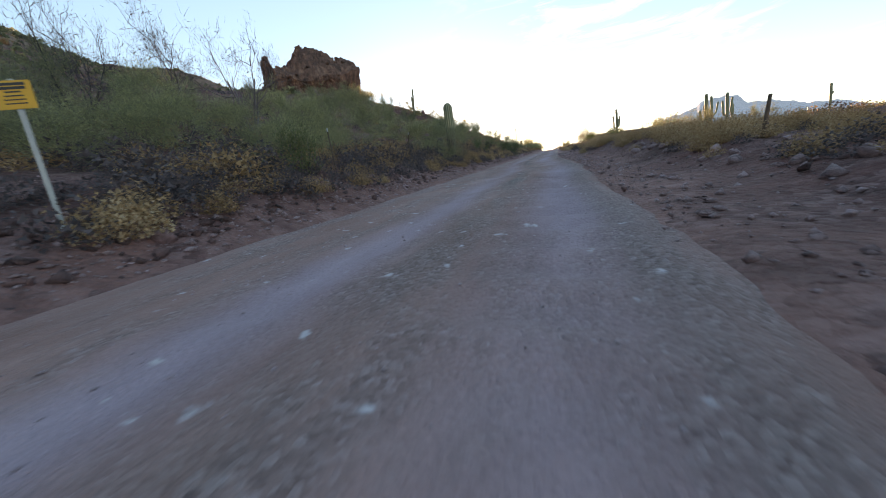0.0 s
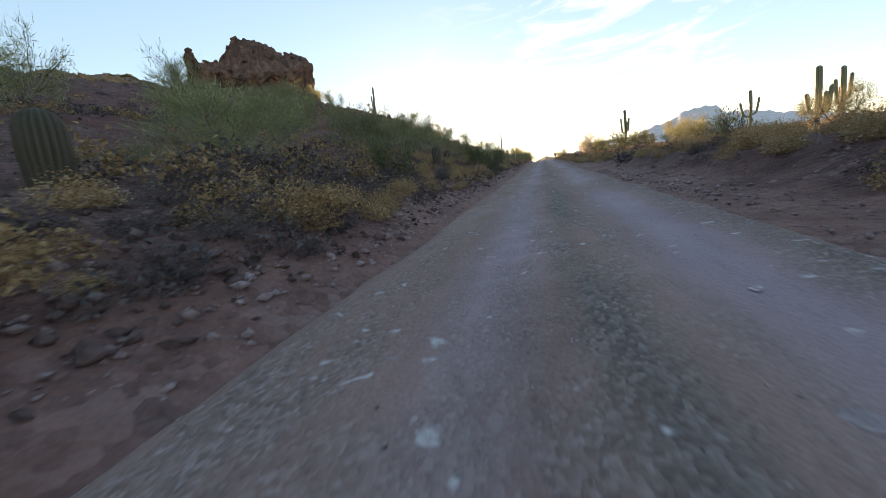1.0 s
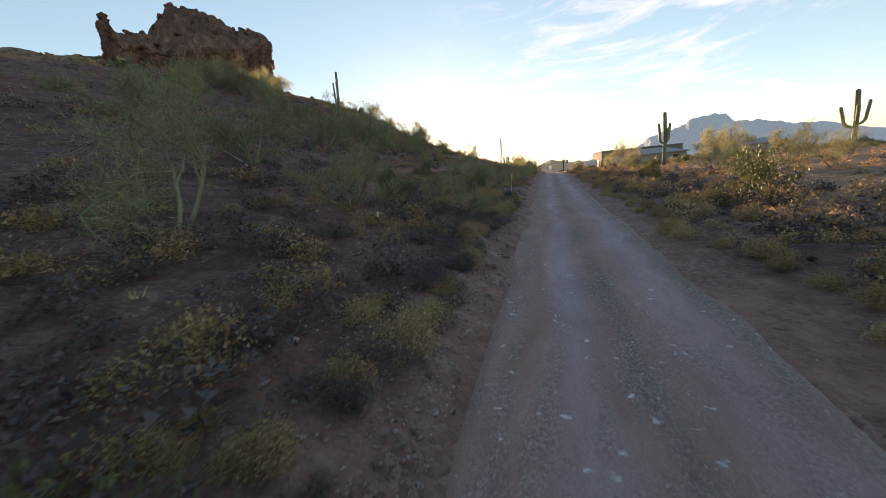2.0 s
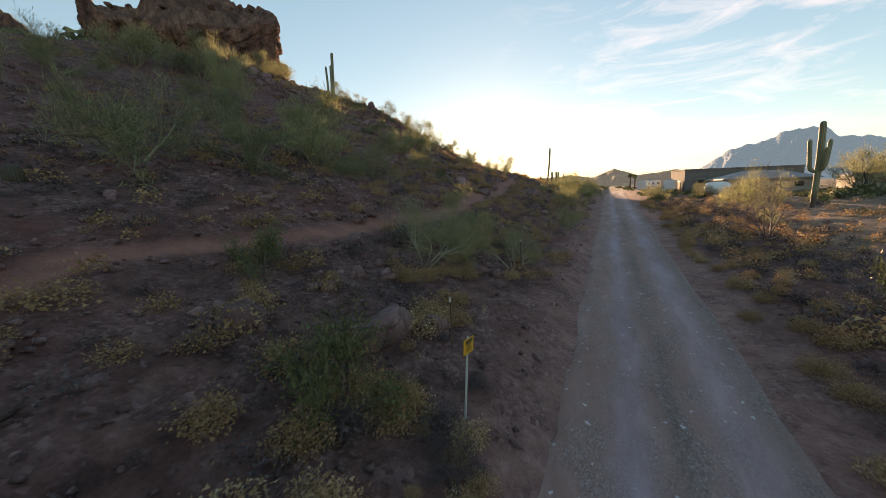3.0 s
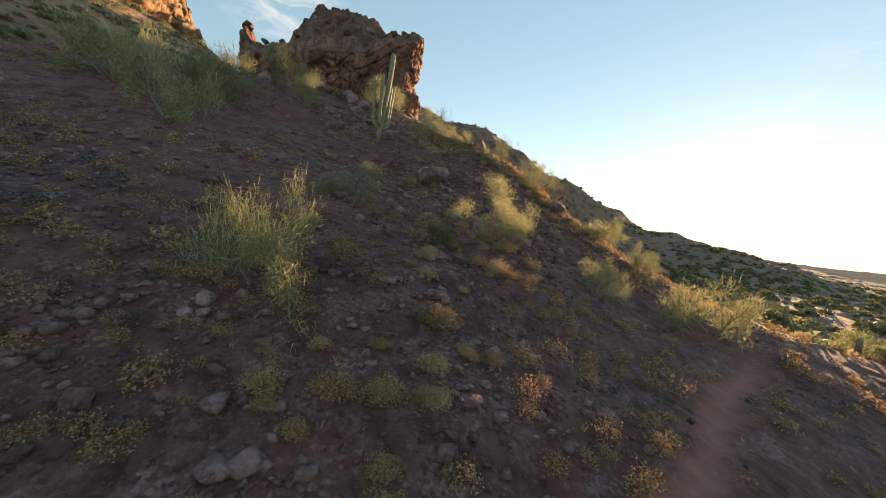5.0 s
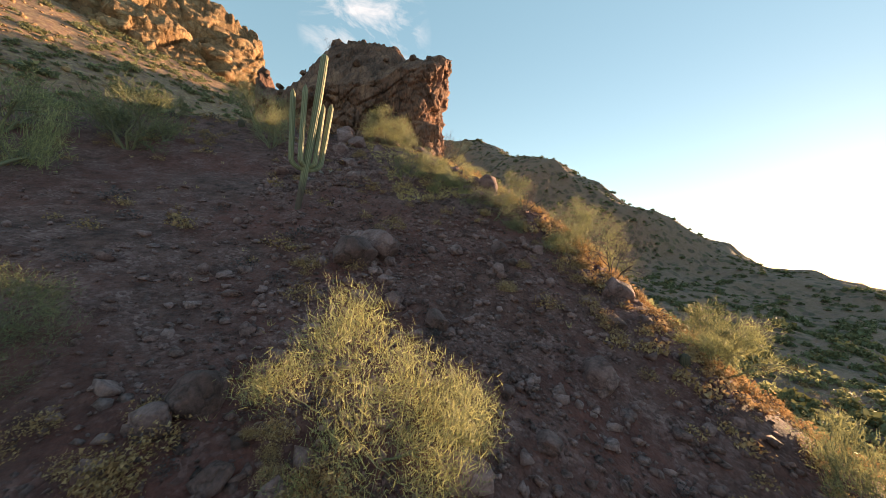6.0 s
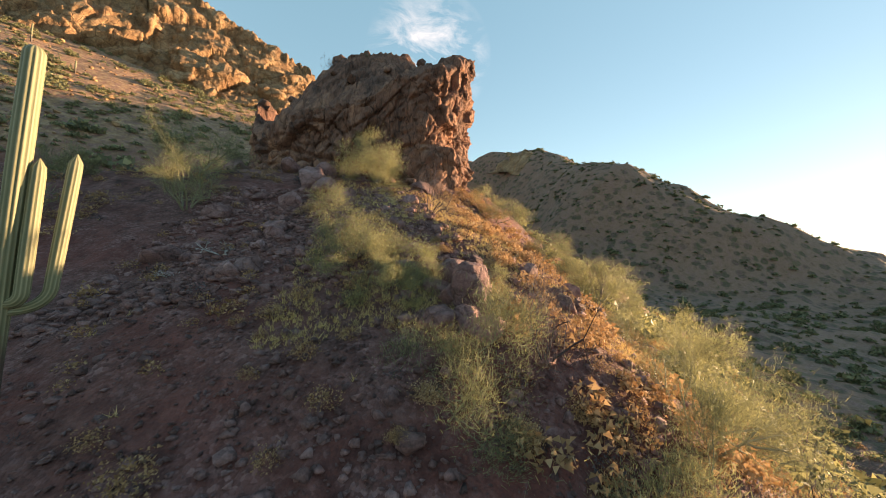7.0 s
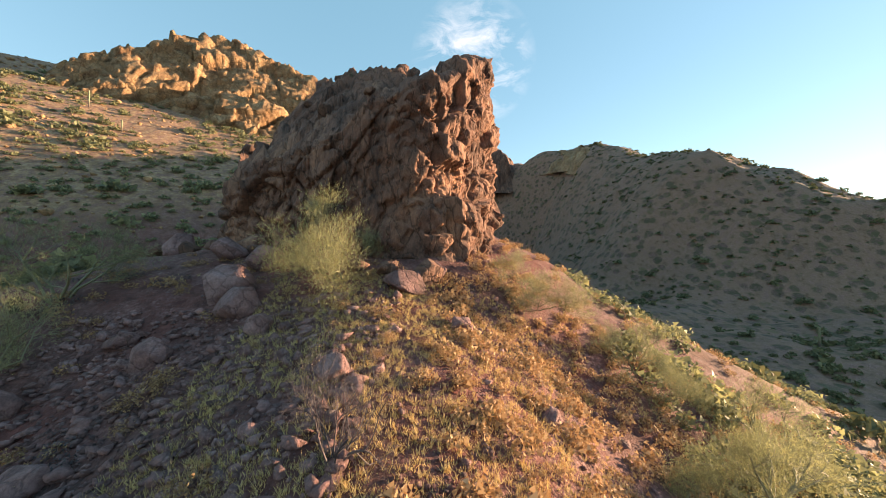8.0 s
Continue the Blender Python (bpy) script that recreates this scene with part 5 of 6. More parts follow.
def road_brush():
    """Tall dry brush on the bank across the road, and low shrubs on the flat behind."""
    rng = np.random.default_rng(17)
    n = 290
    x = rng.uniform(ROAD_R + 2.4, ROAD_R + 7.0, n)
    y = np.concatenate([rng.uniform(-44, 20, 100), rng.uniform(20, 90, 50), rng.uniform(-42, -8, 140)])
    x[100:150] -= 0.9
    x[150:] -= 0.7
    size = rng.uniform(0.75, 1.25, n) * np.interp(y, [-40, -12, 0, 30, 90], [0.88, 0.9, 1.0, 0.9, 0.8])
    x = x + wide_right(y) + 0.5 * (y < -12)
    for i in range(n):
        stems, tops = BRUSH[i % 3]
        ob = tagged(new("dry_brush", stems), "tall tangled straw-brown brush on the road bank", "shrub", "dry brush along the bank")
        tagged(part("foliage", tops, ob), kind="stuff")
        thing_at(ob, x[i], y[i], rng.uniform(0, 360), size[i])
        ob.scale = (size[i], size[i], size[i] * 1.1)
    # a low straw-coloured fringe along the edge
    for i in range(70):
        fy = 14 + 86 * (i + rng.uniform(-0.4, 0.4)) / 70
        stems, tops = BRITTLE_NEAR[i % 4]
        ob = tagged(new("dry_brush", stems), "low straw-coloured brush at the road edge", "shrub", "dry brush along the bank")
        tagged(part("foliage", tops, ob), kind="stuff")
        w = rng.uniform(0.7, 1.25)
        thing_at(ob, ROAD_R + rng.uniform(0.9, 2.6), fy, rng.uniform(0, 360), w)
    m = 900
    x = rng.uniform(ROAD_R + 17, 90, m)
    y = rng.uniform(-40, 150, m)
    z = heights(x, y)
    shapes = [thin_shrub(260 + k, 9, 0.5, 0.5, 2, 0.07, 0.010, 0.6, 2) for k in range(3)]
    places = [(x[i], y[i], z[i], rng.uniform(0.8, 1.9), rng.uniform(0, 6.3), i % 3) for i in range(m) if not (18 < x[i] < 60 and y[i] > 128)]
    # thicker beside the road
    x, y = ROAD_R + 1.9 + rng.gamma(1.3, 4.6, 1400), rng.uniform(-42, 100, 1400)
    x = x + wide_right(y)
    close = (y < 6) & (x < 15)
    ok = (x < 34) & (np.abs(x - 5) + np.abs(y - 50) > 2) & ~(close & (np.arange(1400) % 4 > 1))
    x, y = x[ok], y[ok]
    z = heights(x, y)
    side = [(x[i], y[i], z[i], np.clip(rng.lognormal(-0.1, 0.35), 0.4, 1.6), rng.uniform(0, 6.3), i % 3) if y[i] > 6 or x[i] > 15 else (x[i], y[i], z[i], rng.uniform(0.4, 0.8), rng.uniform(0, 6.3), 3 + i % 2) for i in range(len(x))]
    fine = [thin_shrub(264 + k, 14, 0.5, 0.5, 2, 0.045, 0.008, 0.6, 2) for k in range(3)] + [thin_shrub(268 + k, 20, 0.5, 0.5, 2, 0.028, 0.006, 0.6, 3) for k in range(2)]
    tagged(new("roadside_straw", joined("roadside_straw", fine, side[::2], STRAW, False)), "straw-coloured low shrubs beside the road", "shrub", kind="stuff")
    tagged(new("roadside_scrub", joined("roadside_scrub", fine, side[1::2], GREY_TWIG, False)), "grey-brown low shrubs beside the road", "shrub", kind="stuff")
    tagged(new("flat_brush", joined("flat_brush", shapes, places[::2], STRAW, False)), "dry straw-coloured low brush over the flat", "shrub", kind="stuff")
    tagged(new("flat_scrub", joined("flat_scrub", shapes, places[1::2], CREOSOTE, False)), "dull green low scrub over the flat", "shrub", kind="stuff")


road_brush()


def far_scrub():
    """Green bushes over the shaded hill, the valley and the mountain's foot."""
    rng = np.random.default_rng(23)
    shapes = []
    for k in range(3):
        shapes.append(thin_shrub(280 + k, 4, 1.0, 0.8, 1, 0.2, 0.02, 0.7, 2, 1.25))
    x1, y1 = rng.uniform(-330, -8, 6800), rng.uniform(122, 275, 6800)
    x2, y2 = rng.uniform(-215, -76, 2600), rng.uniform(-70, 68, 2600)
    x3, y3 = np.concatenate([rng.uniform(-90, 60, 1800), rng.uniform(-40, -6, 400), rng.uniform(4, 60, 500)]), np.concatenate([rng.uniform(150, 420, 1800), rng.uniform(112, 160, 400), rng.uniform(96, 135, 500)])
    x, y = np.concatenate([x1, x2, x3]), np.concatenate([y1, y2, y3])
    ok = ~off_limits(x, y) & (fbm(x * 0.05, y * 0.05, 2, 44) + rng.uniform(-0.8, 0.8, len(x)) > -0.3)
    x, y = x[ok], y[ok]
    z = heights(x, y)
    places = [(x[i], y[i], z[i], np.clip(rng.lognormal(-0.45, 0.5), 0.3, 2.0), rng.uniform(0, 6.3), i % 3) for i in range(len(x))]
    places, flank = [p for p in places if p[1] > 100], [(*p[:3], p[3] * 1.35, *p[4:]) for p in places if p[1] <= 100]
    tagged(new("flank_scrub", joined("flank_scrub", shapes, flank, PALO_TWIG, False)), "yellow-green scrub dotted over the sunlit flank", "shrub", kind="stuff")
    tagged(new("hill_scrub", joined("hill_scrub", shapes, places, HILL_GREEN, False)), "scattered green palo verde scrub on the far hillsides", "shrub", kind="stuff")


far_scrub()


def valley_scrub():
    """Shrubs on the near side of the valley."""
    rng = np.random.default_rng(24)
    n = 1300
    x, y = rng.uniform(-100, -5, n), rng.uniform(93, 142, n)
    x, y = np.concatenate([x, rng.uniform(-72, -30, 1300)]), np.concatenate([y, rng.uniform(95, 122, 1300)])
    ok = (y > crest_y(ROAD_L - x) - 1.5) & ~off_limits(x, y)
    x, y = x[ok], y[ok]
    n = len(x)
    z = heights(x, y)
    straw = [thin_shrub(290 + k, 9, 0.5, 0.48, 2, 0.06, 0.010, 0.6, 2, 0.8) for k in range(3)]
    green = [thin_shrub(295 + k, 12, 1.0, 0.75, 1, 0.1, 0.012, 0.6, 2, 0.9) for k in range(3)]
    one = [(x[i], y[i], z[i], rng.uniform(0.6, 1.3), rng.uniform(0, 6.3), i % 3) for i in range(n) if i % 3 or y[i] < 107]
    two = [(x[i], y[i], z[i], rng.uniform(0.7, 1.7), rng.uniform(0, 6.3), i % 3) for i in range(0, n, 3) if y[i] >= 107]
    tagged(new("valley_brush", joined("valley_brush", straw, one, STRAW, False)), "golden dry brush on the valley side", "shrub", kind="stuff")
    tagged(new("valley_scrub", joined("valley_scrub", green, two, PALO_TWIG, False)), "yellow-green scrub on the valley side", "shrub", kind="stuff")


valley_scrub()


def grasses():
    """Dry grass on the sunlit spur and thinly elsewhere."""
    def keep(x, y, rng):
        spur = ((x < -42) & (x > -68) & (y > 86) & (y < 103)) * 1.0
        return (fbm(x * 0.5, y * 0.5, 2, 71) + rng.uniform(-0.6, 0.6, len(x)) + spur * 0.9 > 0.55) & ~off_limits(x, y)
    x, y, rng = scatter(3000, 29, (-68, -5, -42, 103), keep)
    x2, y2, _ = scatter(15000, 30, (-67, -44, 86, 106), keep)
    x, y = np.concatenate([x, x2]), np.concatenate([y, y2])
    z = heights(x, y)
    n = 11
    base = np.repeat(np.stack([x, y, z - 0.02], 1), n, 0) + rng.normal(size=(len(x) * n, 3)) * (0.04, 0.04, 0)
    way = unit(rng.normal(size=(len(base), 3)) * (0.5, 0.5, 0.1) + (0, 0, 1))
    v, f = slivers(base, way, np.repeat(rng.uniform(0.7, 1.4, len(x)), n) * rng.uniform(0.10, 0.30, len(base)), rng.uniform(0.012, 0.024, len(base)), rng)
    tagged(new("dry_grass", mesh_from("dry_grass", v, f, GRASS)), "golden dry grass tufts on the spur", "grass", kind="stuff")


grasses()


# ---- boulders and stones ----
BOULDER_PROTO = [mesh_from("boulder", *boulder_shape(300 + k, 4, 1.0), ROCK) for k in range(7)]
STONE_PROTO = [mesh_from("stone", *boulder_shape(320 + k, 2, 1.0), ROCK) for k in range(8)]
BOULDERS = [
    (-7.35, 37.7, 1.9), (-9.9, 35.7, 1.2), (-14.3, 61.4, 1.15), (-15.9, 65.4, 1.35), (-12.6, 62.9, 1.15), (-11.3, 65.5, 0.42), (-9.7, 67.8, 0.95), (-10.0, 72.6, 1.7), (-12.9, 67.0, 0.9),
    (-19.0, 59.3, 0.65), (-24.1, 60.1, 1.0), (-7.5, 52.0, 0.75), (-8.45, 52.6, 0.8), (-9.6, 57.5, 0.9), (-27.8, 84.3, 1.7), (-29.9, 78.5, 1.5), (-30.8, 91.2, 1.6), (-28.6, 87.3, 0.9),
    (-27.9, 79.3, 0.8), (-37.9, 90.4, 0.95), (-36.3, 89.6, 1.0), (-38.4, 92.4, 0.75), (-38.2, 93.1, 0.85), (-35.7, 92.3, 0.65), (-34.7, 91.3, 0.5), (-36.6, 95.3, 0.95),
    (-35.2, 96.2, 1.8), (-37.7, 87.8, 0.8), (-36.1, 84.0, 0.85), (-35.0, 84.2, 0.6), (-34.6, 84.0, 0.95), (-34.9, 82.9, 1.4), (-37.7, 82.6, 2.3), (-38.3, 83.9, 2.0),
    (-39.1, 82.9, 1.6), (-33.5, 94.6, 1.15), (-33.5, 96.5, 0.85), (-49.3, 83.3, 1.2), (-48.0, 90.9, 1.15), (-47.7, 91.8, 1.3), (-46.9, 92.7, 1.8), (-46.2, 93.2, 1.4),
    (-46.2, 91.9, 1.4), (-47.3, 92.4, 1.3), (-48.2, 98.5, 1.3), (-48.1, 99.3, 1.0), (-46.9, 97.6, 1.3), (-48.5, 100.2, 0.9), (-49.1, 96.8, 1.2), (-46.3, 95.1, 0.7),
    (-46.7, 96.0, 0.6), (-48.5, 94.0, 0.95), (-65.2, 93.2, 2.5), (-66.8, 94.6, 1.8), (-49.7, 84.0, 1.25), (-58.7, 78.9, 1.7), (-53.9, 78.3, 1.8), (-54.4, 83.7, 1.2), (-65.3, 83.6, 2.8),
    (-55.5, 83.4, 1.7), (-57.4, 91.5, 1.3), (-47.4, 98.4, 0.9), (-47.9, 97.6, 0.8), (-26.3, 79.4, 0.9), (-29.2, 77.9, 1.0), (-60.5, 83.0, 1.8), (-62.0, 80.5, 1.5), (-63.5, 85.0, 2.4),
    (-61.5, 87.0, 1.3), (-6.4, 38.9, 1.0), (-21.0, 62.5, 1.0), (-33.0, 67.0, 1.1), (-19.0, 47.0, 0.9), (-3.42, -0.3, 0.42), (-45.6, 92.6, 1.7), (-44.0, 92.6, 1.2), (-33.5, 85.5, 1.2), (-71.0, 80.5, 3.0),
    (-68.5, 84.0, 2.6), (-76.5, 73.0, 3.2), (-44.1, 91.6, 1.5), (-43.4, 93.2, 1.3), (-62.5, 96.0, 1.2), (-58.8, 99.2, 1.0),
]
for k, (bx, by, bs) in enumerate(BOULDERS):
    ob = tagged(new("boulder", BOULDER_PROTO[k % 7]), "weathered grey-brown boulder half sunk in the slope", "boulder", "boulders on the slope")
    thing_at(ob, bx, by, (k * 97) % 360, bs, -0.10 * bs, ((k * 13) % 24 - 12, (k * 29) % 24 - 12))


# an upright rock on the crest
pillar = tagged(new("boulder", mesh_from("boulder", *boulder_shape(309, 4, 1.0), ROCK)), "upright pillar-like boulder on the crest of the spur", "boulder", "boulders on the slope")
thing_at(pillar, -45.0, 92.9, 40, 1.5, -0.5)
pillar.scale = (1.5, 1.3, 2.9)


def stones():
    rng = np.random.default_rng(41)
    # scree below the outcrop and along the spur, loose stones by the road
    sets = [(-64, -47, 77, 93, 2600), (-42, -26, 79, 98, 1300), (-24, -6, 28, 76, 900), (-48, -22, 36, 82, 1700), (-24, -8, 40, 78, 900), (ROAD_L - 2.6, ROAD_L - 0.2, -42, 30, 260), (ROAD_R + 1.2, ROAD_R + 3.2, -42, 30, 60), (-50, -42, 90, 102, 260), (-68, -50, 92, 104, 160)]
    single, rest = [], []
    for a, b, c, d, n in sets:
        x, y = rng.uniform(a, b, n), rng.uniform(c, d, n)
        x = x + np.where(x > 0, wide_right(y), 0)
        big = np.clip(rng.lognormal(-1.4, 0.5, n), 0.1, 0.7) * (0.5 if c < -40 else 1.0)
        for i in range(n):
            if not (trail_mask(x[i:i + 1], y[i:i + 1])[0] > 0.3):
                (single if i < 43 else rest).append((x[i], y[i], big[i]))
    for k, (x, y, s) in enumerate(single[:300]):
        ob = tagged(new("stone", STONE_PROTO[k % 8]), "loose angular grey-brown stone on the ground", "stone", "loose stones")
        thing_at(ob, x, y, (k * 53) % 360, s, -0.12 * s, ((k * 17) % 40 - 20, (k * 31) % 40 - 20))
    small = [boulder_shape(340 + k, 2 if k < 2 else 1, 1.0) for k in range(5)]
    tiny = [boulder_shape(350 + k, 1, 1.0) for k in range(2)] + [chip_shape(356 + k) for k in range(3)]
    x, y = np.array([r[0] for r in rest]), np.array([r[1] for r in rest])
    z = heights(x, y)
    places = [(x[i], y[i], z[i] + 0.1 * rest[i][2], rest[i][2], rng.uniform(0, 6.3), i % 5) for i in range(len(rest))]
    tagged(new("scree", joined("scree", small, places, ROCK, False)), "loose angular stones strewn over the slope", "stones", kind="stuff")
    # rubble
    def keep(x, y, r):
        return (fbm(x * 0.22, y * 0.22, 3, 95) + r.uniform(-0.5, 0.5, len(x)) > 0.05) & ~off_limits(x, y)
    x, y, r = scatter(7000, 43, (-68, ROAD_L - 0.1, -43, 103), keep)
    xr, yr = r.uniform(ROAD_R + 1.6, ROAD_R + 4.0, 500), r.uniform(-43, 40, 500)
    xr = xr + wide_right(yr)
    xl, yl = ROAD_L - r.gamma(1.6, 0.6, 900), r.uniform(-43, 34, 900)
    xv, yv = ROAD_L - 0.04 - r.gamma(1.4, 0.75, 13000), r.uniform(-43, 18, 13000)
    yv[10000:] = r.uniform(-42, 4, 3000)
    xv[10000:] = ROAD_R + wide_right(yv[10000:]) - 0.1 + r.gamma(1.6, 1.0, 3000)
    zv, sv = heights(xv, yv), np.clip(r.lognormal(-2.95, 0.6, 13000), 0.02, 0.22)
    tagged(new("verge_gravel", joined("verge_gravel", tiny[2:] + tiny[2:4], [(xv[i], yv[i], zv[i] + 0.1 * sv[i], sv[i], r.uniform(0, 6.3), i % 5) for i in range(13000)], VERGE_STONE, False)), "pinkish gravel heaped along the road edge", "gravel", kind="stuff")
    # thickest along the middle of the hillside and the spur
    line = np.array([(-7, 22), (-10, 45), (-13, 60), (-19, 71), (-28, 82), (-38, 88), (-50, 89), (-62, 87)], float)
    q = r.uniform(0, len(line) - 1.001, 19000)
    k = q.astype(int)
    mid = line[k] * (1 - (q - k))[:, None] + line[k + 1] * (q - k)[:, None] + r.normal(size=(len(q), 2)) * 5.0
    mid = mid[~off_limits(mid[:, 0], mid[:, 1]) & (mid[:, 0] < ROAD_L - 0.5)]
    xb, yb = ROAD_L - 0.15 - r.gamma(1.8, 0.7, 1500), r.uniform(-42, 6, 1500)
    x, y = np.concatenate([x, xr, xl, mid[:, 0], xb]), np.concatenate([y, yr, yl, mid[:, 1], yb])
    z = heights(x, y)
    s = np.clip(r.lognormal(-2.3, 0.5, len(x)), 0.04, 0.4) * np.where((x > ROAD_L - 2.5) & (y < 34), 0.62, np.where(y > 76, 1.4, 1.0))
    s[-1500:] = np.clip(r.lognormal(-2.1, 0.4, 1500), 0.06, 0.3)
    places = [(x[i], y[i], z[i] + 0.12 * s[i], s[i], r.uniform(0, 6.3), i % 5) for i in range(len(x))]
    tagged(new("rubble", joined("rubble", tiny, places, ROCK, False)), "small angular rubble over the red soil", "stones", kind="stuff")
    # gravel on the road
    n = 6000
    x = np.concatenate([r.uniform(ROAD_L, ROAD_R, n // 2), r.normal((ROAD_L + ROAD_R) / 2 - 0.2, 0.35, n // 4), np.where(r.uniform(size=n // 4) < 0.5, ROAD_L + 0.1, ROAD_R) + r.normal(0, 0.25, n // 4)])
    y = r.uniform(-42, 22, len(x))
    z = np.where((x > ROAD_L) & (x < ROAD_R), road_surface(x, y)[0], heights(x, y))
    s = np.clip(r.lognormal(-4.0, 0.45, len(x)), 0.01, 0.07)
    places = [(x[i], y[i], z[i] + 0.1 * s[i], s[i], r.uniform(0, 6.3), i % 5) for i in range(len(x))]
    tagged(new("road_gravel", joined("road_gravel", tiny[2:] + tiny[2:4], places, PALE_STONE, False)), "pale gravel scattered on the dirt road", "gravel", kind="stuff")


PALE_STONE = mat_rock("pale_gravel", (0.276, 0.188, 0.194), (0.477, 0.350, 0.378), (0.721, 0.560, 0.621), 3.0)
VERGE_STONE = mat_rock("pink_verge_gravel", (0.220, 0.122, 0.117), (0.420, 0.275, 0.281), (0.640, 0.486, 0.530), 4.0)
STONE_FLAT = [mesh_from("flat_stone", *boulder_shape(370 + k, 3, 1.0), PALE_STONE) for k in range(3)]
stones()
for k, (fx, fy, fs) in enumerate(((0.17, -27.9, 0.24), (0.19, -26.9, 0.13), (-1.25, -27.2, 0.2), (-0.54, -27.9, 0.12), (-1.6, -14.9, 0.12), (0.14, -14.75, 0.24), (-1.9, -14.4, 0.12), (-0.52, -1.8, 0.26), (-0.12, -2.0, 0.34), (-0.3, -0.2, 0.17), (0.46, -13.35, 0.15), (-2.2, -20.5, 0.14), (-1.0, -34.0, 0.16), (0.9, -22.0, 0.15), (-0.4, 4.0, 0.2), (0.6, 8.0, 0.18), (-1.8, 2.5, 0.16))):
    ob = tagged(new("flat_stone", STONE_FLAT[k % 3]), "flat pale stone bedded in the dirt road", "stone", "flat stones in the road")
    fz = float(road_surface(np.array([fx]), np.array([fy]))[0][0])
    ob.matrix_basis = pose(fx, fy, fz, 0, 0, k * 61) @ Matrix.Diagonal((fs, fs * 0.6, fs * 0.06, 1))


# pale stones along the lip of the far bank
LIP_PROTO = [mesh_from("stone", *boulder_shape(330 + k, 2, 1.0), VERGE_STONE) for k in range(4)]
lip = np.random.default_rng(46)
for k in range(34):
    ly = -41 + k * 0.52 + lip.uniform(-0.2, 0.2)
    lx = ROAD_R + float(wide_right(ly)) + 2.25 + lip.uniform(-0.3, 0.4)
    ob = tagged(new("stone", LIP_PROTO[k % 4]), "pale stone on the lip of the road bank", "stone", "stones on the bank")
    ls = lip.uniform(0.10, 0.32)
    thing_at(ob, lx, ly, k * 71 % 360, ls, -0.1 * ls, (k * 17 % 30 - 15, k * 31 % 30 - 15))


# ---- dead wood ----
DEAD = mat_plain("dead_wood", (0.48, 0.46, 0.45), 0.85, 0, 0.5, 9)
for k, (dx, dy, w) in enumerate(((-10.0, 50.3, 2.3), (-11.6, 50.0, 1.6), (-53.4, 81.4, 4.0), (-51.0, 80.2, 1.8), (5.05, 50.2, 1.5), (-30.0, 62.0, 1.8), (-38.0, 66.0, 1.5))):
    wood, _ = palo_shapes(400 + k, 1.3, 1.8, 10, girth=2.2)
    ob = tagged(new("dead_branches", mesh_from("dead_branches", *wood, DEAD)), "bleached tangle of dead branches on the ground", "dead wood")
    thing_at(ob, dx, dy, k * 77, w / 3.2, 0.02)
    ob.scale = (w / 3.2, w / 3.2, w / 5.5)


# ---- signs, fence ----
STEEL = mat_plain("galvanized_steel", (0.42, 0.43, 0.44), 0.45, 0.7, 0.3)
WHITE_POST = mat_plain("white_marker_post", (0.45, 0.46, 0.45), 0.5, 0, 0.2)
YELLOW = mat_plain("yellow_sign_face", (0.75, 0.36, 0.02), 0.5, 0, 0.12)
BLACK = mat_plain("black_print", (0.02, 0.02, 0.02), 0.5, 0, 0.1)
RUST = mat_plain("rusty_fence_post", (0.16, 0.10, 0.07), 0.8, 0.3, 0.5)
WHITE = mat_plain("white_enamel", (0.72, 0.73, 0.74), 0.35, 0, 0.1, 2)


def box_mesh(name, size, mat, at=(0, 0, 0), bevel=0.0):
    bm = bmesh.new()
    bmesh.ops.create_cube(bm, size=1.0)
    for v in bm.verts:
        v.co = Vector((v.co.x * size[0] + at[0], v.co.y * size[1] + at[1], v.co.z * size[2] + at[2]))
    if bevel:
        bmesh.ops.bevel(bm, geom=bm.edges[:], offset=bevel, segments=2, affect="EDGES")
    me = bpy.data.meshes.new(name)
    bm.to_mesh(me)
    bm.free()
    me.materials.append(mat)
    return me


def marker_sign(x, y, turn, lean, plate_turn):
    ob = tagged(new("marker_sign"), "leaning white post with a yellow warning plate beside the road", "marker sign", "cable markers")
    part("post", box_mesh("post", (0.055, 0.03, 1.95), WHITE_POST, (0, 0, 0.725), 0.008), ob)
    plate = part("plate", box_mesh("plate", (0.36, 0.012, 0.31), YELLOW, (0, -0.024, 1.52), 0.004), ob, "yellow plate with black lettering bars")
    for k, (w, h) in enumerate(((0.26, 0.03), (0.25, 0.03), (0.15, 0.016), (0.18, 0.014), (0.2, 0.012), (0.2, 0.012))):
        part("print_bar", box_mesh("print_bar", (w, 0.004, h), BLACK, (0, -0.033, 1.635 - 0.042 * k)), plate)
    thing_at(ob, x, y, turn, 1.0, 0.0, lean)


marker_sign(-4.35, -38.62, 35, (0, -1.5), 0)
marker_sign(-4.5, 36.3, 80, (2, 2), 0)


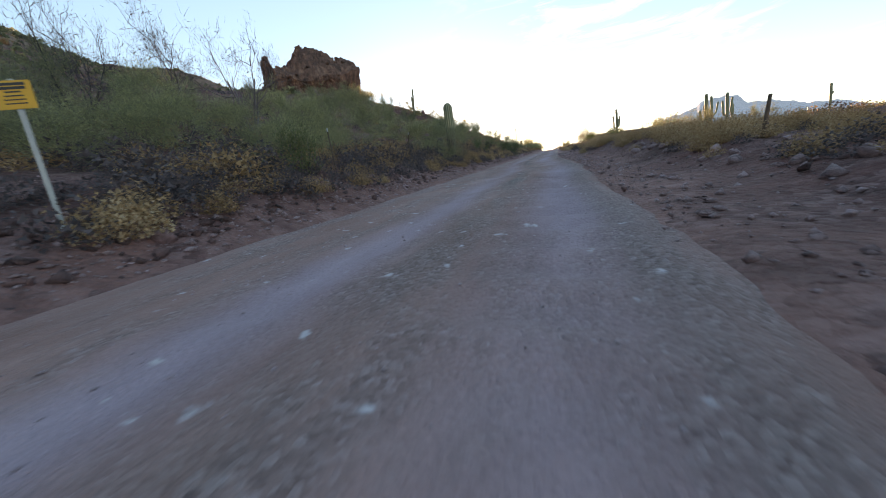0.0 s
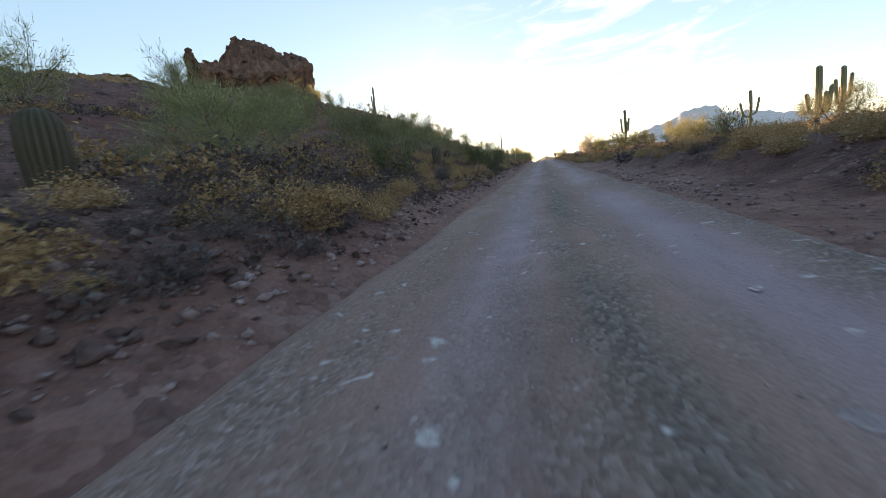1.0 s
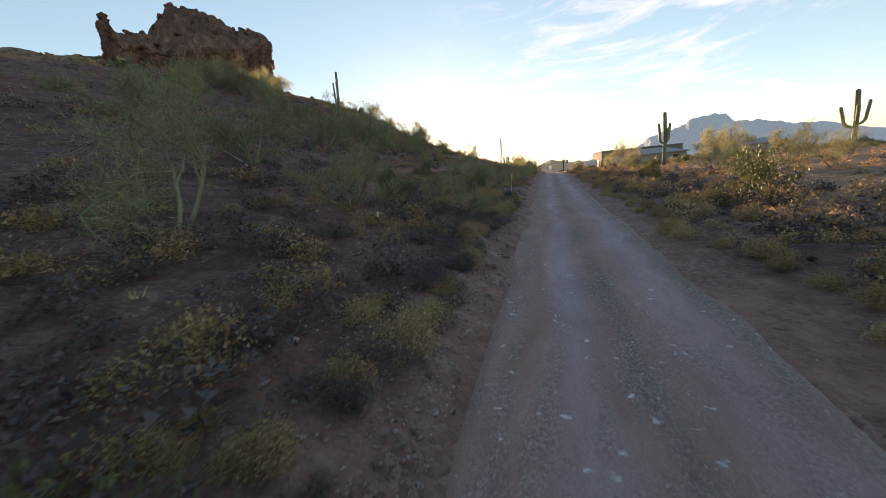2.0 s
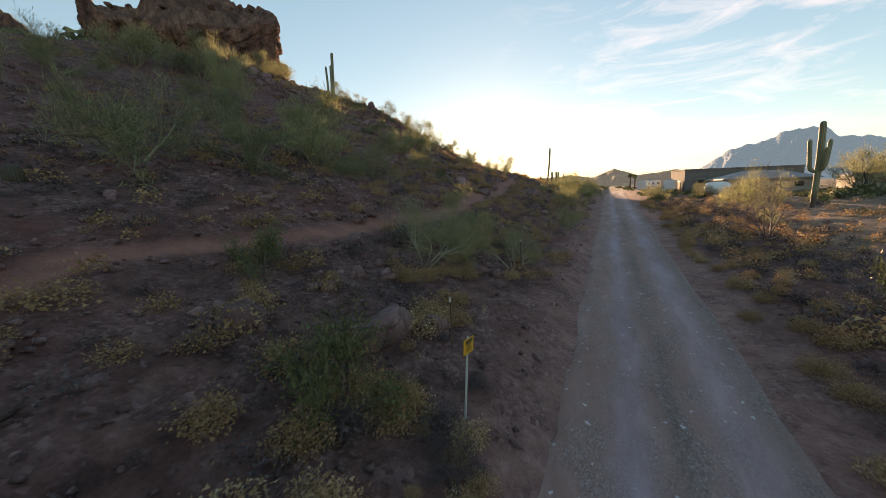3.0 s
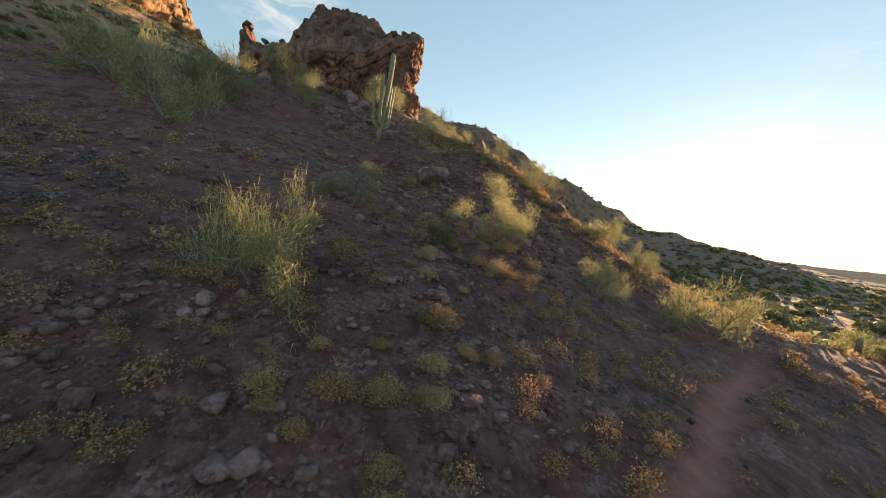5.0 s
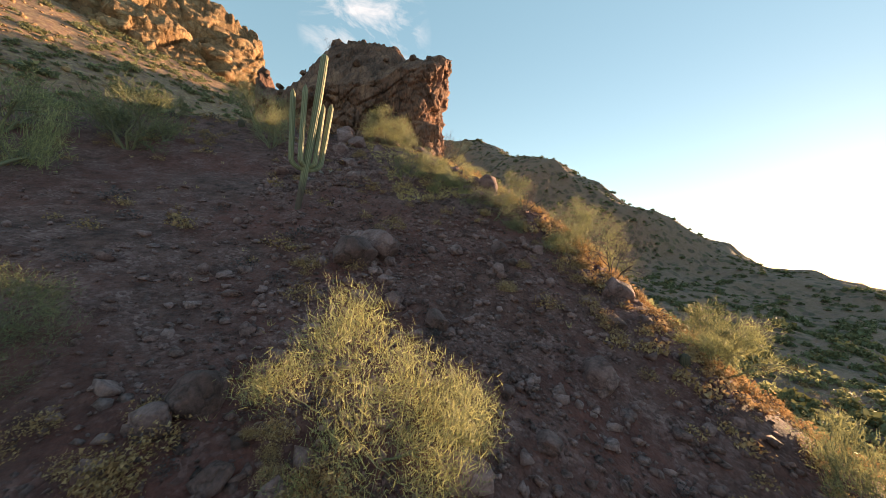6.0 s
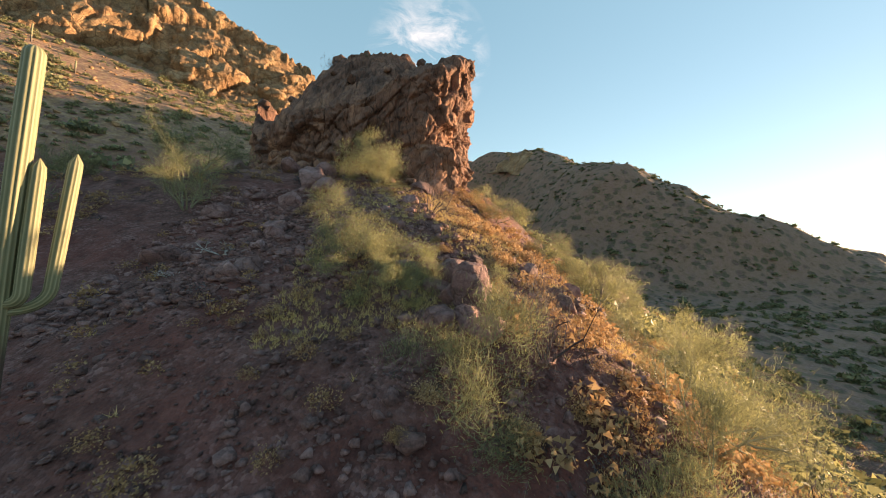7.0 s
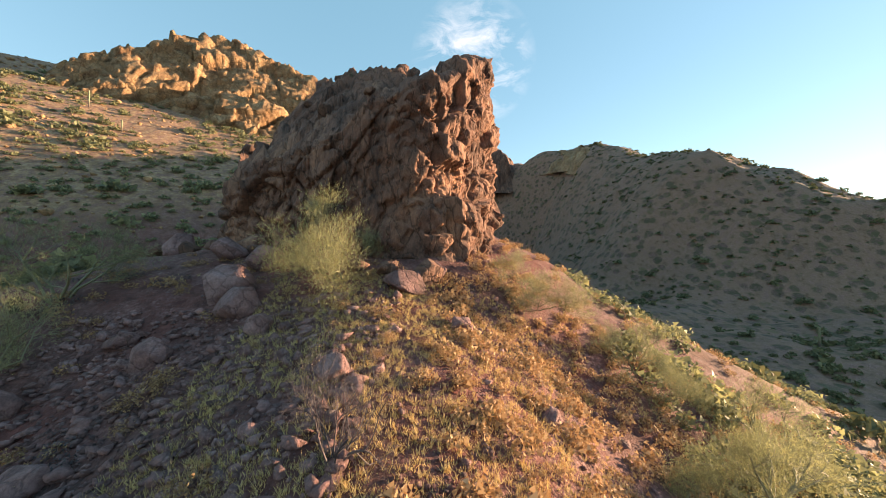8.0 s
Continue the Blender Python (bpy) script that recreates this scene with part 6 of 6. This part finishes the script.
def fence():
    posts = [(-5.6, y) for y in (-30.6, -24, 15, 27, 38.3, 46.5)] + [(-5.5, 54.7), (-5.35, 60.4), (-5.3, 66.1), (-5.25, 71.5), (-5.2, 77.5), (-5.1, 84.0)]
    tops = []
    for k, (x, y) in enumerate(posts):
        ob = tagged(new("fence_post"), "thin rusty steel fence post with a white tip", "fence post", "fence posts")
        part("stake", box_mesh("stake", (0.035, 0.03, 1.5), RUST, (0, 0, 0.55), 0.004), ob)
        part("tip", box_mesh("tip", (0.04, 0.035, 0.13), WHITE_POST, (0, 0, 1.36), 0.004), ob, "white painted tip")
        thing_at(ob, x, y, k * 7, 1.0, 0.0, ((k * 5) % 9 - 4, (k * 11) % 13 - 6))
        tops.append((x, y, float(heights([x], [y])[0])))
    for level in (0.55, 0.95):
        for run in (tops[2:],):
            pts = []
            for (x0, y0, z0), (x1, y1, z1) in zip(run[:-1], run[1:]):
                for s in np.linspace(0, 1, 7)[:-1]:
                    pts.append((x0 + (x1 - x0) * s, y0 + (y1 - y0) * s, z0 + (z1 - z0) * s + level - 0.25 * s * (1 - s)))
            v, f = tube(pts, np.full(len(pts), 0.004), 3)
            tagged(new("fence_wire", mesh_from("fence_wire", v, f, RUST)), "sagging rusty fence wire between thin posts", "fence wire", "fence wires")


fence()

# a leaning wooden pole on the bank
v, f = tube([(0, 0, -0.3), (0.08, 0, 0.2), (0.14, 0.02, 0.5), (0.2, 0.03, 0.85)], [0.045, 0.045, 0.04, 0.035], 8)
thing_at(tagged(new("pole", mesh_from("pole", v, f, RUST)), "dark leaning wooden pole in roadside brush", "pole"), 5.6, -31.7, 20)


# ---- homestead beyond the bend ----
STUCCO = mat_plain("dark_stucco", (0.20, 0.18, 0.165), 0.9, 0, 0.3, 0.6)
PALE_WALL = mat_plain("tan_wall", (0.42, 0.36, 0.30), 0.9, 0, 0.2, 0.8)
ROOFING = mat_plain("grey_metal_roof", (0.30, 0.26, 0.27), 0.65, 0.0, 0.25, 0.7)
GLASS = mat_plain("dark_window_glass", (0.03, 0.035, 0.04), 0.08, 0, 0.1)
TYRE = mat_plain("black_rubber", (0.025, 0.025, 0.025), 0.8, 0, 0.2)


def prism_roof(name, w, d, h, z, over, mat):
    """A hipped roof."""
    a, b = w / 2 + over, d / 2 + over
    r = max(a - b, 0.2)
    v = [(-a, -b, z), (a, -b, z), (a, b, z), (-a, b, z), (-r, 0, z + h), (r, 0, z + h), (-a, -b, z - 0.2), (a, -b, z - 0.2), (a, b, z - 0.2), (-a, b, z - 0.2)]
    f = [(0, 1, 5, 4), (2, 3, 4, 5), (1, 2, 5), (3, 0, 4), (6, 7, 1, 0), (7, 8, 2, 1), (8, 9, 3, 2), (9, 6, 0, 3), (9, 8, 7, 6)]
    return mesh_from(name, v, f, mat)


def wheel_on(parent, x, y, z, r):
    bm = bmesh.new()
    bmesh.ops.create_cone(bm, cap_ends=True, segments=20, radius1=r, radius2=r, depth=0.22, matrix=Matrix.Translation((x, y, z)) @ Matrix.Rotation(radians(90), 4, "X"))
    bmesh.ops.bevel(bm, geom=[e for e in bm.edges if len(e.link_faces) == 2 and e.calc_face_angle() > 1], offset=0.04, segments=2, affect="EDGES")
    me = bpy.data.meshes.new("wheel")
    bm.to_mesh(me)
    bm.free()
    me.materials.append(TYRE)
    w = part("wheel", me, parent)
    part("rim", box_mesh("rim", (r, 0.24, r), STEEL, (x, y, z), 0.05), w)


def block_house(x, y, turn):
    ob = tagged(new("flat_roofed_building"), "dark stucco flat-roofed building behind desert trees", "building")
    part("wall", box_mesh("wall", (26, 12, 6.2), STUCCO, (13, 6, 2.6), 0.05), ob)
    part("parapet", box_mesh("parapet", (26.3, 12.3, 0.3), STUCCO, (13, 6, 5.75), 0.03), ob)
    d = part("door", box_mesh("door", (0.1, 2.0, 2.6), PALE_WALL, (-0.05, 4.0, 1.3), 0.02), ob)
    part("frame", box_mesh("frame", (0.14, 2.3, 0.15), WHITE, (-0.06, 4.0, 2.7)), d)
    for k in range(4):
        w = part("window", box_mesh("window", (1.6, 0.1, 1.0), GLASS, (4 + 6 * k, -0.03, 2.6)), ob)
        part("frame", box_mesh("frame", (1.8, 0.14, 0.1), WHITE, (4 + 6 * k, -0.04, 3.2)), w)
    thing_at(ob, x, y, turn)


def low_house(x, y, turn, w, d, label):
    ob = tagged(new("house"), label, "house")
    part("wall", box_mesh("wall", (w, d, 3.4), PALE_WALL, (0, 0, 1.3), 0.03), ob)
    part("roof", prism_roof("roof", w, d, 1.7, 3.0, 0.7, ROOFING), ob)
    part("door", box_mesh("door", (1.0, 0.1, 2.1), STUCCO, (1.5, -d / 2 - 0.03, 1.05), 0.02), ob)
    for k in (-1, 1):
        win = part("window", box_mesh("window", (1.5, 0.1, 1.1), GLASS, (k * w * 0.32, -d / 2 - 0.03, 1.7)), ob)
        part("frame", box_mesh("frame", (1.7, 0.13, 0.1), WHITE, (k * w * 0.32, -d / 2 - 0.04, 2.3)), win)
    thing_at(ob, x, y, turn)


def trailer(x, y, turn, length, label):
    ob = tagged(new("travel_trailer"), label, "trailer", "parked trailers")
    part("body", box_mesh("body", (length, 2.5, 2.6), WHITE, (0, 0, 1.95), 0.22), ob)
    part("stripe", box_mesh("stripe", (length * 0.8, 2.53, 0.18), STEEL, (0, 0, 1.6)), ob)
    for k in range(3):
        part("window", box_mesh("window", (0.9, 2.54, 0.55), GLASS, (-length * 0.3 + k * length * 0.28, 0, 2.35)), ob)
    part("door", box_mesh("door", (0.7, 2.55, 1.9), WHITE_POST, (length * 0.36, 0, 1.7), 0.02), ob)
    part("roof_unit", box_mesh("roof_unit", (1.0, 0.8, 0.3), STEEL, (0.4, 0, 3.4), 0.06), ob)
    for sx in (-0.4, 0.5):
        for sy in (-1.1, 1.1):
            wheel_on(ob, sx, sy, 0.36, 0.36)
    thing_at(ob, x, y, turn)


def car(x, y, turn):
    ob = tagged(new("car"), "white pickup car parked at the drive entrance", "car")
    prof = [(-2.3, 0.45), (-2.35, 0.95), (-0.9, 1.05), (-0.35, 1.62), (1.1, 1.65), (1.5, 1.05), (2.3, 1.0), (2.35, 0.45)]
    v = [(px, s * 0.88, pz) for s in (-1, 1) for px, pz in prof]
    n = len(prof)
    f = [tuple(range(n))[::-1], tuple(range(n, 2 * n))] + [(i, (i + 1) % n, n + (i + 1) % n, n + i) for i in range(n)]
    part("body", mesh_from("body", v, f, WHITE), ob)
    part("windscreen", mesh_from("windscreen", [(-0.88, -0.78, 1.1), (-0.88, 0.78, 1.1), (-0.42, 0.7, 1.58), (-0.42, -0.7, 1.58)], [(0, 1, 2, 3)], GLASS), ob)
    for s in (-1, 1):
        part("side_window", box_mesh("side_window", (1.2, 0.03, 0.4), GLASS, (0.4, s * 0.885, 1.35), 0.01), ob)
        part("headlight", box_mesh("headlight", (0.06, 0.36, 0.16), GLASS, (-2.34, s * 0.62, 0.82), 0.01), ob)
        for px in (-1.45, 1.45):
            wheel_on(ob, px, s * 0.82, 0.36, 0.36)
    thing_at(ob, x, y, turn, 1.0, -0.0)


def tank(x, y, turn):
    ob = tagged(new("water_tank"), "white horizontal storage tank on cradles", "tank")
    bm = bmesh.new()
    bmesh.ops.create_uvsphere(bm, u_segments=28, v_segments=16, radius=1.0)
    for v in bm.verts:
        s = np.sign(v.co.x) * abs(v.co.x) ** 0.4
        v.co = Vector((s * 2.1, v.co.y * 1.05, v.co.z * 1.05 + 1.5))
    me = bpy.data.meshes.new("shell")
    bm.to_mesh(me)
    bm.free()
    me.materials.append(WHITE)
    part("shell", me, ob)
    for s in (-1.2, 1.2):
        part("cradle", box_mesh("cradle", (0.3, 1.6, 0.9), STUCCO, (s, 0, 0.35), 0.03), ob)
    thing_at(ob, x, y, turn)


def palm(x, y, height, k):
    rng = np.random.default_rng(500 + k)
    ob = tagged(new("fan_palm"), "tall fan palm with a skirt of dead fronds", "palm", "palms by the road")
    z = np.linspace(-0.3, height, 12)
    v, f = tube(np.stack([0.15 * np.sin(z * 0.4), 0 * z, z], 1), np.interp(z, [0, height], [0.32, 0.22]), 10)
    part("trunk", mesh_from("trunk", v, f, RUST, True), ob)
    n = 900
    d = unit(rng.normal(size=(n, 3)) + (0, 0, 0.25))
    v, f = slivers(np.array([0, 0, height]) + d * 0.5, unit(d + rng.normal(size=(n, 3)) * 0.25), rng.uniform(0.35, 0.9, n), np.full(n, 0.05), rng)
    tagged(part("fronds", mesh_from("fronds", v, f, CREOSOTE), ob), kind="stuff")
    thing_at(ob, x, y)


block_house(16.5, 148.0, 8)
low_house(29.0, 136.0, 5, 16, 9, "low tan house with a grey hipped metal roof")
low_house(58.0, 146.0, -6, 20, 10, "long tan house with a grey hipped roof")
trailer(8.5, 152.0, 60, 9.5, "long white travel trailer parked beside the road")
trailer(13.5, 149.0, 75, 7.0, "short white travel trailer parked by the building")
car(8.4, 128.0, 70)
tank(15.2, 108.5, 20)
palm(6.0, 205.0, 5.6, 1)
palm(8.5, 219.0, 5.8, 2)


# ---- the sunlit cliffs and the far ranges ----
def rock_wall(name, spine, thick, top, foot, cells, push_by, mat, label, category, nu=300, nv=60, seed=0, kind=""):
    """A blocky rock wall along a bent spine; top and foot heights for each spine point."""
    sp = np.array(spine, float)
    run = np.concatenate([[0], np.cumsum(np.linalg.norm(np.diff(sp, axis=0), axis=1))])
    s = np.linspace(0, run[-1], nu)
    cx, cy = np.interp(s, run, sp[:, 0]), np.interp(s, run, sp[:, 1])
    t = np.stack([np.gradient(cx), np.gradient(cy)], 1)
    t /= np.linalg.norm(t, axis=1)[:, None]
    side = np.stack([-t[:, 1], t[:, 0]], 1)
    tz, fz = np.interp(s, run, top), np.interp(s, run, foot)
    ends = np.minimum(smooth(0, thick, s), smooth(0, thick, run[-1] - s))
    rows = []
    lay = np.concatenate([np.linspace(-1, -0.5, nv // 10, endpoint=False), np.linspace(-0.5, 0.5, nv // 4, endpoint=False), np.linspace(0.5, 1, nv - nv // 10 - nv // 4)])
    for w in lay:
        # across: down the front, over the top, down the back
        a = np.sign(w) * min(abs(w) / 0.5, 1.0)
        hgt = 1.0 if abs(w) < 0.5 else 1 - (abs(w) - 0.5) / 0.5
        width = thick * (0.55 * abs(a) if abs(w) < 0.5 else 0.55 + 1.15 * (1 - hgt) ** 1.1 + 0.03 * math.sin(hgt * 21))
        zz = fz + (tz - fz) * (hgt ** 0.9) * (0.25 + 0.75 * ends)
        rows.append(np.stack([cx + side[:, 0] * np.sign(w) * width, cy + side[:, 1] * np.sign(w) * width, zz], 1))
    v = np.concatenate(rows)
    centre = np.tile(np.stack([cx, cy, fz], 1), (nv, 1))
    out = (v - centre) * (1, 1, 0.35)
    out /= np.linalg.norm(out, axis=1)[:, None] + 1e-6
    move = 2.5 * push_by[0] * 0.3 * noise3(v * cells[0], seed)
    for c, p in zip(cells, push_by):
        h, gap, tilt = cell_blocks(v @ np.array([[1, 0.1, 0.3], [-0.1, 1, 0.25], [0.2, -0.3, 1.5]]), c, 90 + seed)
        move += p * (h - 0.5) * 1.1 + p * 0.5 * tilt - 0.25 * p * smooth(0.12, 0, gap)
        seed += 5
    v = v + out * move[:, None]
    return tagged(new(name, mesh_from(name, v, grid_faces(nu, nv), mat)), label, category, kind=kind)


rock_wall("cliff", [(-262, 60), (-247, 26), (-240, 0), (-232, -25), (-214, -48), (-196, -72), (-150, -132)], 24, [106, 129, 137, 138, 127, 105, 80], [74, 76, 76, 74, 68, 56, 40], (0.04, 0.11, 0.3), (6.0, 3.0, 1.2), CLIFF, "tawny sunlit cliff band along the mountain top", "cliff", 420, 120, 3)
rock_wall("rock_outcrop", [(-330, 190), (-300, 203), (-275, 204)], 12, [114, 110, 99], [96, 92, 84], (0.09, 0.25), (3.0, 1.2), CLIFF, "banded rocky cap on the shaded hill", "rock outcrop", 160, 50, 51)
rock_wall("rock_outcrop", [(-378, 122), (-362, 140), (-352, 152), (-343, 162)], 9.0, [140, 136, 120, 106], [88, 88, 86, 84], (0.10, 0.3), (4.0, 1.8), OUTCROP, "dark red-brown rocks at the head of the valley", "rock outcrop", 160, 60, 71)


def ledge_rocks():
    """Rocks strewn over the sunlit flank below the cliffs."""
    rng = np.random.default_rng(61)
    x, y = rng.uniform(-230, -92, 3200), rng.uniform(-120, 66, 3200)
    z = heights(x, y)
    ok = (z > 36) & (fbm(x * 0.04, y * 0.04, 3, 88) + rng.uniform(-0.6, 0.6, 3200) > -0.1)
    x, y, z = x[ok], y[ok], z[ok]
    shapes = [boulder_shape(380 + k, 1, 1.0) for k in range(4)]
    s = np.clip(rng.lognormal(-0.3, 0.6, len(x)), 0.25, 3.2)
    tagged(new("flank_rocks", joined("flank_rocks", shapes, [(x[i], y[i], z[i] + 0.1 * s[i], s[i], rng.uniform(0, 6.3), i % 4) for i in range(len(x))], CLIFF, False)), "tawny rocks strewn below the sunlit cliffs", "rocks", kind="stuff")


ledge_rocks()


def far_range(name, dist, points, mat, label):
    """A distant range as a ridge of real relief: azimuth (degrees left of +y) and elevation for each summit."""
    az = np.array([p[0] for p in points], float)
    el = np.array([p[1] for p in points], float)
    order = np.argsort(az)
    a = np.linspace(az.min(), az.max(), 260)
    e = np.interp(a, az[order], el[order])
    top = dist * np.tan(np.radians(e)) * (1 + 0.03 * fbm(a * 1.7, a * 0 + dist, 4, 5)) + 6
    rows = []
    for k, w in enumerate(np.linspace(0, 1, 26)):
        d = dist * (0.72 + 0.28 * w)
        gully = 1 + 0.22 * fbm(a * 1.3 + 3 * w, a * 0 + w * 4, 4, 9) * math.sin(w * math.pi)
        h = top * w ** 1.5 * gully
        rows.append(np.stack([-np.sin(np.radians(a)) * d, np.cos(np.radians(a)) * d, h - 2 * (1 - w)], 1))
    rows.append(np.stack([-np.sin(np.radians(a)) * dist * 1.2, np.cos(np.radians(a)) * dist * 1.2, 0 * a - 20], 1))
    v = np.concatenate(rows)
    tagged(new(name, mesh_from(name, v, grid_faces(260, 27), mat, True)), label, "mountain", kind="structure")


# Air haze is painted in: bluish base colour plus a faint blue emission.
FAR_PAINTED_HAZE = mat_rock("far_range_painted_haze", (0.035, 0.05, 0.07), (0.045, 0.06, 0.08), (0.055, 0.07, 0.09), 0.01)
FAR_PAINTED_HAZE.node_tree.nodes["Principled BSDF"].inputs["Emission Color"].default_value = (0.25, 0.44, 0.58, 1)
FAR_PAINTED_HAZE.node_tree.nodes["Principled BSDF"].inputs["Emission Strength"].default_value = 0.24
MID_HILL = mat_rock("olive_mid_hill_haze_glow", (0.10, 0.095, 0.07), (0.15, 0.135, 0.10), (0.22, 0.19, 0.15), 0.02)
# A weak warm emission over the olive imitates haze between here and the hills.
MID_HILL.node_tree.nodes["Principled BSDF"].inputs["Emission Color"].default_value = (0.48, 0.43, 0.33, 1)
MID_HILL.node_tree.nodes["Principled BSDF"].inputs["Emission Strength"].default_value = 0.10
far_range("far_mountain", 2600, [(-8, 0.6), (-10.5, 1.6), (-13.2, 3.6), (-15.9, 4.2), (-18.1, 5.2), (-20.1, 5.4), (-21.1, 5.1), (-22.0, 4.2), (-24.8, 3.8), (-27.2, 3.0), (-29.4, 2.9), (-31.5, 2.0), (-34, 1.3), (-42, 0.6)], FAR_PAINTED_HAZE, "mountain range on the horizon, blue air haze painted into its colour")
far_range("mid_hill", 950, [(40, 1.4), (33, 2.0), (27, 1.8), (21, 1.5), (15, 1.2), (9.3, 1.1), (5.0, 1.35), (2.3, 0.95), (-0.4, 2.0), (-3.3, 1.1), (-5.8, 1.3), (-7.3, 1.6), (-8.1, 1.5), (-9.3, 0.3), (-12, 0.0)], MID_HILL, "low olive-brown desert hills beyond the road, haze added as a glow")
